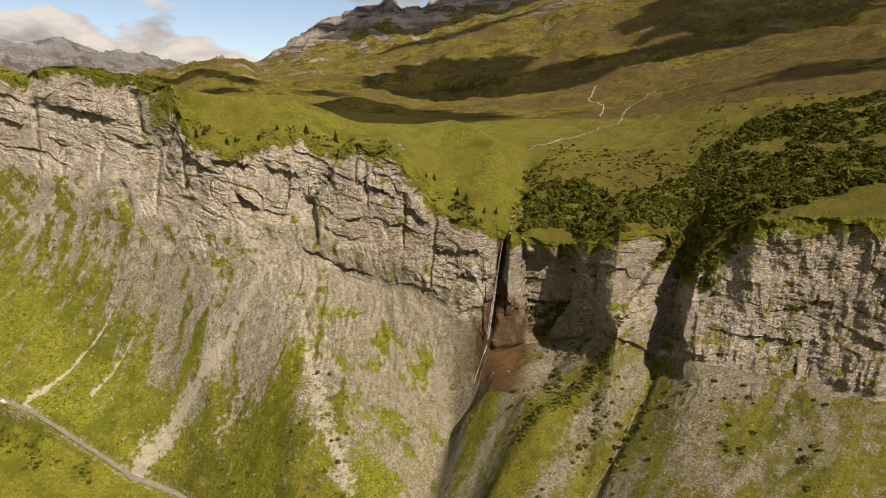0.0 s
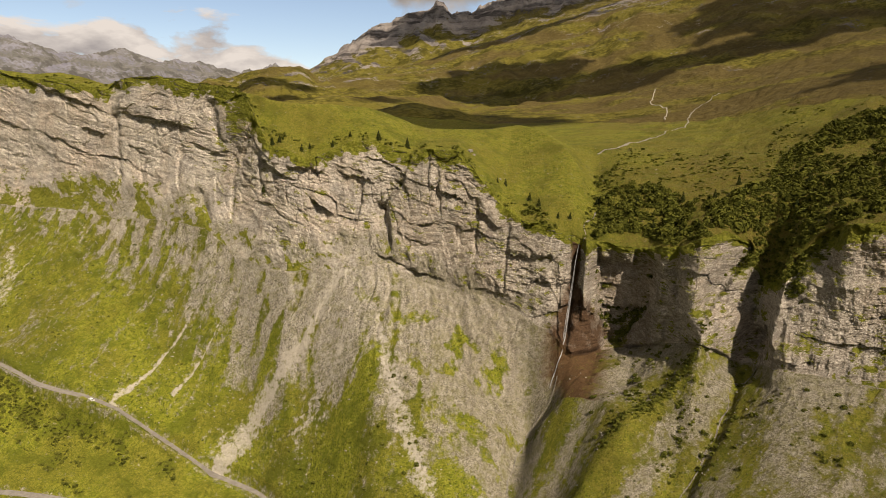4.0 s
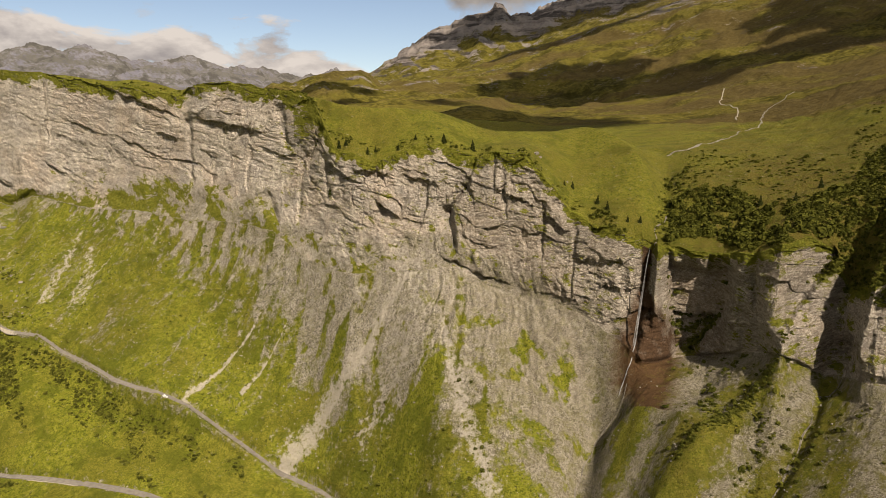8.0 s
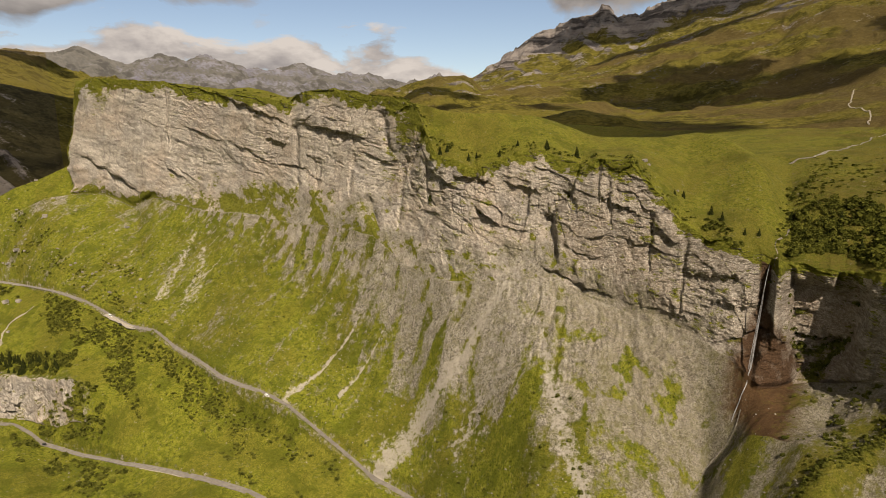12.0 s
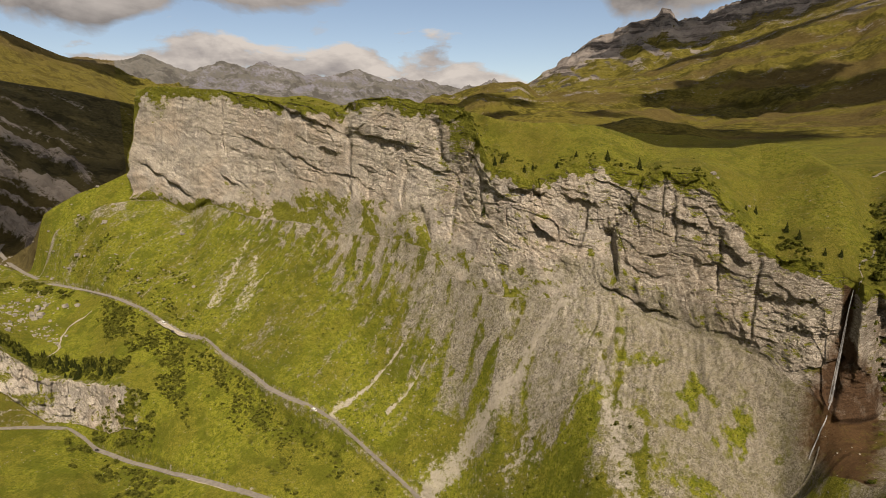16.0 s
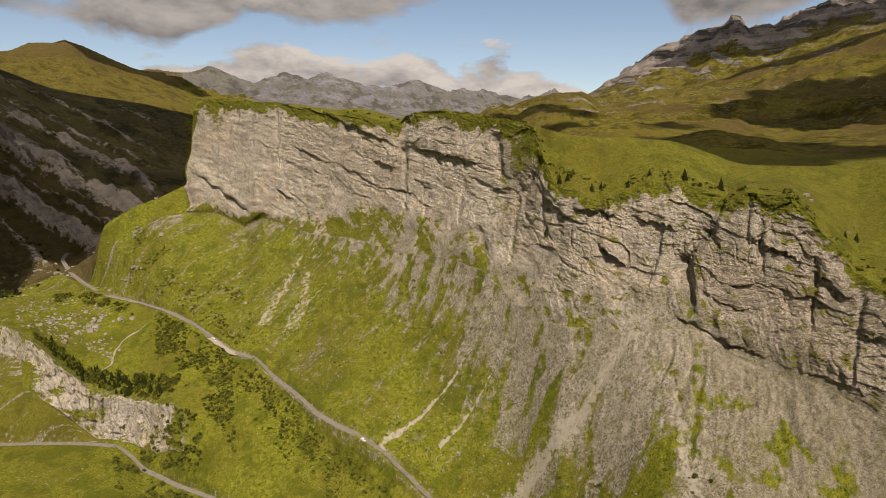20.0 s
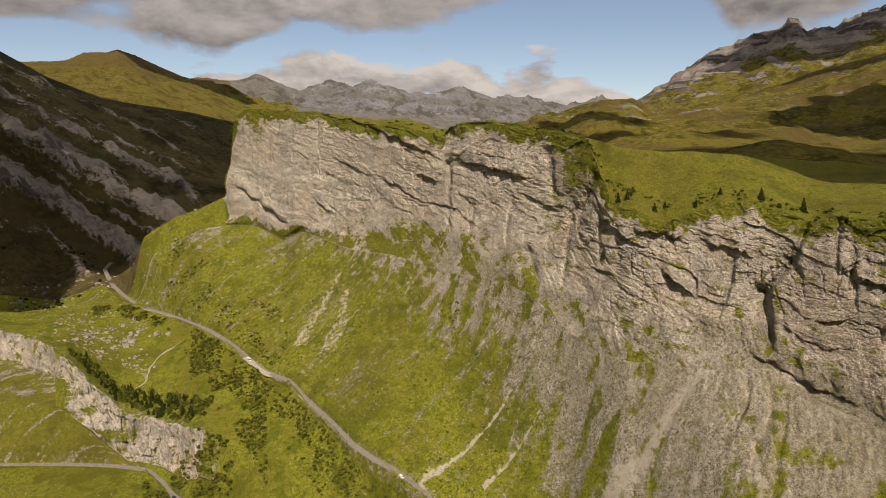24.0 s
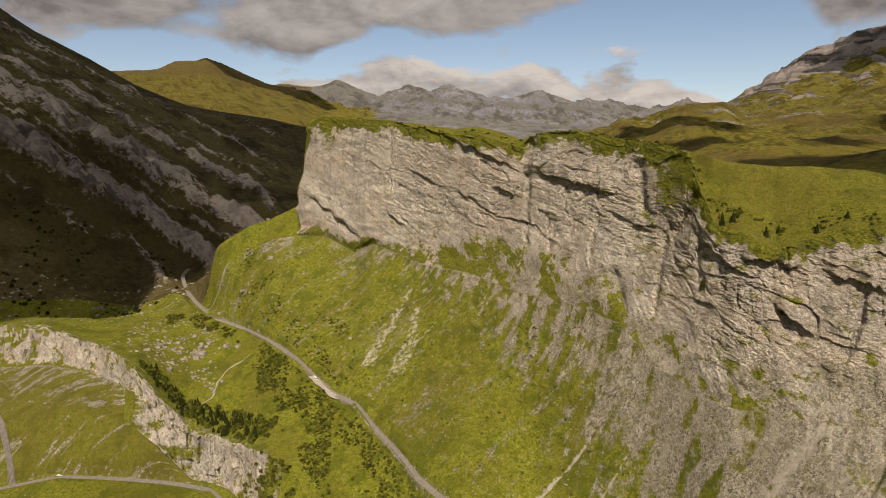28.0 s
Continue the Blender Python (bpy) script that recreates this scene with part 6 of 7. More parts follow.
ribbon("water_brook", [(26, 418), (20, 409), (12, 410), (5, 402), (-3, 380), (-9, 356), (-30, 300)], 0.55, MAT_STREAM, "thin brook running from the waterfall down the scree", "stream", 0.4, drape=True, wob=0.9)
ribbon("water_brook_gorge", [(130, 372), (114, 358), (98, 334), (83, 319), (70, 300)], 0.7, MAT_STREAM, "thread of water below the shaded gorge", "stream", 0.3, drape=True, wob=0.9)


def part(name, bm, mat, parent, label="", smooth=False):
    me = bpy.data.meshes.new(name)
    bm.to_mesh(me)
    bm.free()
    me.materials.append(mat)
    if smooth:
        me.polygons.foreach_set("use_smooth", np.ones(len(me.polygons), bool))
    ob = new(name, me)
    ob.parent = parent
    if label:
        ob["label"] = label
    return ob


def empty(name, label, category, group=""):
    ob = new(name)
    ob.empty_display_size = 0.5
    return tagged(ob, label, category, group)


# the fall: a bundle of thin strands in front of the cleft
def waterfall():
    top = empty("waterfall", "slender white waterfall dropping from the cliff's rim", "waterfall")
    rnd = random.Random(4)
    for k in range(6):
        bm = bmesh.new()
        off = (k - 2.5) / 2.5
        wide = 0.16 + 0.2 * rnd.random()
        prev = None
        t0, t1 = 0.0 + 0.05 * abs(off), 1.0 - 0.12 * rnd.random() * abs(off)
        for i in range(41):
            t = t0 + (t1 - t0) * i / 40
            az = 11.55 - 0.85 * t ** 0.8 + 0.03 * math.sin(5 * t + k)
            spread = (0.10 + 0.6 * t) * off
            r = 403 - 21 * t
            x, y, z = polar(az, r, 95.5 - 60 * t)
            ca, sa = math.cos(radians(az)), math.sin(radians(az))
            w = wide * (0.35 + 1.0 * t) * (1 + 0.3 * math.sin(9 * t + 2.1 * k))
            row = []
            for s_, d_ in ((-0.5, 0), (0, -0.35), (0.5, 0), (0, 0.2)):
                row.append(bm.verts.new((x + ca * (spread + s_ * w) + sa * d_, y - sa * (spread + s_ * w) + ca * d_, z)))
            if prev:
                for j in range(4):
                    bm.faces.new((prev[j], prev[(j + 1) % 4], row[(j + 1) % 4], row[j]))
            prev = row
        part("strand", bm, MAT_FALL, top, smooth=True)
    for path in ([(31.5, 431), (29, 426), (26, 421), (24, 416)],):
        o = ribbon("cascade", path, 0.45, MAT_FALL, "", "", 0.9, kind="", drape=True, wob=0.8, step=1.0)
        o.parent = top
        for key in ("label", "category", "kind"):
            if key in o:
                del o[key]
    return top


waterfall()


# ---- vegetation ----
def blob_variants(n, seed):
    """Ragged leafy clumps of small crossed leaf sprays: unit meshes as arrays."""
    out = []
    rs = np.random.RandomState(seed)
    for k in range(n):
        V, F = [], []
        for j in range(62):
            d = rs.normal(size=3)
            d /= np.linalg.norm(d)
            c = d * 0.42 * rs.uniform(0.6, 1.1)
            c[2] = abs(c[2]) * 1.25 + 0.08
            u = rs.normal(size=3)
            u -= 0.92 * d * (u @ d)
            u /= np.linalg.norm(u)
            w = np.cross(d + 0.22 * rs.normal(size=3), u)
            w /= np.linalg.norm(w)
            s1, s2 = rs.uniform(0.11, 0.20), rs.uniform(0.10, 0.19)
            b0 = len(V)
            V += [c - u * s1 - w * s2 * 0.7, c + u * s1 - w * s2 * 0.6, c + w * s2 * 1.1 + u * s1 * rs.uniform(-0.5, 0.5)]
            F += [(b0, b0 + 1, b0 + 2)]
        out.append((np.array(V), np.array(F)))
    return out


def stone_variants(n, seed):
    """Angular stones: unit meshes as arrays."""
    out = []
    for k in range(n):
        bm = bmesh.new()
        bmesh.ops.create_icosphere(bm, subdivisions=1, radius=0.5)
        for v in bm.verts:
            d = v.co.normalized()
            v.co = d * 0.5 * (1 + 0.7 * noise.noise(d * 2.3 + Vector((seed + k * 3.1, 0, 0))))
        out.append((np.array([v.co[:] for v in bm.verts]), np.array([[v.index for v in f.verts] for f in bm.faces])))
        bm.free()
    return out


BLOBS, STONES = blob_variants(8, 13), stone_variants(8, 2.2)


def scatter(name, places, mat, label, category, shapes=None):
    """Many clumps in one mesh: places are rows of x, y, z, width, height."""
    rnd = np.random.RandomState(len(places))
    V, F, base = [], [], 0
    for x, y, z, w, h in places:
        vs, fs = (shapes or BLOBS)[rnd.randint(8)]
        a = rnd.uniform(0, 6.28)
        c, s = math.cos(a), math.sin(a)
        st = rnd.uniform(0.75, 1.3)
        p = np.stack([(vs[:, 0] * c - vs[:, 1] * s) * w * st + x, (vs[:, 0] * s + vs[:, 1] * c) * w / st + y, vs[:, 2] * h + z], -1)
        V.append(p), F.append(fs + base)
        base += len(vs)
    V, F = np.concatenate(V), np.concatenate(F)
    me = bpy.data.meshes.new(name)
    me.vertices.add(len(V))
    me.vertices.foreach_set("co", V.astype(np.float32).ravel())
    me.loops.add(F.size)
    me.loops.foreach_set("vertex_index", F.ravel().astype(np.int32))
    me.polygons.add(len(F))
    me.polygons.foreach_set("loop_start", (np.arange(len(F)) * 3).astype(np.int32))
    me.update(calc_edges=True)
    me.materials.append(mat)
    return tagged(new(name, me), label, category, "", "stuff")


def sow(n, a0, a1, r0, r1, size, seed, thresh=-9.0, patch=25.0, tall=0.8, keepout=None):
    """Places for clumps in a sector of the plan, thicker where a slow noise is high."""
    rnd = np.random.RandomState(seed)
    out = []
    az = rnd.uniform(a0, a1, n * 4)
    t = rnd.uniform(0, 1, n * 4)
    lo, hi = (np.interp(az, *r0) if isinstance(r0, tuple) else np.full(n * 4, r0)), (np.interp(az, *r1) if isinstance(r1, tuple) else np.full(n * 4, r1))
    r = lo + (hi - lo) * t
    x, y = CX + r * np.sin(np.radians(az)), CY + r * np.cos(np.radians(az))
    d = fbm(x / patch, y / patch, seed * 1.7, 3)
    ok = d + rnd.uniform(-0.15, 0.15, n * 4) > thresh
    for k in np.nonzero(ok)[0]:
        if len(out) >= n:
            break
        z, row, col = height(x[k], y[k])
        if road_near[min(row, NR - 1), col] > 0.02 or low_near[min(row, NR - 1), col] > 0.02:
            continue
        w = size * (0.35 + 1.4 * rnd.uniform(0, 1) ** 1.7)
        out.append((x[k], y[k], z - 0.1, w, w * tall * rnd.uniform(0.7, 1.3)))
    return out


RIMR = (AZ[60:-71], ring["rim"][0][60:-71])
off = lambda d: (RIMR[0], RIMR[1] + d)
ROADK = (AZ[60:-71], ROADR[60:-71])
roff = lambda d: (ROADK[0], ROADK[1] + d)
FOOTK = (AZ[60:-71], ring["foot"][0][60:-71])
foff = lambda d: (FOOTK[0], FOOTK[1] + d)
gully_in, gully_out = ((12.6, 24, 26, 28, 31, 35, 38, 44), (400, 400, 415, 430, 372, 372, 400, 430)), ((12.6, 24, 26, 28, 31, 35, 38, 44), (410, 420, 470, 545, 590, 610, 620, 640))
alder = sow(6200, 26.5, 44, *[(g[0], g[1]) for g in (gully_in, gully_out)], 3.0, 3, -0.16, 26, 0.75)
alder += sow(520, 28, 44, *[(g[0], g[1]) for g in (gully_in, gully_out)], 6.0, 35, -0.05, 26, 0.9)
alder += sow(2300, 12.8, 27, off(2), off(58), 2.8, 5, -0.06, 17, 0.8)
alder += sow(260, 13, 24.5, off(-1), off(18), 2.5, 48, -0.1, 14, 0.8)
alder += sow(260, 12.8, 26, off(4), off(50), 5.2, 36, -0.2, 20, 1.0)
alder += sow(700, 13, 30, off(50), off(165), 2.2, 6, 0.0, 18, 0.6)
alder += sow(160, 11.6, 13.6, off(2), off(110), 2.6, 37, -0.3, 20, 0.7)
alder += sow(300, 24, 44, off(150), off(290), 2.6, 38, 0.1, 24, 0.5)
scatter("alder_thicket", alder, MAT_SHRUB, "dark green alder thicket on the slope above the cliff", "shrubs")
gorge = sow(460, 25.2, 31.0, off(-6), off(30), 3.2, 7)
scatter("gorge_shrubs", gorge, MAT_SHRUB, "dark green bushes hanging into the gorge", "shrubs")
below = sow(900, -49.5, -27, roff(-75), roff(-9), 2.3, 8, 0.06, 24)
below += sow(1100, -49.0, -43.5, roff(-120), roff(-12), 2.4, 9, -0.02, 30)
below += sow(500, -46, -34, roff(-48), roff(-8), 2.2, 39, -0.05, 40)
below += sow(300, -56, -50.5, roff(-40), roff(-6), 3.2, 10, 0.0, 24)
scatter("roadside_shrubs", below, MAT_SHRUB, "low green bushes on the slope below the road", "shrubs")
slope = sow(800, -52, -24, roff(12), roff(150), 1.5, 11, 0.0, 16)
slope += sow(600, -50.5, -42, roff(12), roff(100), 1.8, 12, 0.02, 24)
slope += sow(150, -18, -2, foff(-150), foff(-70), 2.2, 13, -0.05, 16)
slope += sow(260, 14, 42, foff(-120), foff(-8), 2.4, 14, 0.0, 18)
slope += sow(180, 17, 24, foff(-70), foff(-4), 2.0, 25, 0.0, 14)
for k in range(260):
    f, wob_ = (k / 260) ** 0.8, random.Random(900 + k)
    bx, by = 106 - 60 * f + wob_.gauss(-2.5, 2.6), 376 - 36 * f + wob_.gauss(1.5, 2.6)
    bw = wob_.uniform(1.0, 2.8)
    slope.append((bx, by, height(bx, by)[0] - 0.1, bw, bw * 0.7))
scatter("slope_shrubs", slope, MAT_SHRUB, "small scattered bushes on the green slope", "shrubs")
esc_b = sow(330, -57, -47.5, ((-57, -54, -51, -48), (775, 715, 672, 615)), ((-57, -54, -51, -48), (795, 745, 712, 650)), 4.2, 15, -0.3, 18, 1.2)
esc_b += sow(200, -51.5, -46.2, ((-51.5, -46), (600, 545)), ((-51.5, -46), (640, 590)), 4.0, 16, -0.1, 18)
esc_b += sow(260, -52.5, -44, ((-52.5, -44), (560, 440)), ((-52.5, -44), (630, 495)), 3.6, 18, 0.0, 18)
scatter("terrace_thicket", esc_b, MAT_SHRUB, "dark green thicket along the top of the pale escarpment", "shrubs")
rimb = sow(420, -45, 10, off(1), off(14), 2.0, 17, 0.0, 14)
rimb += sow(150, -23, -18.6, off(-2), off(16), 2.6, 27)
rimb += sow(260, -30, 11, off(6), off(110), 1.1, 47, 0.1, 20, 0.6)
rimb += sow(70, 5.6, 8.8, off(1), off(17), 2.8, 61, 0.0, 10, 0.8)
scatter("rim_shrubs", rimb, MAT_SHRUB, "low dark bushes along the cliff's rim", "shrubs")
far_w = sow(260, -66, -55, 1080.0, 1300.0, 4.0, 19, 0.0, 60, 1.0)
scatter("valley_woods", far_w, MAT_SPRUCE, "dark scrub and trees on the shaded valley side", "trees")


def spruce(seed, tall):
    """A small spruce: tapered trunk and whorls of drooping boughs."""
    rnd = random.Random(seed)
    top = empty("spruce", "small dark spruce on the grassy cliff top", "tree", "spruces on the cliff")
    bm = bmesh.new()
    bmesh.ops.create_cone(bm, cap_ends=True, segments=7, radius1=tall * 0.028, radius2=tall * 0.004, depth=tall, matrix=Matrix.Translation((0, 0, tall / 2 - 0.2)))
    part("trunk", bm, MAT_BARK, top)
    bm = bmesh.new()
    levels = 13
    for i in range(levels):
        f = i / (levels - 1)
        z = tall * (0.06 + 0.90 * f)
        reach_ = tall * 0.30 * (1 - f) ** 0.8 + 0.12
        m = 9 if f < 0.6 else 6
        for j in range(m):
            a = 6.283 * (j + rnd.random() * 0.7) / m + i
            L = reach_ * rnd.uniform(0.7, 1.2)
            d = Vector((math.cos(a), math.sin(a), 0))
            s = Vector((-d.y, d.x, 0))
            droop = L * rnd.uniform(0.15, 0.45)
            p0 = Vector((0, 0, z))
            p1 = p0 + d * L * 0.55 + Vector((0, 0, -droop * 0.3))
            p2 = p0 + d * L + Vector((0, 0, -droop))
            w = L * 0.38
            vs = [bm.verts.new(p) for p in (p0, p1 + s * w, p2, p1 - s * w, p1 + Vector((0, 0, tall * 0.035)), p1 - Vector((0, 0, tall * 0.05)))]
            for tri in ((0, 1, 4), (1, 2, 4), (2, 3, 4), (3, 0, 4), (1, 0, 5), (2, 1, 5), (3, 2, 5), (0, 3, 5)):
                bm.faces.new([vs[q] for q in tri])
    part("crown", bm, MAT_SPRUCE, top)
    return top


SPRUCES = [spruce(k, 6.0) for k in range(3)]
rnd = random.Random(11)
first = list(SPRUCES)


def plant(x, y, tall, label=""):
    z = height(x, y)[0]
    src = SPRUCES[rnd.randrange(3)]
    f = tall / 6.0
    m = pose(x, y, z - 0.15, rnd.uniform(-3, 3), rnd.uniform(-3, 3), rnd.uniform(0, 360)) @ Matrix.Diagonal((f * rnd.uniform(0.9, 1.2), f, f * rnd.uniform(0.9, 1.15), 1))
    if first:
        o = first.pop()
    else:
        o = copy_thing(src, Matrix())
    o.matrix_basis = m
    if label:
        o["label"] = label
        o["group"] = "trees on the escarpment"


for x, y, h in ((-186, 529, 6.5), (-181, 531, 6), (-163, 527, 6), (-126, 534, 5), (-139, 529, 4.5), (-103, 529, 7.5), (-81, 530, 8), (-6, 517, 6), (-12, 512, 4), (11, 497, 6), (37, 469, 5), (29, 470, 4.5), (-195, 530, 6), (17, 486, 6), (-158, 533, 4), (60, 500, 7),
                (84, 480, 7), (100, 462, 7.5), (90, 455, 6), (112, 470, 6.5), (128, 455, 6), (148, 470, 7), (165, 420, 6.5), (180, 440, 7)):
    plant(x, y, h)
for k in range(70):
    a = rnd.uniform(-56.5, -48.2)
    r = float(np.interp(a, (-57, -54, -51, -48), (775, 715, 672, 615))) + rnd.uniform(-6, 30)
    plant(CX + r * math.sin(radians(a)), CY + r * math.cos(radians(a)), rnd.uniform(5, 9.5), "dark green tree at the edge of the escarpment")


# ---- boulders ----
def boulder_mesh(seed):
    bm = bmesh.new()
    bmesh.ops.create_icosphere(bm, subdivisions=2, radius=0.5)
    for v in bm.verts:
        d = v.co.normalized()
        f = 1 + 0.5 * noise.noise(d * 1.3 + Vector((seed * 7.3, 1, 2)))
        q = Vector([max(-0.36, min(0.36, c * 0.62 * f)) for c in d])
        q += 0.05 * d * noise.noise(d * 6 + Vector((0, seed, 0)))
        v.co = q
        v.co.z = max(v.co.z, -0.25)
    me = bpy.data.meshes.new("boulder")
    bm.to_mesh(me)
    bm.free()
    me.materials.append(MAT_BOULDER)
    return me


BMESH = [boulder_mesh(k) for k in range(8)]


def put_boulder(x, y, size, group, label):
    z = height(x, y)[0]
    o = new("boulder", rnd.choice(BMESH))
    o.matrix_basis = pose(x, y, z + 0.1 * size, rnd.uniform(-15, 15), rnd.uniform(-15, 15), rnd.uniform(0, 360)) @ Matrix.Diagonal((size * rnd.uniform(0.8, 1.5), size * rnd.uniform(0.7, 1.1), size * rnd.uniform(0.6, 0.95), 1))
    return tagged(o, label, "boulder", group)


for k in range(110):
    x, y = rnd.gauss(-733, 34), rnd.gauss(540, 24)
    put_boulder(x, y, rnd.choice((1.8, 2.4, 3.2, 4.5, 6.5)) * rnd.uniform(0.7, 1.2), "boulder field on the terrace", "pale grey fallen boulder on the grassy terrace")
for k in range(45):
    a, r = rnd.uniform(-53, -42), rnd.uniform(12, 110)
    q = at(a, float(np.interp(a, AZ, ROADR)) + r)
    put_boulder(q[0], q[1], rnd.uniform(1.2, 4.0), "boulders on the slope", "pale grey boulder half sunk in the green slope")
for x, y, s_ in ((-732, 627, 7), (-738, 620, 5), (-770, 622, 6), (-709, 650, 6), (-598, 655, 5), (-760, 690, 5), (-33, 528, 4.5), (-30, 526, 3), (-10, 520, 2.5)):
    put_boulder(x, y, s_, "boulders on the slope", "large pale boulder on green turf")


def stones(n, a0, a1, r0, r1, size, seed, name, label, thresh=0.0):
    pl = sow(n, a0, a1, r0, r1, size, seed, thresh, 20, 0.6)
    return scatter(name, pl, MAT_BOULDER, label, "stones", STONES)


stones(1500, -52, -18, roff(8), foff(-4), 0.9, 41, "slope_stones", "small pale stones scattered on the green slope")
stones(500, -70, -52, roff(-70), roff(60), 1.6, 42, "terrace_stones", "small pale stones on the terrace")
stones(420, -58, -52, roff(-170), roff(-25), 2.3, 46, "terrace_rubble", "grey boulders and rubble strewn over the grassy terrace", 0.12)
stones(260, -68, -54, 1060.0, 1200.0, 4.0, 43, "valley_stones", "pale boulders lying on the shaded valley floor")
stones(900, -24, 40, foff(-130), foff(-3), 0.9, 44, "scree_stones", "loose stones on the scree")
stones(260, -66, -46, ((-66, -46), (700, 500)), ((-66, -46), (740, 540)), 0.9, 45, "roadside_stones", "white stones on the lower meadow")


# ---- cars ----
def glossy(name, col, rough=0.3, metal=0.0):
    m, add, link, bsdf = new_mat(name)
    bsdf.inputs["Base Color"].default_value = (*col, 1)
    bsdf.inputs["Roughness"].default_value = rough
    bsdf.inputs["Metallic"].default_value = metal
    return m


MAT_WHITE, MAT_DARKCAR = glossy("white_car_paint", (0.8, 0.8, 0.78)), glossy("dark_car_paint", (0.03, 0.03, 0.035))
MAT_GLASSY, MAT_TYRE, MAT_RIM = glossy("dark_car_glass", (0.02, 0.022, 0.025), 0.08), glossy("tyre_rubber", (0.02, 0.02, 0.02), 0.9), glossy("wheel_rim", (0.5, 0.5, 0.5), 0.35, 0.8)


def prism(bm, outline, half):
    """A body from a side outline (x, z), narrowed a little towards its top."""
    zs = [z for _, z in outline]
    lo, hi = min(zs), max(zs)
    a = [bm.verts.new((x, -half * (1 - 0.14 * (z - lo) / (hi - lo)), z)) for x, z in outline]
    b = [bm.verts.new((x, half * (1 - 0.14 * (z - lo) / (hi - lo)), z)) for x, z in outline]
    bm.faces.new(a[::-1]), bm.faces.new(b)
    for i in range(len(a)):
        j = (i + 1) % len(a)
        bm.faces.new((a[i], a[j], b[j], b[i]))
    bmesh.ops.bevel(bm, geom=bm.edges[:], offset=0.06, segments=2, affect="EDGES")


def car(az, line, paint, label, van=False, side=1.5):
    top = empty("van" if van else "car", label, "van" if van else "car", "vehicles on the roads")
    L, H = (5.4, 2.3) if van else (4.4, 1.5)
    bm = bmesh.new()
    prism(bm, [(-L / 2, 0.35), (L / 2, 0.35), (L / 2, 0.75), (L * 0.42, 0.95), (-L / 2, 0.95)], 0.9)
    part("body", bm, paint, top)
    bm = bmesh.new()
    prism(bm, [(-L * 0.46, 0.93), (L * 0.30, 0.93), (L * (0.22 if van else 0.12), H), (-L * (0.46 if van else 0.34), H)], 0.84)
    part("cabin", bm, paint, top)
    for nm, ol in (("side_window", [(-L * 0.30, 1.0), (L * 0.22, 1.0), (L * 0.12, H - 0.15), (-L * 0.28, H - 0.15)]),):
        bm = bmesh.new()
        prism(bm, ol, 0.855)
        part(nm, bm, MAT_GLASSY, top)
    bm = bmesh.new()
    prism(bm, [(L * 0.265, 1.0), (L * 0.315, 0.96), (L * 0.235, H - 0.08), (L * 0.19, H - 0.1)], 0.7)
    part("windscreen", bm, MAT_GLASSY, top)
    for wx in (-L * 0.31, L * 0.31):
        for wy in (-0.82, 0.82):
            bm = bmesh.new()
            bmesh.ops.create_cone(bm, cap_ends=True, segments=16, radius1=0.34, radius2=0.34, depth=0.22, matrix=pose(wx, wy, 0.34, 90))
            w = part("wheel", bm, MAT_TYRE, top)
            bm = bmesh.new()
            bmesh.ops.create_cone(bm, cap_ends=True, segments=12, radius1=0.2, radius2=0.2, depth=0.24, matrix=pose(wx, wy, 0.34, 90))
            part("rim", bm, MAT_RIM, w)
    for wy in (-0.62, 0.62):
        bm = bmesh.new()
        bmesh.ops.create_cube(bm, size=1, matrix=Matrix.Translation((L / 2, wy, 0.72)) @ Matrix.Diagonal((0.08, 0.3, 0.14, 1)))
        part("headlight", bm, MAT_RIM, top, "clear headlight")
    (r0, r1), (z0, z1) = line_at(line, np.array([az - 0.2, az + 0.2]))
    a, b = Vector(polar(az - 0.2, r0, z0)), Vector(polar(az + 0.2, r1, z1))
    d = (b - a).normalized()
    n = Vector((d.y, -d.x, 0))
    p = (a + b) / 2 + n * side
    top.matrix_basis = Matrix.Translation((p.x, p.y, p.z + 0.31)) @ pose(0, 0, 0, 0, -math.degrees(math.asin(d.z)), math.degrees(math.atan2(d.y, d.x)))
    return top


car(-44.6, "road", MAT_WHITE, "white van driving on the mountain road", True)
car(-43.7, "road", MAT_DARKCAR, "dark car parked on the gravel lay-by", False, 5.2)
car(-62.2, "low", MAT_WHITE, "white car on the lower road", False, -1.4)
car(-50.3, "low", MAT_DARKCAR, "dark car on the lower road near the bend")
car(-33.0, "road", MAT_WHITE, "small white car on the mountain road")


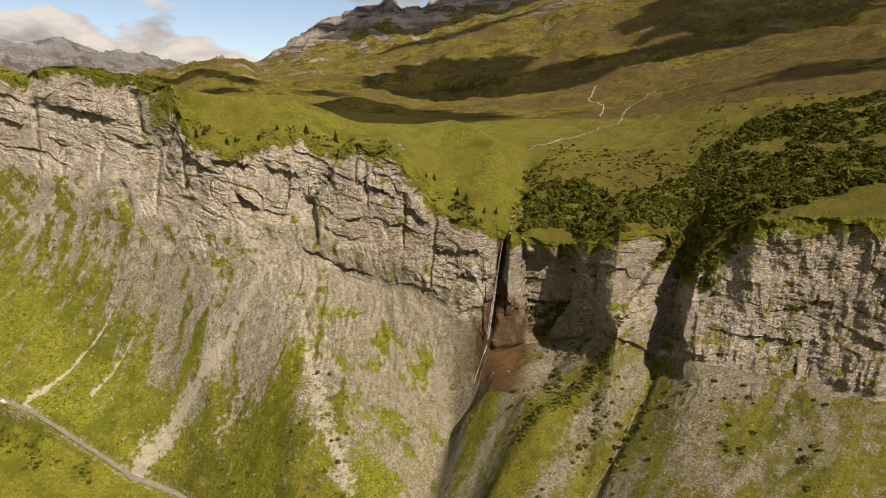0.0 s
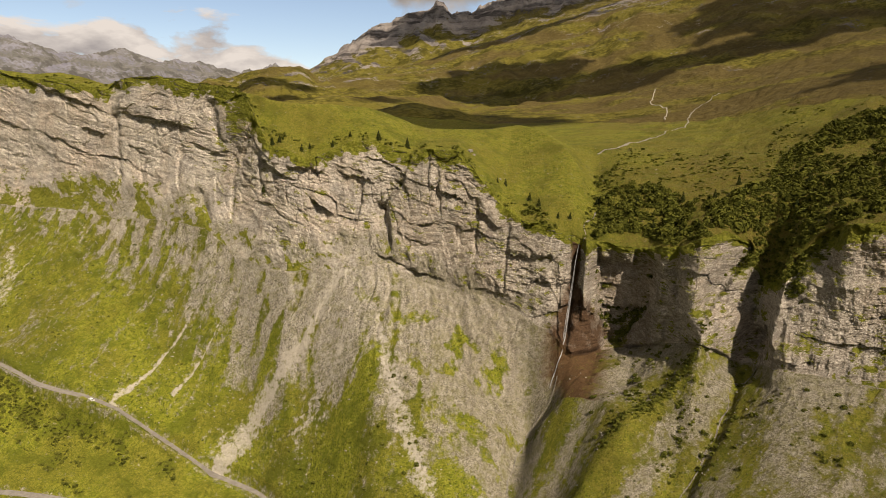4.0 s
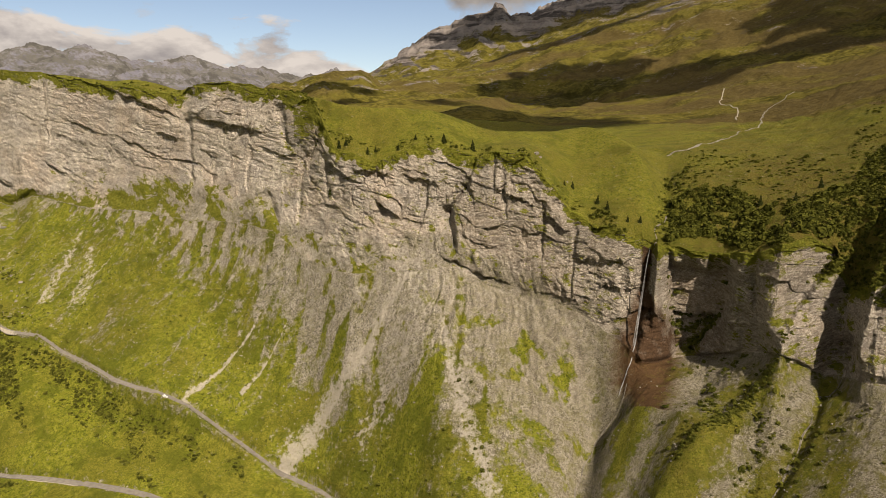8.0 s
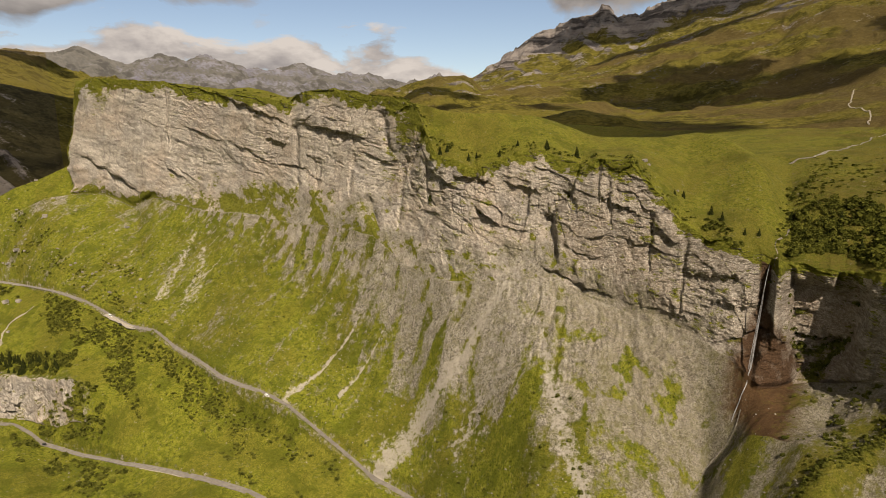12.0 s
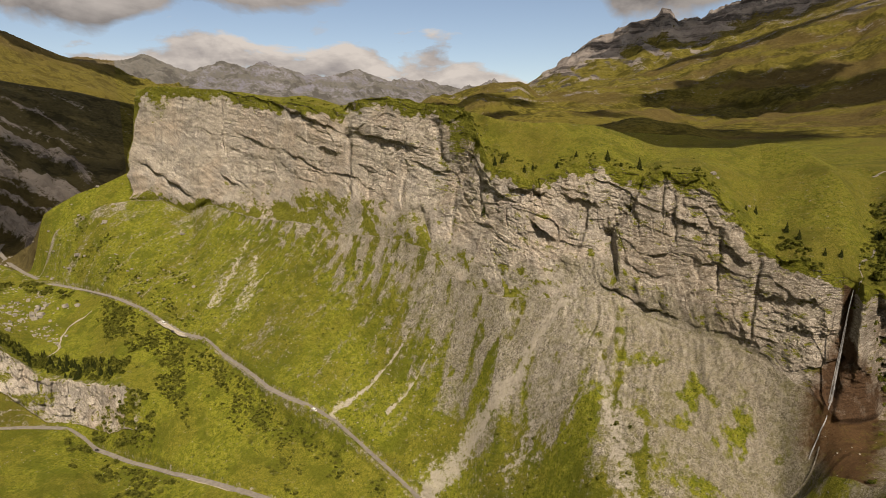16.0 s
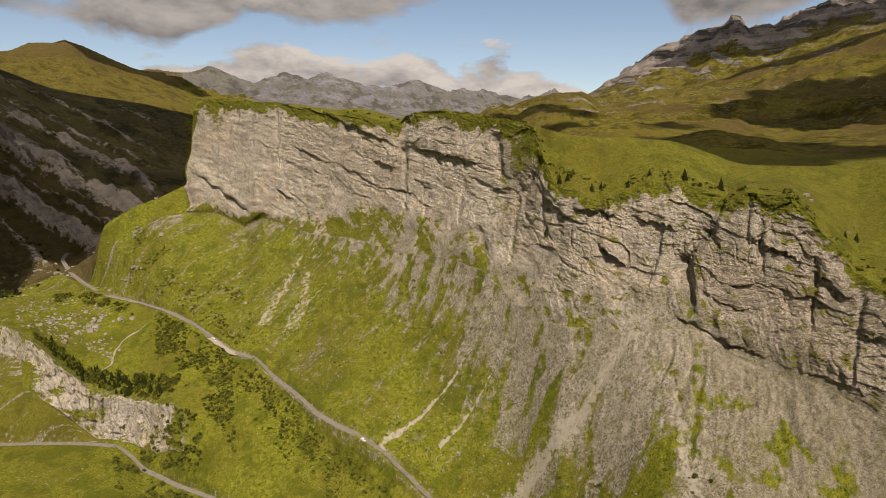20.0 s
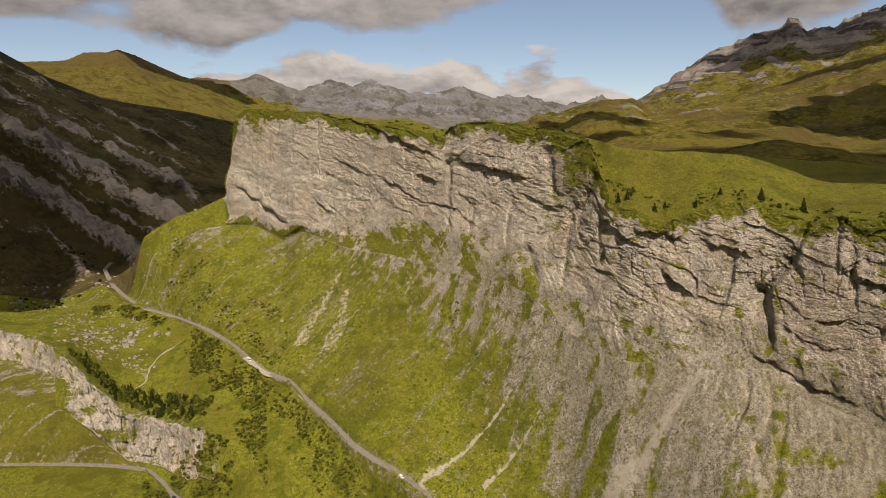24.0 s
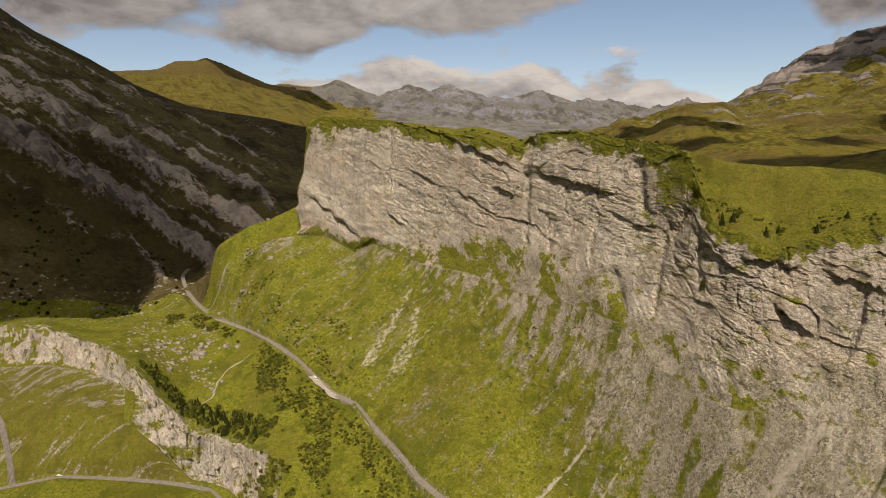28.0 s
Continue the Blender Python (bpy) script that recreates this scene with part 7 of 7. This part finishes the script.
# ---- unseen clouds added to shade the far slopes ----
def shade_cloud_material():
    """White vapour of the added clouds, which lets a fifth of the sunlight through."""
    m, add, link, bsdf = new_mat("shade_cloud_white")
    n = noise_fac(add, link, 0.01, 5, 0.6)
    link(mix_node(add, link, n, (0.75, 0.75, 0.75), (0.9, 0.9, 0.9)), bsdf.inputs["Base Color"])
    bsdf.inputs["Roughness"].default_value = 1.0
    bsdf.inputs["Alpha"].default_value = 0.64
    return m


MAT_SHADE_CLOUD = shade_cloud_material()


def cloud(x, y, z, rx, ry, seed, high=1500.0):
    """An unseen cumulus cloud added to shade the ground round (x, y, z): it hangs on the way from there to the sun."""
    t = (high - z) / SUN_DIR.z
    c = Vector((x, y, z)) + SUN_DIR * t
    bm = bmesh.new()
    bmesh.ops.create_icosphere(bm, subdivisions=5, radius=1.0)
    for v in bm.verts:
        d = v.co.normalized()
        f = 1 + 0.55 * noise.noise(d * 1.9 + Vector((seed, 0, 0))) + 0.36 * noise.noise(d * 4.3 + Vector((0, seed, 0))) + 0.10 * noise.noise(d * 9.0 + Vector((0, 0, seed)))
        v.co = Vector((d.x * rx * f, d.y * ry * f, max(d.z * 0.35, -0.12) * min(rx, ry) * f))
    me = bpy.data.meshes.new("cloud")
    bm.to_mesh(me)
    bm.free()
    me.materials.append(MAT_SHADE_CLOUD)
    me.polygons.foreach_set("use_smooth", np.ones(len(me.polygons), bool))
    o = new("cloud", me)
    o.location = c
    return tagged(o, "unseen white cloud added to shade the slopes", "cloud", "clouds")


# each call names a slope to darken; its cloud hangs out of view
cloud(-1560, 900, 180, 520, 560, 2.0)
cloud(-1290, 640, 0, 240, 260, 7.0)
cloud(-1650, 1650, 300, 560, 420, 6.0)
cloud(-120, 940, 180, 180, 150, 3.0)
cloud(-340, 1290, 215, 130, 70, 16.0)
cloud(-560, 1560, 260, 120, 80, 17.0)
cloud(0, 1700, 285, 160, 190, 9.0)
cloud(-60, 3250, 640, 420, 260, 15.0)
cloud(720, 1750, 400, 210, 260, 4.0)
cloud(470, 760, 210, 120, 90, 5.0)
cloud(190, 1530, 260, 290, 130, 13.0)
cloud(640, 1480, 350, 170, 90, 14.0)
cloud(20, 2350, 450, 220, 170, 12.0)
cloud(-3150, 2720, 600, 330, 210, 11.0)
